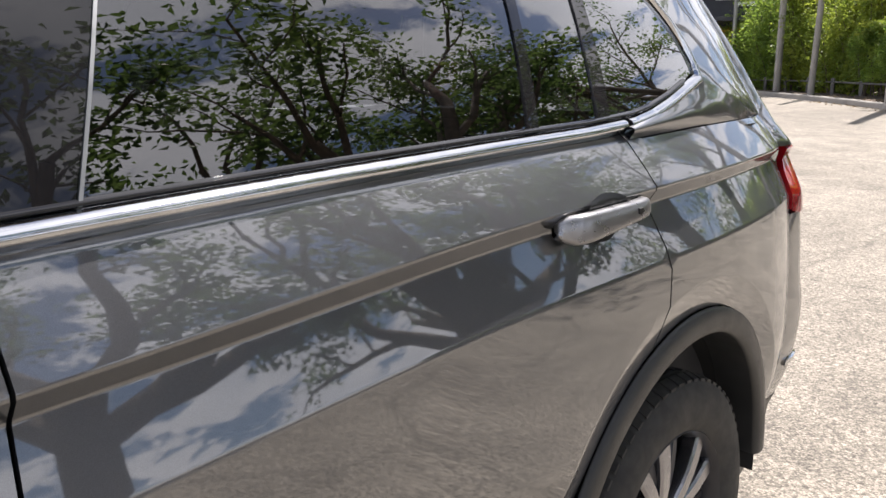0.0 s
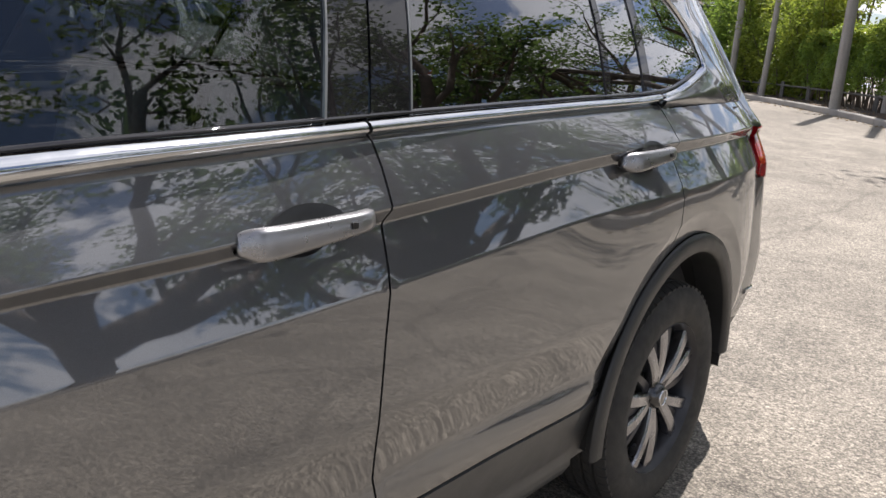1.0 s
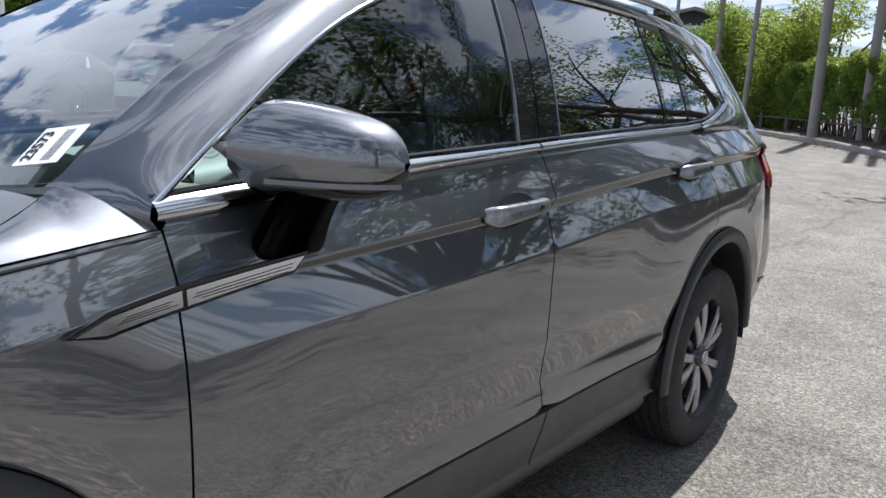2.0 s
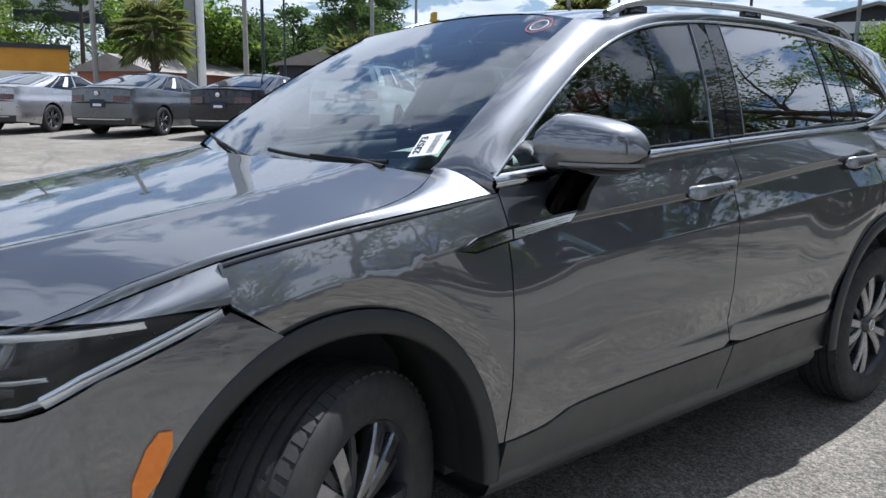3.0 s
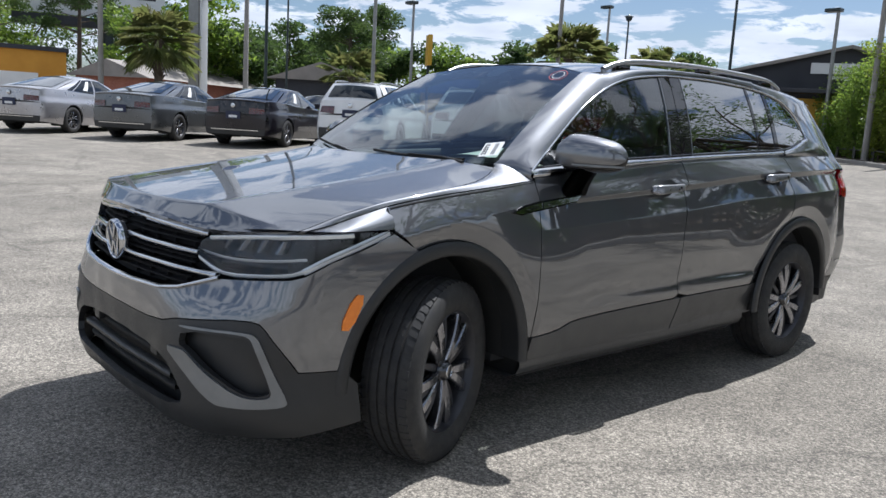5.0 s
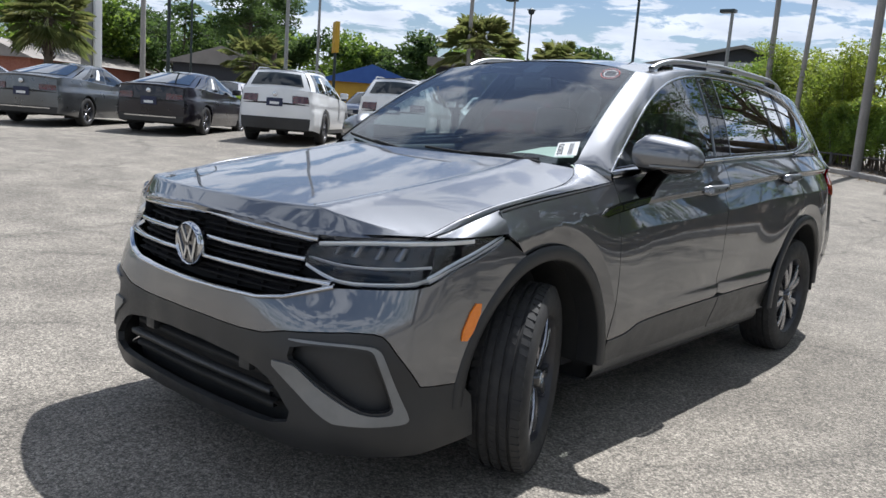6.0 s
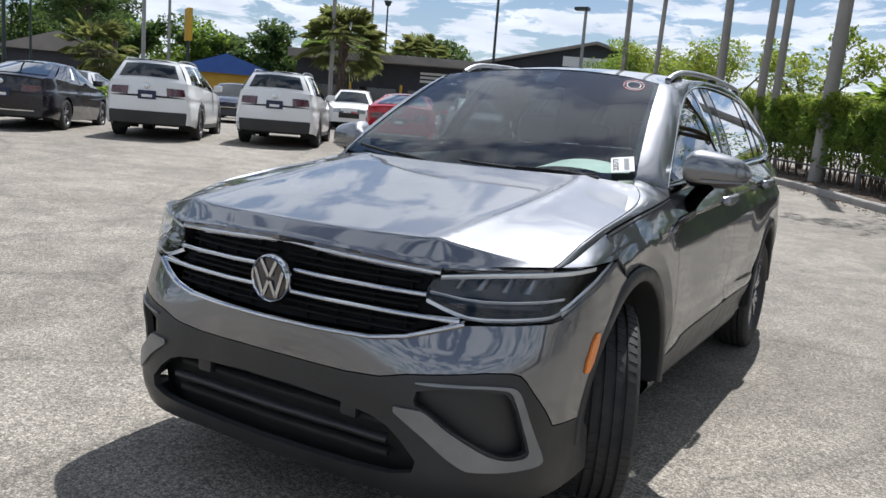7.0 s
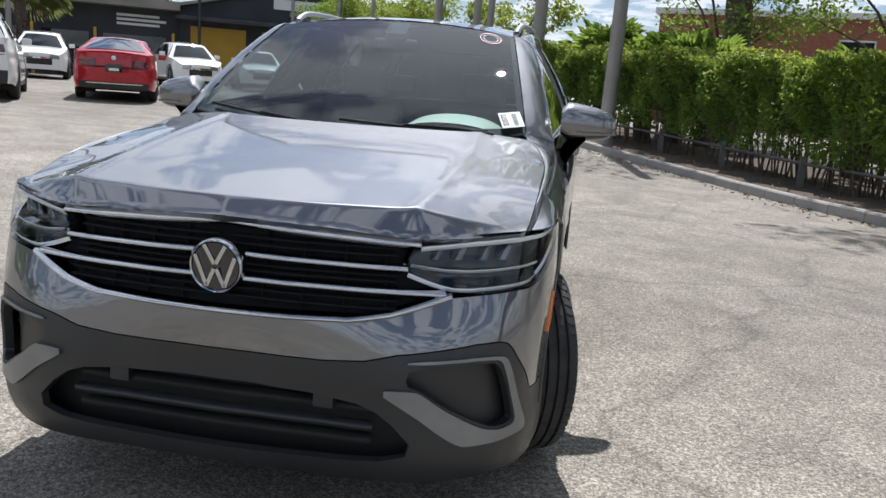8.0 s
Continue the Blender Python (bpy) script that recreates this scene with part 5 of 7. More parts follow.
# ---------------------------------------------------------------- cabin
def pad(cx, cy, cz, sx, sy, sz, tilt=0.0, bevel=0.05):
    """A stuffed block: a cube with round edges, bulged and tilted back."""
    b = bmesh.new()
    bmesh.ops.create_cube(b, size=1)
    for v in b.verts:
        v.co = Vector((v.co.x * sx, v.co.y * sy, v.co.z * sz))
    bmesh.ops.bevel(b, geom=list(b.edges), offset=bevel, segments=4, affect="EDGES", profile=0.6)
    b.transform(Matrix.Translation((cx, cy, cz)) @ Matrix.Rotation(radians(tilt), 4, "X"))
    return Shell().take(b)


for g in (1, -1):
    seat = thing("car_seat", "dark cloth front seat inside the car", "seat", "seats in the car", Matrix.Translation((g * 0.36, 0.0, 0.0)))
    part("seat_cushion", pad(0, -0.02, 0.62, 0.50, 0.52, 0.16, 4), CLOTH, seat)
    part("backrest", pad(0, 0.30, 0.93, 0.48, 0.16, 0.62, -14), CLOTH, seat)
    part("headrest", pad(0, 0.40, 1.34, 0.26, 0.11, 0.17, -10, 0.045), CLOTH, seat)
    part("seat_base", Shell().box((-0.2, -0.2, 0.30), (0.2, 0.22, 0.56), 0.02), CABIN, seat)
bench = thing("car_seat", "dark cloth rear bench inside the car", "seat", "seats in the car", Matrix.Translation((0, 1.0, 0)))
part("seat_cushion", pad(0, 0.0, 0.64, 1.24, 0.5, 0.16, 4), CLOTH, bench)
part("backrest", pad(0, 0.32, 0.95, 1.24, 0.15, 0.6, -16), CLOTH, bench)
part("seat_base", Shell().box((-0.55, -0.2, 0.30), (0.55, 0.3, 0.58), 0.02), CABIN, bench)
for x in (-0.38, 0.38):
    part("headrest", pad(x, 0.42, 1.33, 0.25, 0.10, 0.15, -10, 0.04), CLOTH, bench)

dash = Shell().loft([[(x, y - 0.10 * (1 - (x / 0.75) ** 2) * (1 if y < -0.7 else 0), z) for x in np.linspace(-0.74, 0.74, 21)] for y, z in ((-1.0, 1.095), (-0.92, 1.115), (-0.72, 1.125), (-0.58, 1.11), (-0.52, 1.06), (-0.50, 0.85))], (0, 0, 1))
dashboard = part("dashboard", dash, CABIN, suv, "black dashboard seen through the windscreen")
vent = Shell()
for i in range(22):
    x = -0.55 + i * 0.05
    vent.box((x, -0.985 - 0.08 * (1 - (x / 0.75) ** 2), 1.112), (x + 0.03, -0.955 - 0.08 * (1 - (x / 0.75) ** 2), 1.117))
part("defrost_slot", vent, DARK, dashboard, smooth=False)
hood_rows = []
for t in np.linspace(0, 1, 9):
    y = -0.80 + 0.24 * t
    hood_rows.append([(0.37 + 0.24 * math.cos(w), y, 1.105 + (0.075 + 0.035 * t) * max(0.0, math.sin(w)) ** 0.8) for w in np.linspace(0, math.pi, 21)])
# the cowl's pale colour holds the sunlight seen on the dash top
part("instrument_cowl", Shell().loft(hood_rows, (0, 0, 1)), PALE, dashboard, "instrument cowl coloured pale for sunlight on it")
wheel = Shell()
ringpts = [(0.37 + 0.185 * math.cos(w), -0.42 + 0.07 * math.sin(w), 1.02 + 0.17 * math.sin(w)) for w in np.linspace(0, 2 * math.pi, 33)]
part("steering_wheel", wheel.tube(ringpts, 0.016, 8).box((0.29, -0.45, 0.97), (0.45, -0.40, 1.07), 0.02), CABIN, suv)
part("rear_view_mirror", pad(0.0, -0.33, 1.52, 0.22, 0.03, 0.065, 0, 0.02), CABIN, suv)
part("screen_sensor_box", pad(0.0, -0.30, 1.56, 0.11, 0.10, 0.05, 30, 0.015), CABIN, suv)
part("cabin_floor", Shell().box((-0.72, -0.95, 0.30), (0.72, 2.0, 0.36)), CABIN, suv, smooth=False)
part("headlining", Shell().loft([[roof(np.array(k * float(roof_half(y)) * 0.97), np.array(y)) - (0, 0, 0.035) for k in np.linspace(-1, 1, 9)] for y in np.linspace(-0.15, 2.0, 12)], (0, 0, -1)), CLOTH, suv)
for g in (1, -1):
    part("door_lining", Shell().loft([[(g * x, y, z + 0.04 * y) for y in np.linspace(-0.85, 1.9, 12)] for x, z in ((0.80, 1.16), (0.76, 1.13), (0.74, 0.9), (0.76, 0.4))], (-g, 0, 0)), CABIN, suv)

# cowl panel and wipers
rows = [[(x, y0 - 0.115 * (1 - (x / 0.72) ** 2) - 0.0, z0 + 0.018 * (x / 0.72) ** 2) for x in np.linspace(-0.70, 0.70, 23)] for y0, z0 in ((-1.085, 1.105), (-1.05, 1.122), (-0.99, 1.128))]
part("scuttle_panel", Shell().loft(rows, (0, 0, 1)), PLASTIC, suv)
for x0, x1, v0, v1 in ((0.56, -0.05, 0.005, 0.055), (-0.10, -0.64, 0.005, 0.05)):
    pts = [screen((x0 + (x1 - x0) * k) / 0.71, v0 + (v1 - v0) * k) + np.array((0, -0.012, 0.016)) for k in np.linspace(0, 1, 12)]
    wiper = part("wiper", Shell().tube(pts, 0.007, 6), DARK, suv)
    part("wiper_arm", Shell().tube([pts[6] + np.array((0, -0.004, 0.008)), pts[2] + np.array((0.0, -0.02, 0.006)), pts[0] + np.array((0.03, -0.04, -0.012))], [0.004, 0.006, 0.010], 6), DARK, wiper)

# stock label behind the windscreen, number and bars; marker ring high on the glass
cu, cv = 0.925, 0.095
o = screen(cu, cv) + np.array((0, -0.060 - 0.008, 0.012))
ex = (screen(cu + 0.05, cv) - screen(cu - 0.05, cv))
ex /= np.linalg.norm(ex)
ez = screen(cu, cv + 0.05) - screen(cu, cv - 0.05)
ez /= np.linalg.norm(ez)
ang = radians(98)
exr = ex * math.cos(ang) + ez * math.sin(ang)
ezr = ez * math.cos(ang) - ex * math.sin(ang)
en = np.cross(exr, ezr)
label_at = Matrix([[exr[i], ezr[i], en[i], o[i]] for i in range(3)] + [[0, 0, 0, 1]])
tag = part("stock_label", Shell().box((-0.050, -0.046, 0), (0.050, 0.046, 0.0012)), PAPER, suv, "white stock label with a black number", smooth=False)
tag.matrix_local = label_at
txt = bpy.data.curves.new("number", "FONT")
txt.body, txt.size, txt.align_x, txt.align_y, txt.extrude, txt.offset = "23573", 0.031, "CENTER", "CENTER", 0.0003, 0.0006
tmp = bpy.data.objects.new("number", txt)
num = bpy.data.meshes.new_from_object(tmp)
bpy.data.objects.remove(tmp)
n_ob = part("number", num, INK, tag)
n_ob.matrix_local = Matrix.Translation((0, 0.026, 0.0022))
bars = Shell()
rng = random.Random(4)
x = -0.040
while x < 0.038:
    wbar = rng.choice((0.0006, 0.001, 0.0016))
    bars.box((x, -0.026, 0.0014), (x + wbar, -0.006, 0.0022))
    x += wbar + rng.choice((0.0012, 0.0024))
part("bar_code", bars, FADED, tag, smooth=False)
for r, t0 in ((0.052, 0.0035), (0.036, 0.003)):
    c = np.array([0.80, 0.905])
    rows = [[screen(c[0] + q * math.cos(w) / 0.6, c[1] + q * math.sin(w) / 0.85) + np.array((0, -0.55, 0.85)) * 0.004 for w in np.linspace(0, 2 * math.pi, 41)] for q in (r - t0 / 2, r + t0 / 2)]
    part("marker_ring", Shell().loft(rows, (0, -1, 1)), REDINK if r > 0.04 else PAPER, suv, "hand-drawn red ring on the glass")

# the cabin sits a little further forward on its wheels than first drawn
forward = curve((-1.80, 0.0), (-1.35, -0.018), (-1.1, -0.038), (-0.9, -0.060), (-0.6, -0.062), (0.15, -0.044), (0.85, -0.010), (1.2, 0.0), (3.0, 0.0))
for ob in suv.children_recursive:
    if ob.type != "MESH" or ob.parent.name.startswith(("front_wheel", "rear_wheel", "badge", "stock_label")) or ob.name.startswith(("badge", "stock_label")):
        continue
    co = np.empty(len(ob.data.vertices) * 3)
    ob.data.vertices.foreach_get("co", co)
    co = co.reshape(-1, 3)
    co[:, 1] += np.where(co[:, 1] < -1.80, 0.0, forward(co[:, 1]))
    ob.data.vertices.foreach_set("co", co.ravel())
    ob.data.update()


# ---------------------------------------------------------------- ground
def rise(x, y):
    """The lot is level under the car and climbs gently away from it."""
    s = -0.75 * np.asarray(x, float) + 0.66 * np.asarray(y, float) - 3.0
    s = np.log1p(np.exp(np.clip(s * 1.2, -40, 40))) / 1.2
    return 0.80 * np.tanh(s / 14)


def on_ground(x, y, turn=0.0, up=0.0):
    return Matrix.Translation((x, y, float(rise(x, y)) + up)) @ Matrix.Rotation(radians(turn), 4, "Z")


axis = np.unique(np.concatenate([np.linspace(-40, 40, 81), np.array([-1500, -700, -350, -200, -120, -80, -60, -50, 50, 60, 80, 120, 200, 350, 700, 1500])]))
gx, gy = np.meshgrid(axis, axis, indexing="ij")
n = len(axis)
gs = Shell()
gs.add(np.stack([gx, gy, rise(gx, gy)], -1).reshape(-1, 3), [[i * n + j, (i + 1) * n + j, (i + 1) * n + j + 1, i * n + j + 1] for i in range(n - 1) for j in range(n - 1)])
ASPHALT = material("sun_bleached_asphalt", (0.236, 0.211, 0.175), 0.9, second=(0.292, 0.263, 0.220), scale=0.45, bump=0.0)


def stony(m):
    """Stones of about a centimetre set in the binder, paler and darker ones, proud of it, with worn patches and stains."""
    n, l = m.node_tree.nodes, m.node_tree.links
    bs = n["Principled BSDF"]
    tc = [x for x in n if x.type == "TEX_COORD"][0].outputs["Object"]
    base = bs.inputs["Base Color"].links[0].from_socket

    def mul(colour, value, lo, hi, a, b):
        r = n.new("ShaderNodeMapRange")
        r.inputs[1].default_value, r.inputs[2].default_value, r.inputs[3].default_value, r.inputs[4].default_value = a, b, lo, hi
        l.new(value, r.inputs[0])
        x = n.new("ShaderNodeMix")
        x.data_type, x.blend_type, x.inputs[0].default_value = "RGBA", "MULTIPLY", 1.0
        l.new(colour, x.inputs[6])
        l.new(r.outputs[0], x.inputs[7])
        return x.outputs[2]

    v = n.new("ShaderNodeTexVoronoi")
    v.inputs["Scale"].default_value = 135.0
    l.new(tc, v.inputs["Vector"])
    sep = n.new("ShaderNodeSeparateColor")
    l.new(v.outputs["Color"], sep.inputs[0])
    c = mul(base, sep.outputs[0], 0.52, 1.40, 0.05, 0.95)
    c = mul(c, v.outputs["Distance"], 1.10, 0.62, 0.2, 0.75)
    for s, lo, hi, a, b, det in ((2.2, 0.80, 1.12, 0.35, 0.65, 6), (0.12, 0.86, 1.10, 0.35, 0.62, 3), (14.0, 0.88, 1.1, 0.35, 0.65, 4), (46.0, 0.70, 1.27, 0.36, 0.64, 3)):
        t = n.new("ShaderNodeTexNoise")
        t.inputs["Scale"].default_value, t.inputs["Detail"].default_value = s, det
        l.new(tc, t.inputs["Vector"])
        c = mul(c, t.outputs[0], lo, hi, a, b)
    w = n.new("ShaderNodeTexVoronoi")
    w.feature = "DISTANCE_TO_EDGE"
    w.inputs["Scale"].default_value = 0.32
    warp = n.new("ShaderNodeTexNoise")
    warp.inputs["Scale"].default_value, warp.inputs["Detail"].default_value = 1.3, 6.0
    l.new(tc, warp.inputs["Vector"])
    add = n.new("ShaderNodeMix")
    add.data_type, add.blend_type, add.inputs[0].default_value = "RGBA", "ADD", 0.5
    l.new(tc, add.inputs[6])
    l.new(warp.outputs["Color"], add.inputs[7])
    l.new(add.outputs[2], w.inputs["Vector"])
    c = mul(c, w.outputs[0], 0.72, 1.0, 0.0, 0.012)
    l.new(c, bs.inputs["Base Color"])
    b = n.new("ShaderNodeBump")
    b.inputs["Distance"].default_value, b.inputs["Strength"].default_value, b.invert = 0.0022, 1.0, True
    l.new(v.outputs["Distance"], b.inputs["Height"])
    l.new(b.outputs[0], bs.inputs["Normal"])


stony(ASPHALT)
ground = solid("ground", gs, ASPHALT, "sun-bleached grey asphalt of a car lot", "ground", kind="structure")


# ---------------------------------------------------------------- materials of the surroundings
CONCRETE = material("weathered_concrete", (0.36, 0.34, 0.31), 0.85, second=(0.27, 0.255, 0.235), scale=1.5, bump=0.003, bump_scale=40, fine=(0.20, 0.19, 0.18), fine_scale=60, fine_mix=0.5)
BARK = material("grey_brown_bark", (0.13, 0.10, 0.075), 0.9, second=(0.07, 0.055, 0.042), scale=6, bump=0.02, bump_scale=14)
LEAF = material("sunlit_green_leaf", (0.115, 0.20, 0.03), 0.45, second=(0.18, 0.25, 0.04), scale=0.9, fine=(0.045, 0.095, 0.018), fine_scale=3.5, fine_mix=0.6)
LEAFYELLOW = material("yellow_green_leaf", (0.22, 0.26, 0.035), 0.45, second=(0.14, 0.20, 0.03), scale=0.8, fine=(0.07, 0.12, 0.02), fine_scale=3.0, fine_mix=0.6)
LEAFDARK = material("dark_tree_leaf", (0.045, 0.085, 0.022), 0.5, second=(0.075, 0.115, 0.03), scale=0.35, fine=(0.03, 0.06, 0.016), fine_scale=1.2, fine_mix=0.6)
FROND = material("palm_frond", (0.085, 0.115, 0.032), 0.45, second=(0.14, 0.14, 0.05), scale=1.2, fine=(0.05, 0.08, 0.02), fine_scale=3, fine_mix=0.5)
SOIL = material("bark_mulch_soil", (0.075, 0.055, 0.04), 0.95, second=(0.12, 0.085, 0.06), scale=2.5, bump=0.02, bump_scale=30, fine=(0.04, 0.03, 0.022), fine_scale=50, fine_mix=0.7)
STEELGREY = material("galvanised_post", (0.30, 0.30, 0.29), 0.5, 0.4, second=(0.24, 0.24, 0.23), scale=4)
DARKSTEEL = material("dark_green_post", (0.025, 0.035, 0.035), 0.4, 0.2, second=(0.035, 0.045, 0.045), scale=4)
for m in (LEAF, LEAFYELLOW, LEAFDARK, FROND):
    m.node_tree.nodes["Principled BSDF"].inputs["Specular IOR Level"].default_value = 0.35
    leafy(m)

rs = np.random.RandomState(7)


def leaves(points, size, droop=0.3, narrow=0.55, seed=1):
    """Bent leaf blades at points, each of two quads, turned at random."""
    r = np.random.RandomState(seed)
    p = np.asarray(points, float)
    n = len(p)
    d = r.normal(size=(n, 3))
    d[:, 2] = d[:, 2] * 0.6 - droop
    d /= np.linalg.norm(d, axis=1, keepdims=True)
    u = np.cross(d, r.normal(size=(n, 3)))
    u /= np.maximum(np.linalg.norm(u, axis=1, keepdims=True), 1e-6)
    w = np.cross(d, u)
    s = (size * r.uniform(0.6, 1.35, n))[:, None]
    a, b = p - d * s * 0.5, p + d * s * 0.5 - w * s * 0.12
    m = p + w * s * 0.10
    v = np.stack([a, m + u * s * narrow * 0.5, b, m - u * s * narrow * 0.5], 1).reshape(-1, 3)
    k = np.arange(n)[:, None] * 4
    f = np.concatenate([k + [0, 1, 2], k + [0, 2, 3]], 0).tolist()
    return Shell().add(v, f)


def blob(centre, radius, n, seed, hollow=0.55):
    r = np.random.RandomState(seed)
    d = r.normal(size=(n, 3))
    d /= np.linalg.norm(d, axis=1, keepdims=True)
    return np.asarray(centre) + d * (np.asarray(radius) * (hollow + (1 - hollow) * r.rand(n, 1) ** 0.6))


def broad_tree(x, y, high, spread, seed, leaf=LEAFDARK, size=0.35, amount=5000, label="broad evergreen tree with a dark crown", trunk_r=0.25, clumps=26, group="", fork_at=0.33):
    """A tree with a tapered trunk, forking limbs and clumps of leaves with gaps between."""
    r = random.Random(seed)
    t = thing("tree", label, "tree", group, on_ground(x, y))
    wood = Shell()
    fork = high * fork_at * r.uniform(0.85, 1.15)
    wood.tube([(0, 0, -0.2), (0.1 * r.random(), 0.08, fork * 0.5), (0.2 * r.uniform(-1, 1), 0.2 * r.uniform(-1, 1), fork)], [trunk_r * 1.3, trunk_r, trunk_r * 0.85], 10)
    ends = []
    for i in range(7):
        a = i * 2 * math.pi / 7 + r.uniform(-0.4, 0.4)
        reach, top = spread * r.uniform(0.45, 0.95), high * r.uniform(0.22 + fork_at, 0.95)
        mid = Vector((math.cos(a) * reach * 0.45, math.sin(a) * reach * 0.45, fork + (top - fork) * 0.55))
        end = Vector((math.cos(a) * reach, math.sin(a) * reach, top))
        wood.tube([(0, 0, fork * 0.95), mid, end], [trunk_r * 0.6, trunk_r * 0.36, trunk_r * 0.1], 7)
        ends += [end, mid.lerp(end, 0.6)]
        for _ in range(2):
            q = mid.lerp(end, r.uniform(0.2, 0.8))
            e2 = q + Vector((r.uniform(-1, 1), r.uniform(-1, 1), r.uniform(0.1, 0.8))) * spread * 0.35
            wood.tube([q, e2], [trunk_r * 0.2, trunk_r * 0.06], 5)
            ends.append(e2)
    part("trunk", wood, BARK, t)
    pts = []
    for i in range(clumps):
        e = ends[i % len(ends)] + Vector((r.uniform(-1, 1), r.uniform(-1, 1), r.uniform(-0.5, 0.6))) * spread * 0.16
        rad = spread * r.uniform(0.16, 0.30)
        pts.append(blob(e, (rad, rad, rad * 0.62), amount // clumps, seed * 31 + i, 0.35))
    part("crown", leaves(np.concatenate(pts), size, seed=seed), leaf, t)
    return t


def pine(x, y, high, seed, amount=4200, size=0.34, label="tall pine with a high open crown"):
    r = random.Random(seed)
    t = thing("pine_tree", label, "tree", "", on_ground(x, y))
    wood = Shell().tube([(0, 0, -0.2), (0.1, 0.1, high * 0.5), (0.0, 0.2, high)], [0.26, 0.2, 0.05], 9)
    pts = []
    for i in range(26):
        a, z = r.uniform(0, 6.28), high * r.uniform(0.52, 1.0)
        reach = high * 0.24 * (1.25 - z / high) * r.uniform(0.8, 1.7) + 0.5
        e = Vector((math.cos(a) * reach, math.sin(a) * reach, z + reach * 0.15))
        wood.tube([(0, 0.1, z - reach * 0.1), e], [0.06, 0.02], 5)
        pts.append(blob(e, (1.05, 1.05, 0.55), amount // 26, seed * 13 + i, 0.2))
    part("trunk", wood, BARK, t)
    part("crown", leaves(np.concatenate(pts), size, 0.0, 0.35, seed), LEAFDARK, t)
    return t


def palm(x, y, high, seed, reach=1.9, fronds=44, leaf=None, label="cabbage palm with a round head of fan fronds", lean=0.0, skirt=0.5):
    """A palm: a rough trunk with leaf stubs and fan fronds on long stalks."""
    r = random.Random(seed)
    t = thing("palm_tree", label, "palm tree", "", on_ground(x, y))
    trunk = Shell().tube([(0, 0, -0.2), (lean * 0.4, 0, high * 0.5), (lean, 0, high)], [0.24, 0.19, 0.17], 12)
    for i in range(int(high * 16)):
        z, a = r.uniform(high * 0.35, high), r.uniform(0, 6.28)
        c = Vector((lean * z / high + math.cos(a) * 0.19, math.sin(a) * 0.19, z))
        trunk.tube([c, c + Vector((math.cos(a) * 0.12, math.sin(a) * 0.12, 0.2))], [0.045, 0.02], 4)
    part("trunk", trunk, BARK, t)
    head = Shell()
    v, f = [], []
    for i in range(fronds):
        a, up = r.uniform(0, 6.28), r.uniform(-skirt, 1.2)
        way = Vector((math.cos(a) * math.cos(up), math.sin(a) * math.cos(up), math.sin(up)))
        o = Vector((lean, 0, high))
        stalk = reach * r.uniform(0.45, 0.62)
        hub = o + way * stalk - Vector((0, 0, 0.10 * stalk))
        head.tube([o, hub], [0.018, 0.012], 4)
        s = way.cross(Vector((0, 0, 1))).normalized()
        n = s.cross(way).normalized()
        for k in range(15):
            w = (k - 7) / 7 * 1.25
            d = (way * math.cos(w) + s * math.sin(w)).normalized()
            ln = reach * 0.5 * (0.75 + 0.25 * math.cos(w)) * r.uniform(0.85, 1.1)
            m_, e_ = hub + d * ln * 0.6, hub + d * ln - Vector((0, 0, 0.28 * ln))
            q = n.cross(d).normalized() * 0.028
            c = len(v)
            v += [hub, m_ + q, e_, m_ - q]
            f += [[c, c + 1, c + 2], [c, c + 2, c + 3]]
    head.add([tuple(p) for p in v], f)
    part("crown", head, leaf or FROND, t)
    return t


def post(x, y, high, radius, mat, label, name="lamp_post", top="", lean=(0, 0), category="pole", taper=0.75, square=False):
    t = thing(name, label, category, "", on_ground(x, y))
    part("shaft", Shell().tube([(0, 0, -0.1), (lean[0] * 0.5, lean[1] * 0.5, high * 0.5), (lean[0], lean[1], high)], [radius, radius * (1 + taper) / 2, radius * taper], 4 if square else 12), mat, t, smooth=not square)
    if top == "box":
        part("lamp_head", Shell().box((lean[0] - 0.55, lean[1] - 0.2, high - 0.02), (lean[0] + 0.15, lean[1] + 0.2, high + 0.14), 0.03), DARKSTEEL, t)
    if top == "lantern":
        part("lamp_head", Shell().lathe([(high, 0.05), (high + 0.05, 0.18), (high + 0.30, 0.26), (high + 0.34, 0.34), (high + 0.42, 0.10), (high + 0.5, 0.02)], 12, "z"), DARKSTEEL, t)
    if top == "gooseneck":
        bend_ = [(-0.54 * q, -0.84 * q, high - 0.3 + w) for q, w in ((0, 0), (0.02, 0.45), (0.15, 0.85), (0.42, 1.12), (0.8, 1.2))]
        part("arm", Shell().tube(bend_, 0.04, 8), DARKSTEEL, t)
        part("lamp_head", Shell().box((-0.60, -0.84, high + 0.80), (-0.30, -0.54, high + 0.92), 0.03), DARKSTEEL, t)
    return t


# ---------------------------------------------------------------- kerb, planting bed, hedge and fence
KERB = [(7.6, 1.6), (6.2, 4.2), (4.72, 6.85), (3.26, 9.8), (1.25, 13.3), (-0.8, 16.6), (-3.6, 20.5), (-9.4, 27.6), (-15.0, 34.0)]
kp = along_path(KERB, 61)
kd = np.gradient(kp, axis=0)
kd /= np.linalg.norm(kd, axis=1, keepdims=True)
kn = np.stack([kd[:, 1], -kd[:, 0]], 1)
kerb = thing("kerb", "weathered concrete kerb along the planting bed", "kerb", kind="structure")
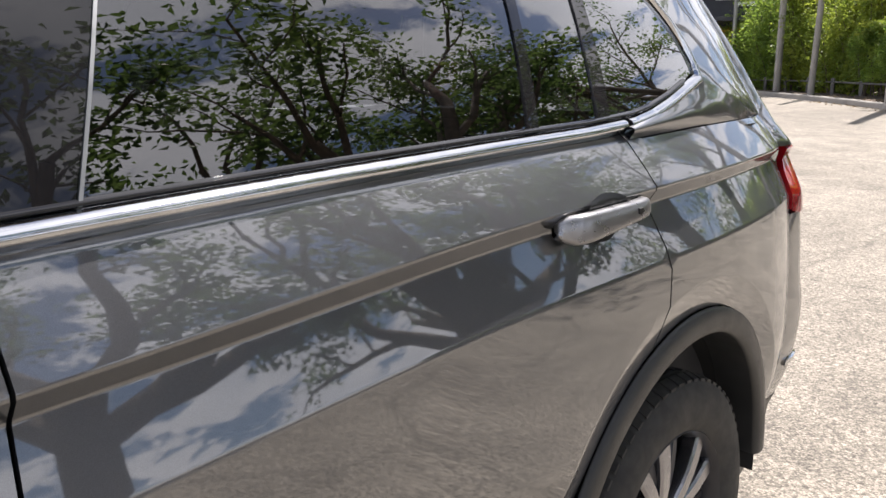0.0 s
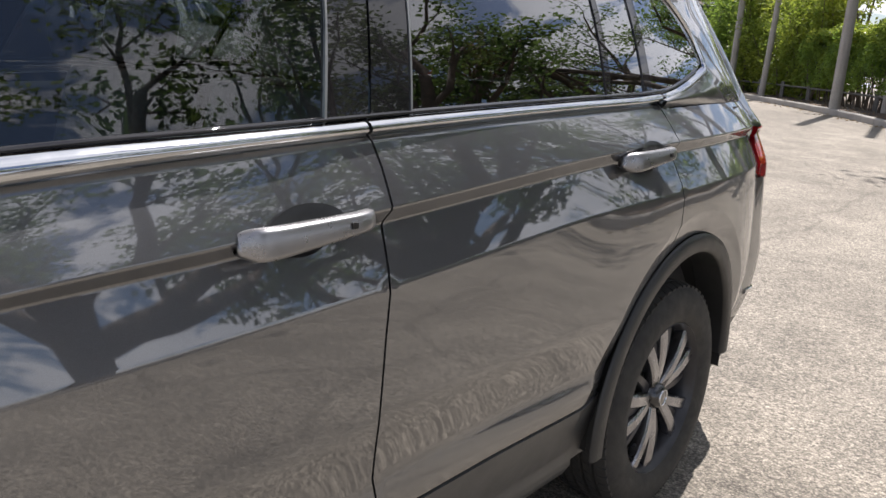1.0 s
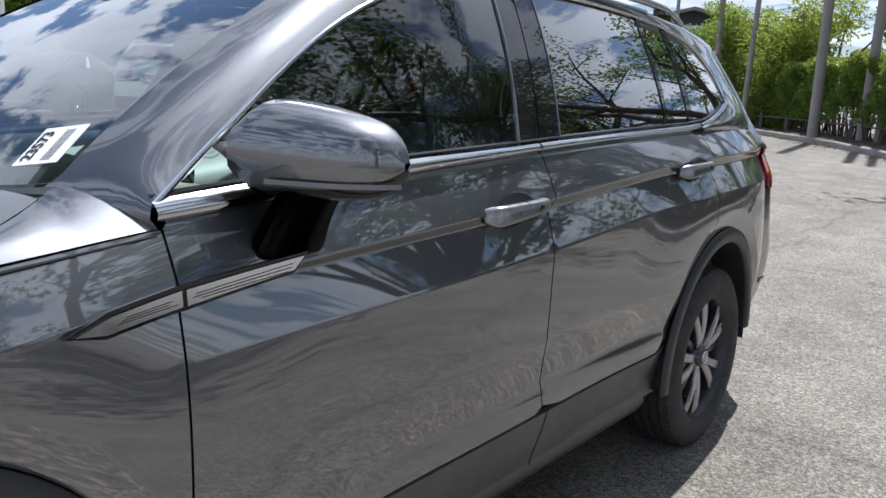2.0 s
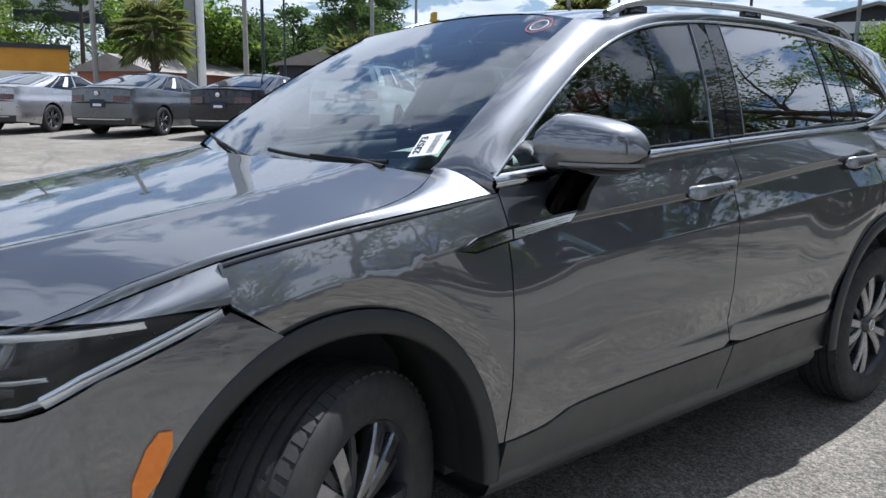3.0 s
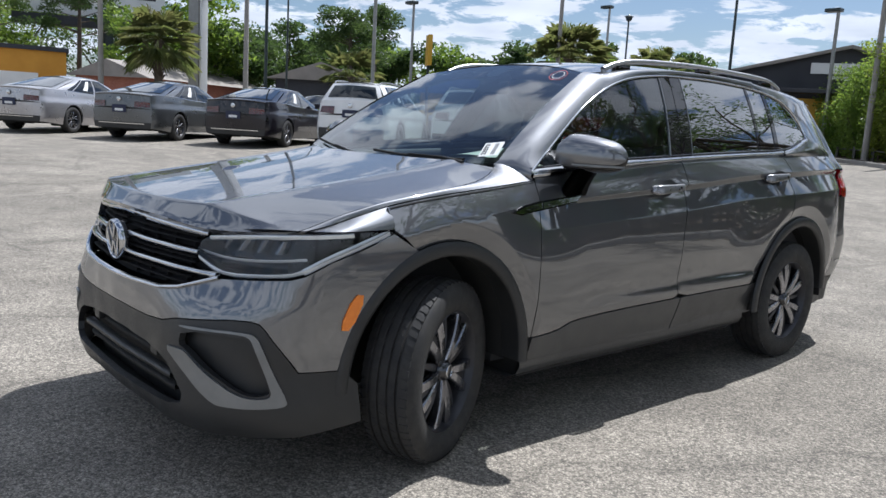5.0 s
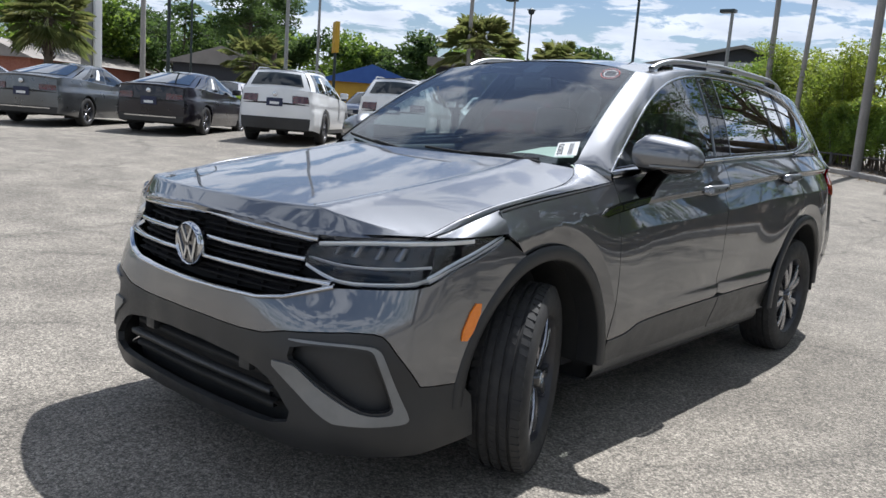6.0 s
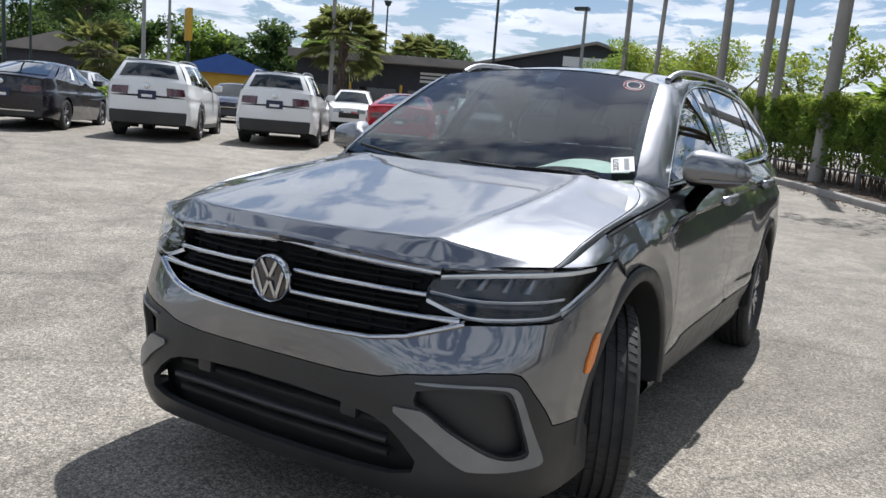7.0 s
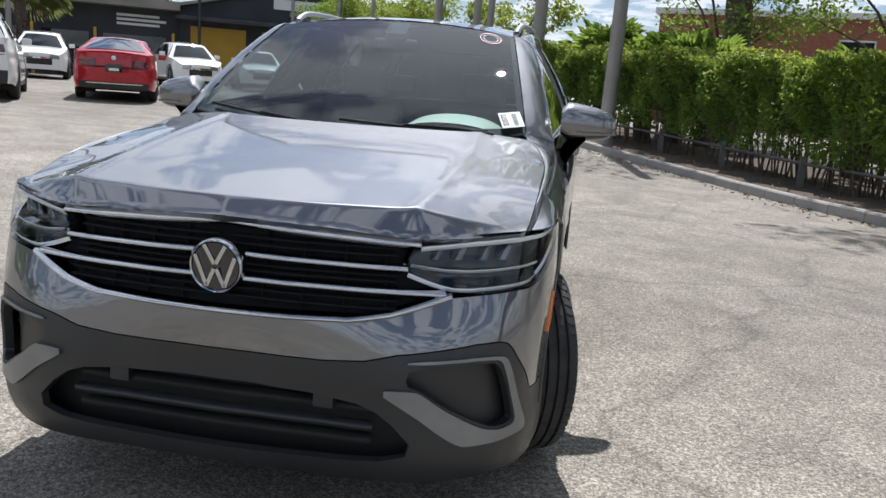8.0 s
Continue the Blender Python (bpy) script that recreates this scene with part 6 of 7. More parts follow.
for i in range(60):
    a, b = kp[i] + kd[i] * 0.006, kp[i + 1] - kd[i + 1] * 0.006
    rows = []
    for o, h in ((0.0, -0.05), (0.0, 0.125), (0.02, 0.15), (0.13, 0.15), (0.15, 0.13), (0.15, -0.05)):
        rows.append([(*(q + m * o), float(rise(*q)) + h + 0.004 * math.sin(i * 2.3)) for q, m in ((a, kn[i]), (b, kn[i + 1]))])
    ks = Shell().loft(rows, smooth=False)
    c = ks.c - 12
    ks.f += [[c + 0, c + 2, c + 4, c + 6, c + 8, c + 10], [c + 11, c + 9, c + 7, c + 5, c + 3, c + 1]]
    part("kerb_stone", ks, CONCRETE, kerb, smooth=False)
bed_rows = [[(*(q + m * o), float(rise(*q)) + 0.02 + (0.10 if 0 < k < 6 else 0) + 0.03 * math.sin(j * 1.7 + k)) for j, (q, m) in enumerate(zip(kp, kn))] for k, o in enumerate((0.15, 0.5, 1.0, 1.6, 2.4, 3.5, 6.0))]
solid("planting_bed", Shell().loft(bed_rows, (0, 0, 1)), SOIL, "dark mulch bed under the hedge", "soil", kind="structure")


def hedge_points(lo, hi, n, depth, z0, z1, seed, off=1.25, wave=0.12):
    """Points through the skin of a hedge along a stretch (lo to hi) of the kerb."""
    r = np.random.RandomState(seed)
    t = r.uniform(lo, hi, n)
    i = np.clip(t.astype(int), 0, 59)
    f = (t - i)[:, None]
    p = kp[i] * (1 - f) + kp[i + 1] * f
    m = kn[i]
    face = r.rand(n)
    across = np.where(face < 0.55, r.uniform(-0.12, 0.16, n) * depth, r.uniform(0, 1, n) * depth)
    zz = np.where(face < 0.55, z0 + (z1 - z0) * r.rand(n) ** 0.85, z1 - 0.22 * r.rand(n) ** 2 * 1.0)
    lump = wave * (np.sin(t * 2.1 + zz * 3.0) + np.sin(t * 5.3 + 1 - zz * 5.0))
    q = p + m * (off + across - lump)[:, None]
    top = zz + 0.10 * np.sin(t * 1.7) * (zz > z1 - 0.35) + 0.06 * np.sin(t * 6.1) * (zz > z1 - 0.35)
    return np.stack([q[:, 0], q[:, 1], rise(p[:, 0], p[:, 1]) + top], 1)


hedge = thing("hedge", "clipped green hedge, bright on top, bare stems at its foot", "hedge")
part("foliage", leaves(hedge_points(6, 41, 72000, 1.3, 0.55, 2.15, 3), 0.085, 0.35, 0.6, 3), LEAF, hedge)
top_pts = hedge_points(6, 41, 25000, 1.3, 1.8, 2.22, 5)
part("top_growth", leaves(top_pts[top_pts[:, 2] - rise(top_pts[:, 0], top_pts[:, 1]) > 1.8], 0.085, 0.0, 0.6, 4), LEAFYELLOW, hedge)
stems = Shell()
for i in range(340):
    t = rs.uniform(6, 41)
    k = int(t)
    p = kp[k] + (kp[k + 1] - kp[k]) * (t - k) + kn[k] * rs.uniform(1.25, 2.3)
    z = float(rise(*p))
    a, b = rs.uniform(-0.25, 0.25, 2)
    stems.tube([(p[0], p[1], z), (p[0] + a * 0.5, p[1] + b * 0.5, z + 0.6), (p[0] + a, p[1] + b, z + 1.3)], [0.022, 0.015, 0.008], 5)
part("undergrowth", stems, BARK, hedge)
# plain sheet inside the leaves, its dark colour standing in for the hedge's inner shade
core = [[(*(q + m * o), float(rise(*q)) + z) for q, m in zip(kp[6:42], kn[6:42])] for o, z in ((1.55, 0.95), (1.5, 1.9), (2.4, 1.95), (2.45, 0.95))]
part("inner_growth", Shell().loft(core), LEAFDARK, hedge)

# looser, taller growth further along
thicket = thing("thicket", "tall unclipped yellow-green shrubs above a low fence", "shrub")
pts, sticks = [], Shell()
for i in range(42):
    t = 41 + i * 0.42 + rs.uniform(-0.3, 0.3)
    k = min(int(t), 58)
    p = kp[k] + (kp[k + 1] - kp[k]) * (t - k) + kn[k] * rs.uniform(1.2, 2.6)
    z, high = float(rise(*p)), rs.uniform(2.0, 4.2)
    for _ in range(3):
        e = np.array([p[0] + rs.uniform(-0.8, 0.8), p[1] + rs.uniform(-0.8, 0.8), z + high])
        sticks.tube([(p[0], p[1], z), ((p[0] + e[0]) / 2, (p[1] + e[1]) / 2 + 0.1, z + high * 0.55), e], [0.03, 0.02, 0.008], 5)
        for w in np.linspace(0.2, 1, 5):
            c = np.array([p[0], p[1], z]) * (1 - w) + e * w
            pts.append(blob(c, 0.55, 130, 900 + i * 15 + int(w * 10), 0.1))
pts = np.concatenate(pts)
half = len(pts) // 2
part("undergrowth", sticks, BARK, thicket)
part("foliage", leaves(pts[:half], 0.12, 0.2, 0.6, 8), LEAFYELLOW, thicket)
part("dark_foliage", leaves(pts[half:], 0.12, 0.2, 0.6, 9), LEAF, thicket)

FENCEGREY = material("weathered_fence_steel", (0.13, 0.125, 0.115), 0.6, 0.2, second=(0.09, 0.085, 0.08), scale=5)
fence = thing("fence", "low rail fence of grey posts and rails in the bed", "fence")
fo = lambda i: kp[i] + kn[i] * 1.2
for i in range(4, 58, 3):
    p = fo(i)
    z = float(rise(*kp[i]))
    part("post", Shell().box((p[0] - 0.05, p[1] - 0.05, z - 0.05), (p[0] + 0.05, p[1] + 0.05, z + 0.62), 0.008), FENCEGREY, fence)
    if i < 55:
        q = fo(i + 3)
        z2 = float(rise(*kp[i + 3]))
        part("rail", Shell().tube([(p[0], p[1], z + 0.50), (q[0], q[1], z2 + 0.50)], 0.028, 8), FENCEGREY, fence)
lp = []
for i in range(900):
    t = rs.uniform(4, 40)
    k = int(t)
    p = kp[k] + (kp[k + 1] - kp[k]) * (t - k) - kn[k] * abs(rs.normal(0, 0.25)) * (1 if rs.rand() < 0.5 else -3)
    lp.append((p[0], p[1], float(rise(*p)) + (0.012 if (p - kp[k]) @ kn[k] < 0.1 else 0.15)))
solid("leaf_litter", leaves(lp, 0.06, 0.0, 0.5, 12), material("dry_leaf", (0.20, 0.13, 0.06), 0.8, second=(0.30, 0.22, 0.12), scale=3), "dry fallen leaves along the kerb", "leaves", kind="stuff")

# poles along the bed
post(1.50, 13.65, 7.5, 0.165, CONCRETE, "square concrete lamp pole at the kerb", "concrete_pole", lean=(0.1, 0.05), square=True)
post(-3.72, 20.85, 8.5, 0.14, CONCRETE, "square concrete pole at the kerb", "concrete_pole", square=True)
post(-9.3, 28.5, 8.0, 0.13, CONCRETE, "square concrete pole at the kerb", "concrete_pole", square=True)
for x, y, h, r_ in ((-2.65, 21.3, 10.5, 0.13), (-2.2, 21.1, 10.5, 0.12), (-0.50, 18.4, 10.5, 0.19), (-7.3, 26.0, 8.5, 0.10)):
    post(x, y, h, r_, CONCRETE, "tall grey utility pole behind the hedge", "utility_pole", lean=(0.25, 0))
for i, (x, y, h) in enumerate(((2.5, 16.7, 1.5), (3.2, 16.4, 1.8), (3.9, 16.0, 1.6), (6.3, 12.4, 1.5), (7.9, 11.4, 1.3), (1.5, 18.0, 1.9))):
    palm(x, y, h, 40 + i, 1.5, 30, LEAF, "young fan palm above the hedge", skirt=-0.3)


# ---------------------------------------------------------------- parked cars (rear axle at y = 0, facing +y)
SEDAN = dict(rear=-1.03, nose=3.55, axle=2.69, wheel=0.325, arch=0.375, sill=0.20, half=0.895, high=1.44,
             belt=[(-1.05, 0.99), (-0.95, 1.045), (-0.3, 1.04), (0.6, 0.985), (1.9, 0.945), (2.6, 0.90), (3.2, 0.80), (3.56, 0.66)],
             roof=(0.55, 1.58), base=(-0.62, 2.38), plan=[(-1.06, 0.70), (-0.95, 0.80), (-0.6, 0.875), (0.3, 0.895), (2.2, 0.895), (3.0, 0.86), (3.4, 0.74), (3.56, 0.60)])
WAGON = dict(rear=-1.0, nose=3.62, axle=2.79, wheel=0.355, arch=0.415, sill=0.25, half=0.915, high=1.65,
             belt=[(-1.02, 1.16), (0.0, 1.14), (1.2, 1.09), (2.3, 1.06), (2.7, 1.03), (3.3, 0.95), (3.63, 0.80)],
             roof=(-0.72, 1.65), base=(-0.94, 2.35), plan=[(-1.03, 0.74), (-0.9, 0.84), (-0.5, 0.90), (0.3, 0.915), (2.2, 0.915), (3.1, 0.88), (3.45, 0.76), (3.63, 0.62)])
LAMPRED = material("dark_red_lamp", (0.085, 0.004, 0.008), 0.12, coat=1.0, second=(0.05, 0.003, 0.006), scale=20)
DEALERBLUE = material("navy_dealer_plate", (0.008, 0.013, 0.045), 0.4, second=(0.010, 0.016, 0.055), scale=30)


def parked_car(kind, paint, label, x, y, turn, black_low=True, stickers=True, plate=DEALERBLUE, face="", rails=False):
    k = kind
    car = thing("parked_car", label, "car", "cars parked in the lot", on_ground(x, y, turn))
    belt, plan = curve(*k["belt"]), curve(*k["plan"])
    body_w = lambda yy, zz: plan(yy) * (1 - 0.06 * np.clip((0.45 - zz) / 0.25, 0, 1) ** 1.5 - 0.085 * np.clip((zz - 0.62) / 0.5, 0, 1) ** 1.7 - 0.02 * np.exp(-((zz - 0.80) / 0.03) ** 2))
    wall = lambda yy, zz: np.stack([body_w(yy, zz), np.asarray(yy, float), np.asarray(zz, float)], -1)
    W, A, sill = k["wheel"], k["arch"], k["sill"]
    y0, y1 = k["rear"], k["nose"]
    arcs = []
    for c in (k["axle"], 0.0):
        a = math.degrees(math.asin((sill - W) / A))
        arcs.append([(c + A * math.cos(w), W + A * math.sin(w)) for w in np.linspace(radians(a), radians(180 - a), 18)])
    outline = [(y1, float(belt(y1))), (y1, sill + 0.05)] + [(k["axle"] + A + 0.03, sill)] + arcs[0] + arcs[1] + [(y0, sill + 0.07), (y0, float(belt(y0)))] + [(q, float(belt(q))) for q in np.linspace(y0 + 0.05, y1 - 0.05, 26)]
    sh = Shell().patch(wall, outline, 0.10, (1, 0, 0), rim=0.03)
    for nm, mr in (("body_side", False), ("body_side", True)):
        part(nm, sh.mesh(nm, mr), paint, car)
    for nm, a, b, n in (("boot_deck", y0, k["base"][0] + 0.25, 8), ("bonnet", k["base"][1] - 0.25, y1, 14)):
        rows = [[(s * float(body_w(q, belt(q))), q, float(belt(q)) + 0.035 * (1 - s * s)) for s in np.linspace(-1, 1, 11)] for q in np.linspace(a, b, n)]
        part(nm, Shell().loft(rows, (0, 0, 1)), paint, car)

    def end_face(q, way, bulge, z0, z1, proud=0.0, s0=-1.0, s1=1.0, nz=9, ns=15):
        return [[(s * float(body_w(q, zz)), q + way * (bulge * (1 - s * s) * (0.6 + 0.4 * math.sin((zz - 0.2) * 3)) + proud), zz + (0.035 * (1 - s * s) if zz > z1 - 1e-6 and z1 > 0.6 else 0)) for s in np.linspace(s0, s1, ns)] for zz in np.linspace(z0, z1, nz)]

    zr, zf = float(belt(y0)), float(belt(y1))
    part("rear_panel", Shell().loft(end_face(y0, -1, 0.14, sill + 0.07, zr), (0, -1, 0)), paint, car)
    part("front_panel", Shell().loft(end_face(y1, 1, 0.16, sill + 0.05, zf), (0, 1, 0)), paint, car)
    if black_low:
        part("lower_bumper", Shell().loft(end_face(y0, -1, 0.14, sill + 0.06, 0.56, 0.012, nz=4), (0, -1, 0)), PLASTIC, car)
    lo_h, hi_h = (zr - 0.26, zr - 0.13) if kind is SEDAN else (zr - 0.28, zr - 0.12)
    for s0, s1 in ((-0.985, -0.52), (0.52, 0.985)):
        part("tail_lamp", Shell().loft([[(a_, b_, c_ - 0.25 * (hi_h - lo_h) * (1 - abs(a_) / 0.85)) for a_, b_, c_ in row_] for row_ in end_face(y0, -1, 0.14, lo_h + 0.02, hi_h, 0.015, s0, s1, 4, 6)], (0, -1, 0)), LAMPRED, car)
        part("headlamp", Shell().loft(end_face(y1, 1, 0.16, zf - 0.14, zf - 0.03, 0.014, s0 * 0.99, s1 * 0.99, 4, 6), (0, 1, 0)), LENSGREY, car)
    part("number_plate", Shell().loft(end_face(y0, -1, 0.14, zr - 0.36 if kind is WAGON else 0.62, zr - 0.22 if kind is WAGON else 0.76, 0.02, -0.24, 0.24, 3, 4), (0, -1, 0)), plate, car)
    part("plate_bar", Shell().loft(end_face(y0, -1, 0.14, (zr - 0.32) if kind is WAGON else 0.65, (zr - 0.30) if kind is WAGON else 0.67, 0.024, -0.14, 0.14, 2, 3), (0, -1, 0)), PAPER, car)
    part("badge", Shell().lathe([(0.0, 0.055), (-0.012, 0.05), (-0.014, 0.0005)], 16, "z").mesh("badge"), CHROME, car).matrix_local = Matrix.Translation((0, y0 - 0.15, zr - (0.10 if kind is WAGON else 0.08))) @ Matrix.Rotation(radians(-90), 4, "X")
    part("grille", Shell().loft(end_face(y1, 1, 0.16, 0.46, zf - 0.12, 0.012, -0.62, 0.62, 3, 8), (0, 1, 0)), GLOSSBLACK, car)
    part("grille_bar", Shell().loft(end_face(y1, 1, 0.16, zf - 0.15, zf - 0.125, 0.02, -0.62, 0.62, 2, 8), (0, 1, 0)), CHROME, car)
    if kind is SEDAN:
        lip = [[(s * 0.70, y0 - 0.13 * (1 - s * s) + dy, zr + 0.035 * (1 - s * s) + dz) for s in np.linspace(-1, 1, 13)] for dy, dz in ((0.10, 0.004), (-0.015, 0.028), (-0.028, 0.018), (0.0, -0.01))]
        part("boot_lip", Shell().loft(lip, (0, -0.4, 1)), paint, car)
    part("bumper_seam", Shell().loft(end_face(y0, -1, 0.14, lo_h - 0.035, lo_h - 0.028, 0.004, -0.98, 0.98, 2, 15), (0, -1, 0)), DARK, car)
    if not black_low:
        part("bumper_trim", Shell().loft(end_face(y0, -1, 0.14, 0.36, 0.385, 0.022, -0.8, 0.8, 2, 9), (0, -1, 0)), CHROME, car)
        part("lower_bumper", Shell().loft(end_face(y0, -1, 0.14, sill + 0.06, 0.40, 0.012, nz=3), (0, -1, 0)), PLASTIC, car)

    # cabin
    (ra, rb), (ba, bb), H = k["roof"], k["base"], k["high"]
    zb = lambda q: float(belt(q))
    wb = lambda q: float(body_w(q, belt(q))) - 0.01
    wr = 0.60
    foot = [(wb(q), q, zb(q) - 0.01) for q in np.linspace(ba, bb, 13)]
    brow = [(wr * (1 - 0.10 * abs(2 * t - 1) ** 3), ra + (rb - ra) * t, H - 0.055 - 0.05 * (2 * t - 1) ** 2 + (0.0 if kind is SEDAN else 0.012)) for t in np.linspace(0, 1, 13)]
    side_rows = []
    for t in np.linspace(0, 1, 5):
        side_rows.append([np.array(a) * (1 - t) + np.array(b) * t + np.array((0.03 * math.sin(t * math.pi), 0, 0)) for a, b in zip(foot, brow)])
    sd = Shell().loft(side_rows, (1, 0, 0.3))
    for mr in (False, True):
        part("cabin_side", sd.mesh("cabin_side", mr), paint, car)
    SR = np.array(side_rows)

    def on_side(u, v, d=0.006):
        a = np.stack([np.interp(u, np.linspace(0, 1, 13), SR[j, :, i]) for j in range(5) for i in range(3)], -1).reshape(*np.shape(u), 5, 3)
        t = np.clip(np.asarray(v) * 4, 0, 3.9999)
        j = t.astype(int)
        fr = (t - j)[..., None]
        lo_ = np.take_along_axis(a, j[..., None, None].repeat(3, -1), -2)[..., 0, :]
        hi_ = np.take_along_axis(a, (j + 1)[..., None, None].repeat(3, -1), -2)[..., 0, :]
        return lo_ * (1 - fr) + hi_ * fr + np.array((d, 0, d * 0.4))

    cuts = ((0.05, 0.16), (0.175, 0.47), (0.50, 0.93)) if kind is WAGON else ((0.10, 0.20), (0.215, 0.50), (0.53, 0.93))
    for u0, u1 in cuts:
        poly = [(u0 + (0.03 if u0 < 0.12 else 0.0), 0.06), (u1, 0.06), (u1 - (0.10 if u1 > 0.9 else 0.0), 0.90), (u0 + (0.05 if u0 < 0.12 else 0), 0.90)]
        pn = Shell().patch(lambda u, v: on_side(u, v), poly, 0.06, (1, 0, 0), rim=0.003)
        for mr in (False, True):
            part("side_window", pn.mesh("side_window", mr), CARGLASS, car)
    trim = Shell().loft([[on_side(np.array(u), np.array(v), 0.010) for u in np.linspace(0.06, 0.95, 20)] for v in (0.0, 0.04)], (1, 0, 0))
    for mr in (False, True):
        part("window_trim", trim.mesh("window_trim", mr), CHROME, car)
    if stickers:
        st = Shell().patch(lambda u, v: on_side(u, v, 0.012), [(0.33, 0.2), (0.40, 0.2), (0.40, 0.8), (0.33, 0.8)], 0.05, (1, 0, 0), rim=0.002)
        part("window_sheet", st.mesh("window_sheet"), PAPER, car, "white price sheet in the window")
    for nm, f0, r0, way in (("rear_screen", foot[0], brow[0], -1), ("windscreen", foot[-1], brow[-1], 1)):
        rows = []
        for t in np.linspace(0, 1, 7):
            a = np.array(f0) * (1 - t) + np.array(r0) * t
            rows.append([(a[0] * s, a[1] + way * (0.10 * (1 - s * s)) + way * 0.02 * math.sin(t * math.pi), a[2] + 0.03 * (1 - s * s)) for s in np.linspace(-1, 1, 13)])
        part(nm + "_surround", Shell().loft(rows, (0, way, 0.5)), paint, car)
        R = np.array(rows)
        inner_ = [[R[i, j] + np.array((0, way * 0.012, 0.010)) for j in range(1, 12)] for i in range(0 if way > 0 else 1, 6 if kind is WAGON else 7)]
        part(nm, Shell().loft(inner_, (0, way, 0.5)), CARGLASS, car)
    rows = []
    for i in range(13):
        b = brow[i]
        rows.append([(b[0] * s, b[1] + (0.10 * (1 - s * s)) * (-1 if i == 0 else 1 if i == 12 else 0), b[2] + 0.055 * (1 - s**2)) for s in np.linspace(-1, 1, 13)])
    part("roof", Shell().loft(rows, (0, 0, 1)), paint, car)
    if rails:
        for s in (-1, 1):
            part("roof_rail", Shell().tube([(s * (b[0] - 0.03), b[1], b[2] + (0.05 if 0 < i < 12 else 0.0)) for i, b in enumerate(brow)], 0.018, 6), SATIN, car)
    for s in (-1, 1):
        part("door_mirror", Shell().box((s * 0.98 - 0.10, bb - 0.58, zb(1.9) + 0.03), (s * 0.98 + 0.10, bb - 0.44, zb(1.9) + 0.17), 0.04), paint, car)
    part("underside", Shell().box((-0.62, y0 + 0.1, sill + 0.02), (0.62, y1 - 0.1, 0.55)), DARK, car, smooth=False)
    for c in (0.0, k["axle"]):
        for s in (-1, 1):
            w = new("wheel")
            w.parent, w.empty_display_size = car, 0.1
            w.matrix_local = Matrix.Translation((s * (k["half"] - 0.115), c, W)) @ Matrix.Rotation(0 if s > 0 else math.pi, 4, "Z") @ Matrix.Rotation(radians(20 + 31 * c), 4, "X") @ Matrix.Scale(W / HUB, 4)
            for pn, me, m in wheel_meshes[:1] + wheel_meshes[2:6] + spoke_meshes:
                part(pn, me, m, w)
        for s in (-1, 1):
            rows = [[(s * xx, c + (A + 0.004) * math.cos(w), W + (A + 0.004) * math.sin(w)) for w in np.linspace(radians(-25), radians(205), 22)] for xx in (0.84, 0.5)]
            hs_ = Shell().loft(rows, (0, 0, -1))
            part("wheel_housing", hs_, DARK, car)
            if kind is WAGON:
                rows = [[(s * (float(body_w(c + rr * math.cos(w), max(sill, W + rr * math.sin(w)))) + 0.008), c + rr * math.cos(w), W + rr * math.sin(w)) for w in np.linspace(radians(-15), radians(195), 26)] for rr in (A, A + 0.055)]
                part("arch_trim", Shell().loft(rows, (s, 0, 0)), PLASTIC, car)
    if kind is WAGON:
        rows = [[(float(body_w(q, 0.3)) + 0.008, q, zz) for q in np.linspace(A + 0.02, k["axle"] - A - 0.02, 10)] for zz in (sill, 0.42)]
        cl = Shell().loft(rows, (1, 0, 0))
        for mr in (False, True):
            part("sill_trim", cl.mesh("sill_trim", mr), PLASTIC, car)
    return car


CARGLASS = glass("parked_car_glass", (0.10, 0.12, 0.13), mix=0.8)
LENSGREY = material("lamp_silver", (0.45, 0.46, 0.48), 0.15, 0.5, coat=1.0, second=(0.30, 0.31, 0.33), scale=18)
P_SILVER = car_paint("silver_lacquer", (0.42, 0.41, 0.42), (0.38, 0.37, 0.38), 0.7, 0.3, 0.3)
P_GREY = car_paint("mid_grey_lacquer", (0.12, 0.125, 0.13), (0.10, 0.105, 0.11), 0.7, 0.3, 0.3)
P_BLACK = car_paint("deep_black_lacquer", (0.012, 0.010, 0.016), (0.010, 0.009, 0.012), 0.2, 0.3, 0.2)
P_WHITE = car_paint("white_lacquer", (0.80, 0.80, 0.79), (0.76, 0.76, 0.75), 0.0, 0.4, 0.0)
P_RED = car_paint("bright_red_lacquer", (0.42, 0.012, 0.022), (0.36, 0.010, 0.02), 0.15, 0.3, 0.1)
P_NAVY = car_paint("navy_lacquer", (0.02, 0.025, 0.045), (0.016, 0.02, 0.035), 0.4, 0.3, 0.2)
HEAD = 38.5
parked_car(SEDAN, P_SILVER, "silver saloon car with a white window sheet, parked tail out", -18.9, 2.30, HEAD, False)
parked_car(SEDAN, P_GREY, "grey saloon car with a white window sheet, parked tail out", -16.55, 4.05, HEAD, False)
parked_car(SEDAN, P_BLACK, "black saloon car with a white window sheet, parked tail out", -14.72, 5.97, HEAD, False)
parked_car(WAGON, P_WHITE, "white suv with black lower trim, parked tail out", -12.61, 7.72, HEAD, rails=True)
parked_car(WAGON, P_WHITE, "white suv parked tail out beside the red car", -10.99, 9.82, HEAD - 4, rails=True)
parked_car(SEDAN, P_RED, "bright red saloon car with a black plate, parked tail out", -9.75, 13.0, HEAD - 10, False, False, BADGEBLACK)
parked_car(WAGON, P_WHITE, "white suv parked nose out before the dark building", -14.6, 25.2, HEAD + 180, stickers=False)
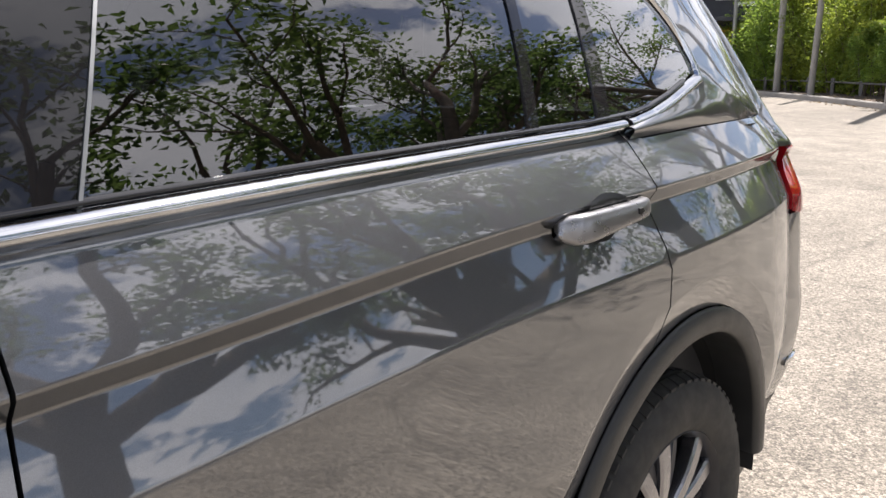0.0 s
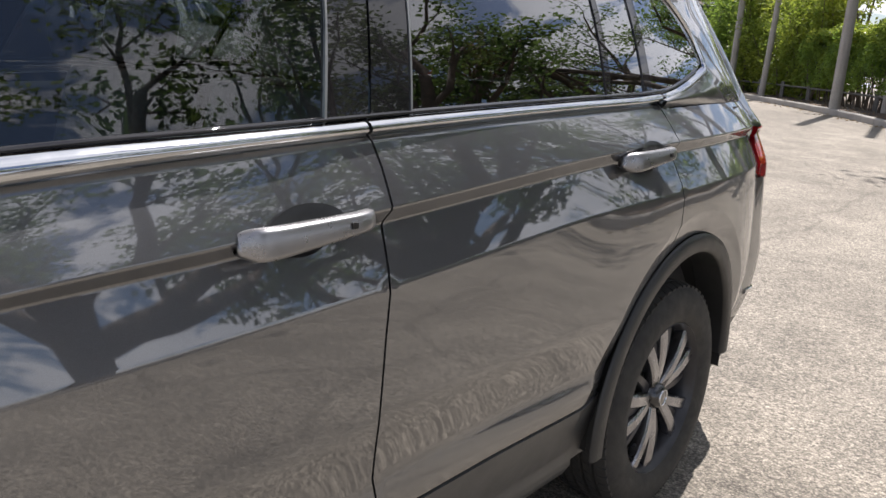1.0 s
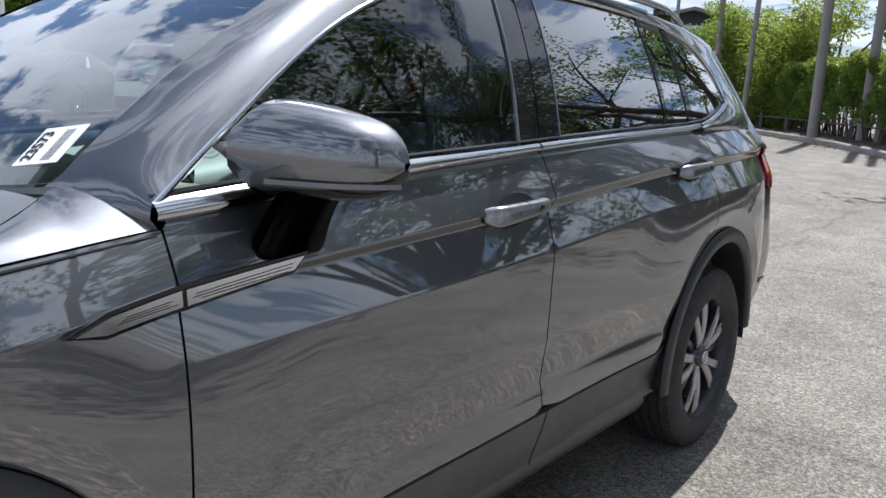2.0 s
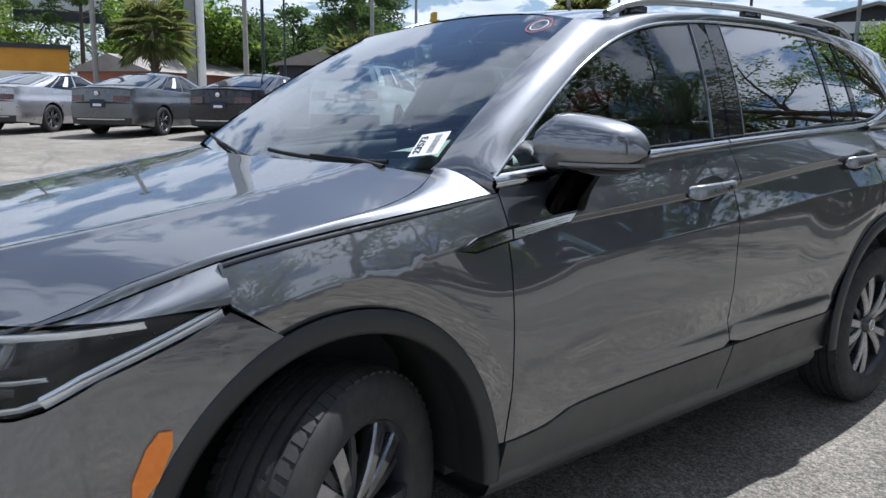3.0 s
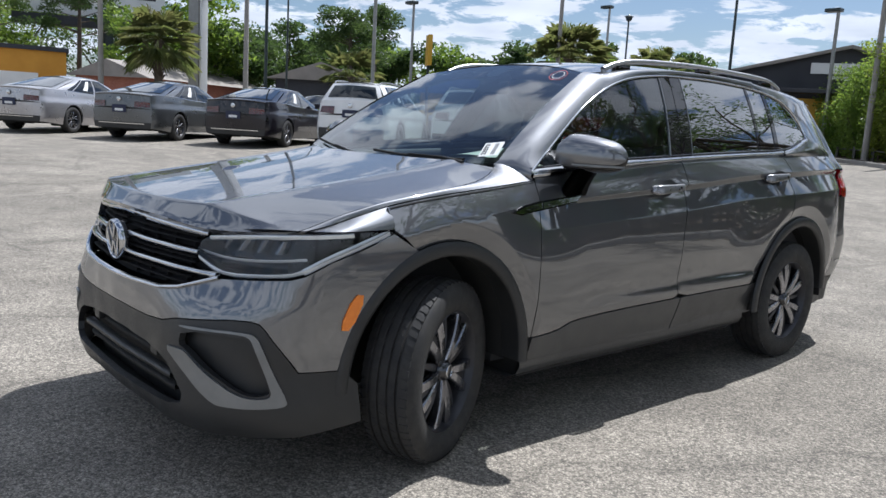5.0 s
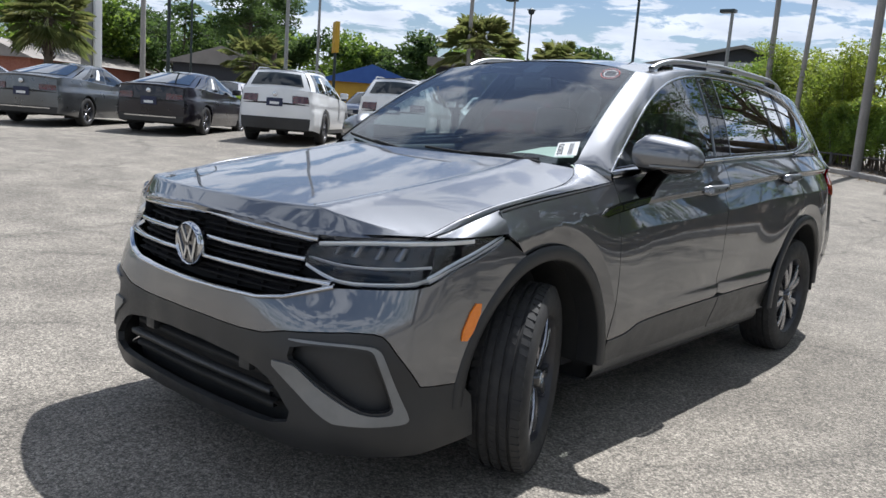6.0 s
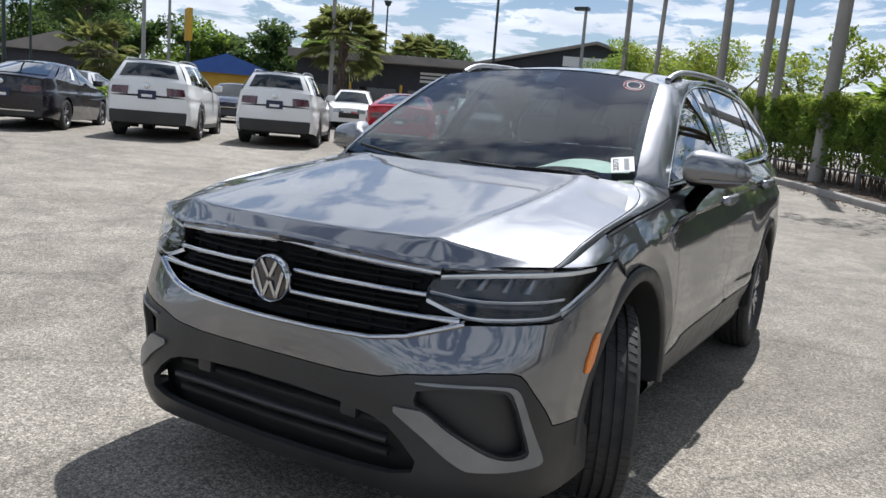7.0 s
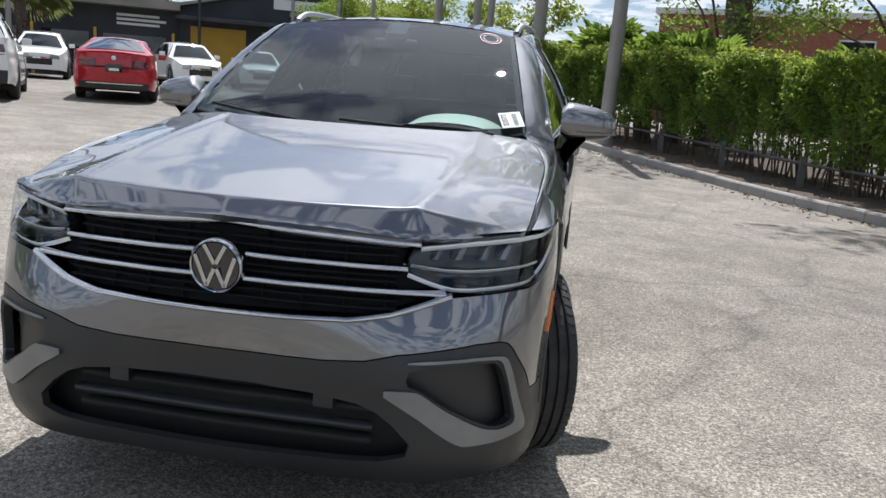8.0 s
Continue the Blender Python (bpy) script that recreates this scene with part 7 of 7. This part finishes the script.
parked_car(WAGON, P_WHITE, "white suv parked nose out near a palm", -19.2, 23.5, HEAD + 175, stickers=False)
parked_car(WAGON, P_WHITE, "white suv parked near the far kerb", -13.0, 28.6, HEAD + 170, stickers=False)
parked_car(SEDAN, P_NAVY, "dark blue saloon car parked nose out", -21.5, 19.0, HEAD + 180, False, False)
parked_car(SEDAN, P_SILVER, "silver saloon car parked nose out behind the row", -25.5, 15.2, HEAD + 180, False, False)
parked_car(SEDAN, P_NAVY, "dark saloon car parked by the dark building", -24.5, 24.6, HEAD + 90, False, False)
parked_car(WAGON, P_WHITE, "white suv far off by the orange building", -31.0, 1.0, HEAD, stickers=False)


# ---------------------------------------------------------------- buildings
CHARCOAL = material("charcoal_stucco", (0.035, 0.037, 0.045), 0.8, second=(0.05, 0.052, 0.06), scale=0.6, bump=0.003, bump_scale=20)
YELLOW = material("yellow_roller_door", (0.55, 0.33, 0.02), 0.5, second=(0.48, 0.28, 0.02), scale=1.2)
ORANGE = material("orange_wall_paint", (0.62, 0.30, 0.04), 0.8, second=(0.54, 0.25, 0.03), scale=0.6, bump=0.003, bump_scale=15)
BRICKRED = material("red_brick", (0.33, 0.12, 0.075), 0.85, second=(0.26, 0.09, 0.06), scale=1.4, fine=(0.40, 0.20, 0.14), fine_scale=9, fine_mix=0.5, bump=0.004, bump_scale=30)
ROOFING = material("grey_roofing", (0.22, 0.20, 0.18), 0.85, second=(0.30, 0.27, 0.24), scale=0.7)
SIGNWHITE = material("white_sign_face", (0.78, 0.78, 0.76), 0.5, second=(0.70, 0.70, 0.69), scale=0.8)
BLUEROOF = material("blue_awning", (0.03, 0.09, 0.32), 0.6, second=(0.04, 0.11, 0.36), scale=2)
DARKGLASS = material("dark_shop_glass", (0.015, 0.017, 0.02), 0.08, coat=0.5, second=(0.02, 0.022, 0.026), scale=2)

shop = thing("tyre_shop", "charcoal workshop with yellow roller doors and white lettering bars", "building", at=Matrix.Translation((-26.5, 28.0, 0.75)) @ Matrix.Rotation(radians(29.5), 4, "Z"))
part("wall", Shell().box((0, 0.0, 0), (9.2, 8, 3.35)), CHARCOAL, shop, smooth=False)
hall = Shell()
prof = [(9.2, -0.3), (9.2, 3.7), (15.2, 5.1), (21.2, 3.7), (21.2, -0.3)]
hall.add([(x, -0.25, z) for x, z in prof] + [(x, 10, z) for x, z in prof], [[0, 1, 2, 3, 4][::-1], [5, 6, 7, 8, 9], [0, 5, 6, 1], [1, 6, 7, 2], [2, 7, 8, 3], [3, 8, 9, 4]])
part("hall_wall", hall, CHARCOAL, shop, smooth=False)
part("roof", Shell().box((-0.3, -0.9, 3.35), (9.2, 8, 3.75), 0.02), ROOFING, shop, smooth=False)
for a, b in (((9.0, 3.72), (15.2, 5.22)), ((21.4, 3.72), (15.2, 5.22))):
    rr = Shell()
    rr.add([(a[0], -0.6, a[1]), (b[0], -0.6, b[1]), (b[0], 10, b[1]), (a[0], 10, a[1]), (a[0], -0.6, a[1] - 0.15), (b[0], -0.6, b[1] - 0.15), (b[0], 10, b[1] - 0.15), (a[0], 10, a[1] - 0.15)], [[0, 1, 2, 3], [7, 6, 5, 4], [0, 4, 5, 1], [2, 6, 7, 3]])
    part("hall_roof", rr, ROOFING, shop, smooth=False)
part("canopy", Shell().box((9.0, -1.6, 2.95), (21.4, -0.2, 3.12), 0.02), CHARCOAL, shop, smooth=False)
for x0, x1 in ((9.7, 12.3), (13.1, 15.7), (16.6, 19.2)):
    door = part("roller_door", Shell().box((x0, -0.32, 0.9), (x1, -0.24, 2.75), 0.01), YELLOW, shop, "yellow roller door half raised", smooth=False)
    sl = Shell()
    for i in range(7):
        sl.box((x0 + 0.02, -0.345, 1.0 + i * 0.25), (x1 - 0.02, -0.318, 1.06 + i * 0.25))
    part("door_rib", sl, YELLOW, door, smooth=False)
    part("doorway", Shell().box((x0, -0.30, 0.0), (x1, -0.245, 0.9)), DARKGLASS, shop, smooth=False)
for x0, x1 in ((0.5, 2.6), (3.2, 5.2), (5.8, 8.6)):
    part("shop_window", Shell().box((x0, -0.05, 0.3), (x1, 0.02, 2.1), 0.01), DARKGLASS, shop, smooth=False)
for x in (0.3, 2.9, 5.5, 8.9):
    part("yellow_post", Shell().box((x - 0.06, -0.7, 0), (x + 0.06, -0.58, 2.3), 0.01), YELLOW, shop, smooth=False)
for x0, x1, z, h in ((1.6, 4.0, 2.95, 0.28), (6.4, 8.3, 3.0, 0.12), (6.4, 8.6, 2.8, 0.12), (6.4, 8.3, 2.6, 0.12), (13.6, 16.2, 4.15, 0.5), (14.4, 16.4, 3.72, 0.18)):
    y_ = -0.03 if x0 < 9 else -0.30
    part("sign_bar", Shell().box((x0, y_ - 0.03, z - h / 2), (x1, y_ + 0.01, z + h / 2), 0.02), SIGNWHITE, shop, "white bar of wall lettering", smooth=False)

brick = thing("brick_building", "long red brick building with small windows behind the hedge", "building", at=Matrix.Translation((4.0, 34.0, 0.1)) @ Matrix.Rotation(radians(-12), 4, "Z"))
part("wall", Shell().box((0, 0, 0), (22, 9, 5.3)), BRICKRED, brick, smooth=False)
part("roof", Shell().box((-0.2, -0.2, 5.3), (22.2, 9.2, 5.55), 0.02), SIGNWHITE, brick, smooth=False)
courses = Shell()
for i in range(44):
    courses.box((0.01, -0.008, 0.3 + i * 0.115), (21.99, 0.002, 0.3 + i * 0.115 + 0.10))
part("brick_course", courses, BRICKRED, brick, smooth=False)
for x in (2.6, 7.5, 12.5, 17.5):
    w = part("window", Shell().box((x, -0.03, 3.4), (x + 1.3, 0.02, 4.4), 0.01), DARKGLASS, brick, smooth=False)
    fr = Shell().box((x - 0.06, -0.05, 4.38), (x + 1.36, 0.0, 4.46)).box((x - 0.06, -0.05, 3.34), (x + 1.36, 0.0, 3.42)).box((x - 0.06, -0.05, 3.34), (x + 0.0, 0.0, 4.46)).box((x + 1.3, -0.05, 3.34), (x + 1.36, 0.0, 4.46)).box((x, -0.045, 3.87), (x + 1.3, 0, 3.93))
    part("frame", fr, SIGNWHITE, w, smooth=False)

oran = thing("orange_building", "low orange flat-roofed shop with a white poster", "building", at=Matrix.Translation((-72.0, 2.0, 0.8)) @ Matrix.Rotation(radians(76), 4, "Z"))
part("wall", Shell().box((0, 0, 0), (15.5, 7, 4.6)), ORANGE, oran, smooth=False)
part("roof", Shell().box((-0.2, -0.2, 4.6), (15.7, 7.2, 4.95), 0.02), CHARCOAL, oran, smooth=False)
for x in (1.0, 4.0, 7.0):
    part("window", Shell().box((x, 6.95, 0.5), (x + 2.2, 7.05, 2.9), 0.01), DARKGLASS, oran, smooth=False)
part("poster", Shell().box((10.2, -0.06, 0.9), (13.4, 0.02, 2.8), 0.01), SIGNWHITE, oran, smooth=False)
part("poster", Shell().box((10.2, 6.98, 0.9), (13.4, 7.06, 2.8), 0.01), SIGNWHITE, oran, smooth=False)

for nm, x, y, turn, l, h, wall_m, roof_m, lab in (("low_building", -52, 34, -42, 26, 3.0, CHARCOAL, ROOFING, "long low building with a pale pitched roof"), ("low_building", -41, 38, -48, 16, 2.6, YELLOW, BLUEROOF, "small shop with a blue awning roof"), ("low_building", -58, 22, -60, 14, 2.6, BRICKRED, ROOFING, "low brick shop with a brown roof")):
    b = thing(nm, lab, "building", at=on_ground(x, y, turn))
    part("wall", Shell().box((-l / 2, -3, -0.3), (l / 2, 3, h)), wall_m, b, smooth=False)
    rr = Shell()
    rr.add([(-l / 2 - 0.4, -3.6, h - 0.1), (l / 2 + 0.4, -3.6, h - 0.1), (l / 2 + 0.4, 0, h + 1.1), (-l / 2 - 0.4, 0, h + 1.1), (-l / 2 - 0.4, 3.6, h - 0.1), (l / 2 + 0.4, 3.6, h - 0.1)], [[0, 1, 2, 3], [3, 2, 5, 4], [0, 3, 4], [1, 5, 2]])
    part("roof", rr, roof_m, b, smooth=False)
    for i in range(int(l / 4)):
        part("window", Shell().box((-l / 2 + 0.8 + i * 4, -3.05, 0.6), (-l / 2 + 3.0 + i * 4, -2.97, 2.1), 0.01), DARKGLASS, b, smooth=False)

# ---------------------------------------------------------------- signs and posts
pylon = thing("sign_pylon", "tall silver sign pylon with a round blue badge", "sign", at=on_ground(-35.45, 13.85, 15))
part("column", Shell().box((-0.55, -0.25, 0), (0.20, 0.25, 15), 0.04), STEELGREY, pylon)
part("column", Shell().box((0.23, -0.2, 0), (0.36, 0.2, 15), 0.02), SIGNWHITE, pylon)
bd = part("badge", Shell().lathe([(-0.06, 0.01), (-0.06, 0.5), (0.06, 0.5), (0.08, 0.45), (0.08, 0.01)], 28, "x"), material("badge_blue", (0.03, 0.08, 0.25), 0.3, second=(0.04, 0.10, 0.3), scale=3), pylon)
bd.matrix_local = Matrix.Translation((0.72, -0.1, 6.3)) @ Matrix.Rotation(radians(-75), 4, "Z")
part("badge_ring", Shell().lathe([(0.07, 0.50), (0.11, 0.47), (0.11, 0.42), (0.07, 0.40)], 28, "x"), SIGNWHITE, bd)

board = thing("billboard", "white roadside billboard on a dark frame", "sign", at=Matrix.Translation((-82.2, 25.0, 0.8)) @ Matrix.Rotation(radians(72), 4, "Z"))
part("panel", Shell().box((-8.0, -0.2, 9.2), (5.5, 0.2, 14.0), 0.03), SIGNWHITE, board)
part("catwalk", Shell().box((-8.5, -0.9, 8.1), (5.8, 0.9, 9.0), 0.03), CHARCOAL, board)
part("column", Shell().tube([(0, 0, -0.5), (0, 0, 10)], 0.6, 12), DARKSTEEL, board)
for i, (a, b) in enumerate(((-4.6, -1.0), (-0.6, 2.2), (2.6, 4.6))):
    for z0, z1, cut_ in ((11.3, 11.9, 0.0), (10.2, 10.5, 0.5)):
        part("poster_bar", Shell().box((a, -0.24, z0), (b - cut_, -0.19, z1)), INK, board, smooth=False)

ysign = thing("yellow_sign", "small yellow sign on a dark pole", "sign", at=on_ground(-32.0, 25.7, -30))
part("column", Shell().tube([(0, 0, 0), (0, 0, 4.6)], 0.08, 8), DARKSTEEL, ysign)
part("panel", Shell().box((-0.45, -0.12, 3.75), (0.45, 0.12, 5.4), 0.03), YELLOW, ysign)

for x, y, h, r_, m, top, lab in (
        (-20.2, 13.4, 9.5, 0.07, STEELGREY, "", "thin grey steel lamp post"), (-35.1, 9.0, 9.5, 0.13, CONCRETE, "box", "plain tall concrete lamp post"), (-37.1, 17.2, 7.2, 0.15, CONCRETE, "box", "concrete lamp post with a box head"),
        (-27.9, 13.4, 10.5, 0.075, DARKSTEEL, "", "dark green steel post"), (-27.2, 14.0, 5.6, 0.05, DARKSTEEL, "gooseneck", "thin dark post with a bent lamp arm"), (-32.4, 24.8, 7.0, 0.09, STEELGREY, "box", "steel lamp post with a flat head"),
        (-27.9, 36.2, 8.0, 0.09, STEELGREY, "box", "steel lamp post with a flat head"), (-33.0, 45.0, 8.6, 0.08, DARKSTEEL, "lantern", "black post with a lantern"), (-16.9, 31.4, 10.5, 0.075, DARKSTEEL, "", "slim dark steel post"),
        (-13.2, 33.6, 6.5, 0.10, STEELGREY, "box", "steel lamp post with a flat head"), (-21.5, 24.6, 8.0, 0.11, CONCRETE, "", "slim concrete post by a palm")):
    post(x, y, h, r_, m, lab, "lamp_post", top)

# low hedge and kerb behind the parked row
row = along_path([(-30, -9), (-27.2, -2.0), (-25.2, 4.2), (-22.8, 9.0), (-20.6, 12.4)], 40)
rp = []
for i in range(9000):
    t = rs.uniform(0, 38.99)
    k = int(t)
    p = row[k] + (row[k + 1] - row[k]) * (t - k)
    tall = 1.6 if k < 18 else 0.9
    q = rs.uniform(-0.5, 0.5, 2)
    rp.append((p[0] + q[0], p[1] + q[1], float(rise(*p)) + tall * rs.rand() ** 0.6 + 0.08 * math.sin(t * 3)))
low_hedge = solid("low_hedge", leaves(rp, 0.16, 0.1, 0.7, 21), LEAF, "low clipped hedge behind the parked cars", "hedge")
far_kerb = Shell().loft([[(p[0] + 0.9 + o * 0.9, p[1] - 0.5 - o * 0.4, float(rise(*p)) + h) for p in row] for o, h in ((0.15, -0.05), (0.15, 0.14), (0.0, 0.15), (-0.9, 0.14))], (0, 0, 1))
solid("far_kerb", far_kerb, CONCRETE, "pale concrete kerb before the low hedge", "kerb", kind="structure")
verge = Shell().loft([[(p[0] + o, p[1] - 0.2 * o, float(rise(*p)) + 0.05) for p in row] for o in (0.6, -4.0)], (0, 0, 1))
solid("verge", verge, material("dry_grass", (0.10, 0.13, 0.035), 0.9, second=(0.16, 0.15, 0.06), scale=0.8, bump=0.02, bump_scale=30), "strip of dry grass behind the lot", "grass", kind="structure")

# ---------------------------------------------------------------- palms and trees
palm(-34.2, 11.3, 3.7, 3, 1.95, 70, skirt=0.8)
palm(-21.8, 25.7, 3.9, 5, 2.1, 54, skirt=0.7)
palm(-37.0, 24.0, 3.0, 6, 2.2, 50, None, "old palm with yellowing fronds", skirt=1.0)
palm(-25.5, 38.0, 4.4, 8, 2.0, 46, skirt=0.6)
for x, y, h, sd in ((-53, 37, 9.6, 2), (-50, 32.5, 8.8, 4), (-78, 8, 13, 7), (-80, 14, 14, 9), (-75, 20, 12.5, 11), (-82, 2, 14, 15)):
    pine(x, y, h, sd)
far = ((-60, 23, 9.0, 5.0), (-63, 27, 8.5, 5.0), (-60, 33, 7.5, 4.5), (-58, 40, 7.0, 4.6), (-55, 46, 6.5, 4.5), (-50, 47, 6.2, 4.2), (-47, 52, 6.6, 4.4), (-43, 50, 7.4, 3.8), (-38, 47, 5.6, 3.4), (-36, 52, 6.4, 4.4), (-30, 54, 5.8, 4.2),
       (-72, 30, 9, 6), (-86, 10, 11, 6.5), (-84, -6, 11, 6), (-24, 56, 5.8, 4.0), (-72, -16, 10, 6), (-92, 18, 12, 7.5), (-90, 28, 12, 7.5), (-97, 3, 13, 7.5), (-80, 37, 9, 6.5), (-68, 44, 8, 6))
for i, (x, y, h, s) in enumerate(far):
    broad_tree(x, y, h * 1.12, s * 1.2, 60 + i, LEAFDARK if i % 4 else LEAF, 0.40, 7500, clumps=44, fork_at=0.13)
for i, (x, y, h, s) in enumerate(((-8.5, 31.5, 5.0, 2.2), (-5.0, 27.5, 4.6, 2.0), (-1.6, 24.0, 4.4, 1.9), (5.0, 21.5, 6.0, 3.2), (9.5, 19.0, 6.5, 3.4))):
    broad_tree(x, y, h, s, 90 + i, LEAFYELLOW if i < 3 else LEAF, 0.15, 2400, "slender small-leaved tree behind the hedge", 0.10, 30)
# large oaks along the bed, which the car's glass and flank mirror
def oak(x, y, spread, low, seed, amount=8500, trunk_r=0.42):
    """An old oak: crooked limbs that fork twice, and flat sprays of small leaves with sky between."""
    r = random.Random(seed)
    t = thing("oak_tree", "large old oak with crooked limbs and an open crown", "tree", "oaks along the bed", on_ground(x, y))
    wood, sprays = Shell(), []

    def limb(a, way, length, radius, depth):
        pts, p, d = [Vector(a)], Vector(a), Vector(way).normalized()
        for k in range(5):
            d = (d + Vector((r.uniform(-1, 1), r.uniform(-1, 1), r.uniform(-0.45, 0.6))) * 0.34).normalized()
            p = p + d * length / 5
            pts.append(p.copy())
        wood.tube(pts, [radius * (1 - 0.62 * k / 5) for k in range(6)], 8 if depth == 0 else 6)
        if depth < 2:
            for k in (2, 3, 4, 5):
                w = (d + Vector((r.uniform(-1, 1), r.uniform(-1, 1), r.uniform(-0.3, 0.8)))).normalized()
                limb(pts[k], w, length * r.uniform(0.42, 0.62), radius * (1 - 0.62 * k / 5) * 0.6, depth + 1)
        else:
            sprays.extend(q for q in pts[2:] if q.z > low)

    wood.tube([(0, 0, -0.3), (0.15, 0.1, low * 0.45), (0.0, 0.2, low * 0.9)], [trunk_r * 1.35, trunk_r, trunk_r * 0.9], 12)
    for i in range(6):
        a = i * 2 * math.pi / 6 + r.uniform(-0.4, 0.4)
        limb((0, 0.2, low * 0.86), (math.cos(a), math.sin(a), r.uniform(0.45, 1.5)), spread * r.uniform(0.8, 1.15), trunk_r * 0.55, 0)
    part("trunk", wood, BARK, t)
    pts = [blob(q, (0.75, 0.75, 0.30), max(8, amount // len(sprays)), seed * 17 + i, 0.1) for i, q in enumerate(sprays)]
    part("crown", leaves(np.concatenate(pts), 0.19, 0.1, 0.55, seed), LEAFDARK, t)
    return t


for i, (x, y, s, lo) in enumerate(((5.1, 21.0, 6.5, 6.5), (9.3, 19.5, 6.5, 6.0), (9.2, 8.6, 6.0, 4.0), (11.0, 3.0, 6.2, 4.4), (12.0, -4.5, 6.0, 4.4), (13.5, 13.0, 6.0, 4.2))):
    oak(x, y, s, lo, 120 + i)
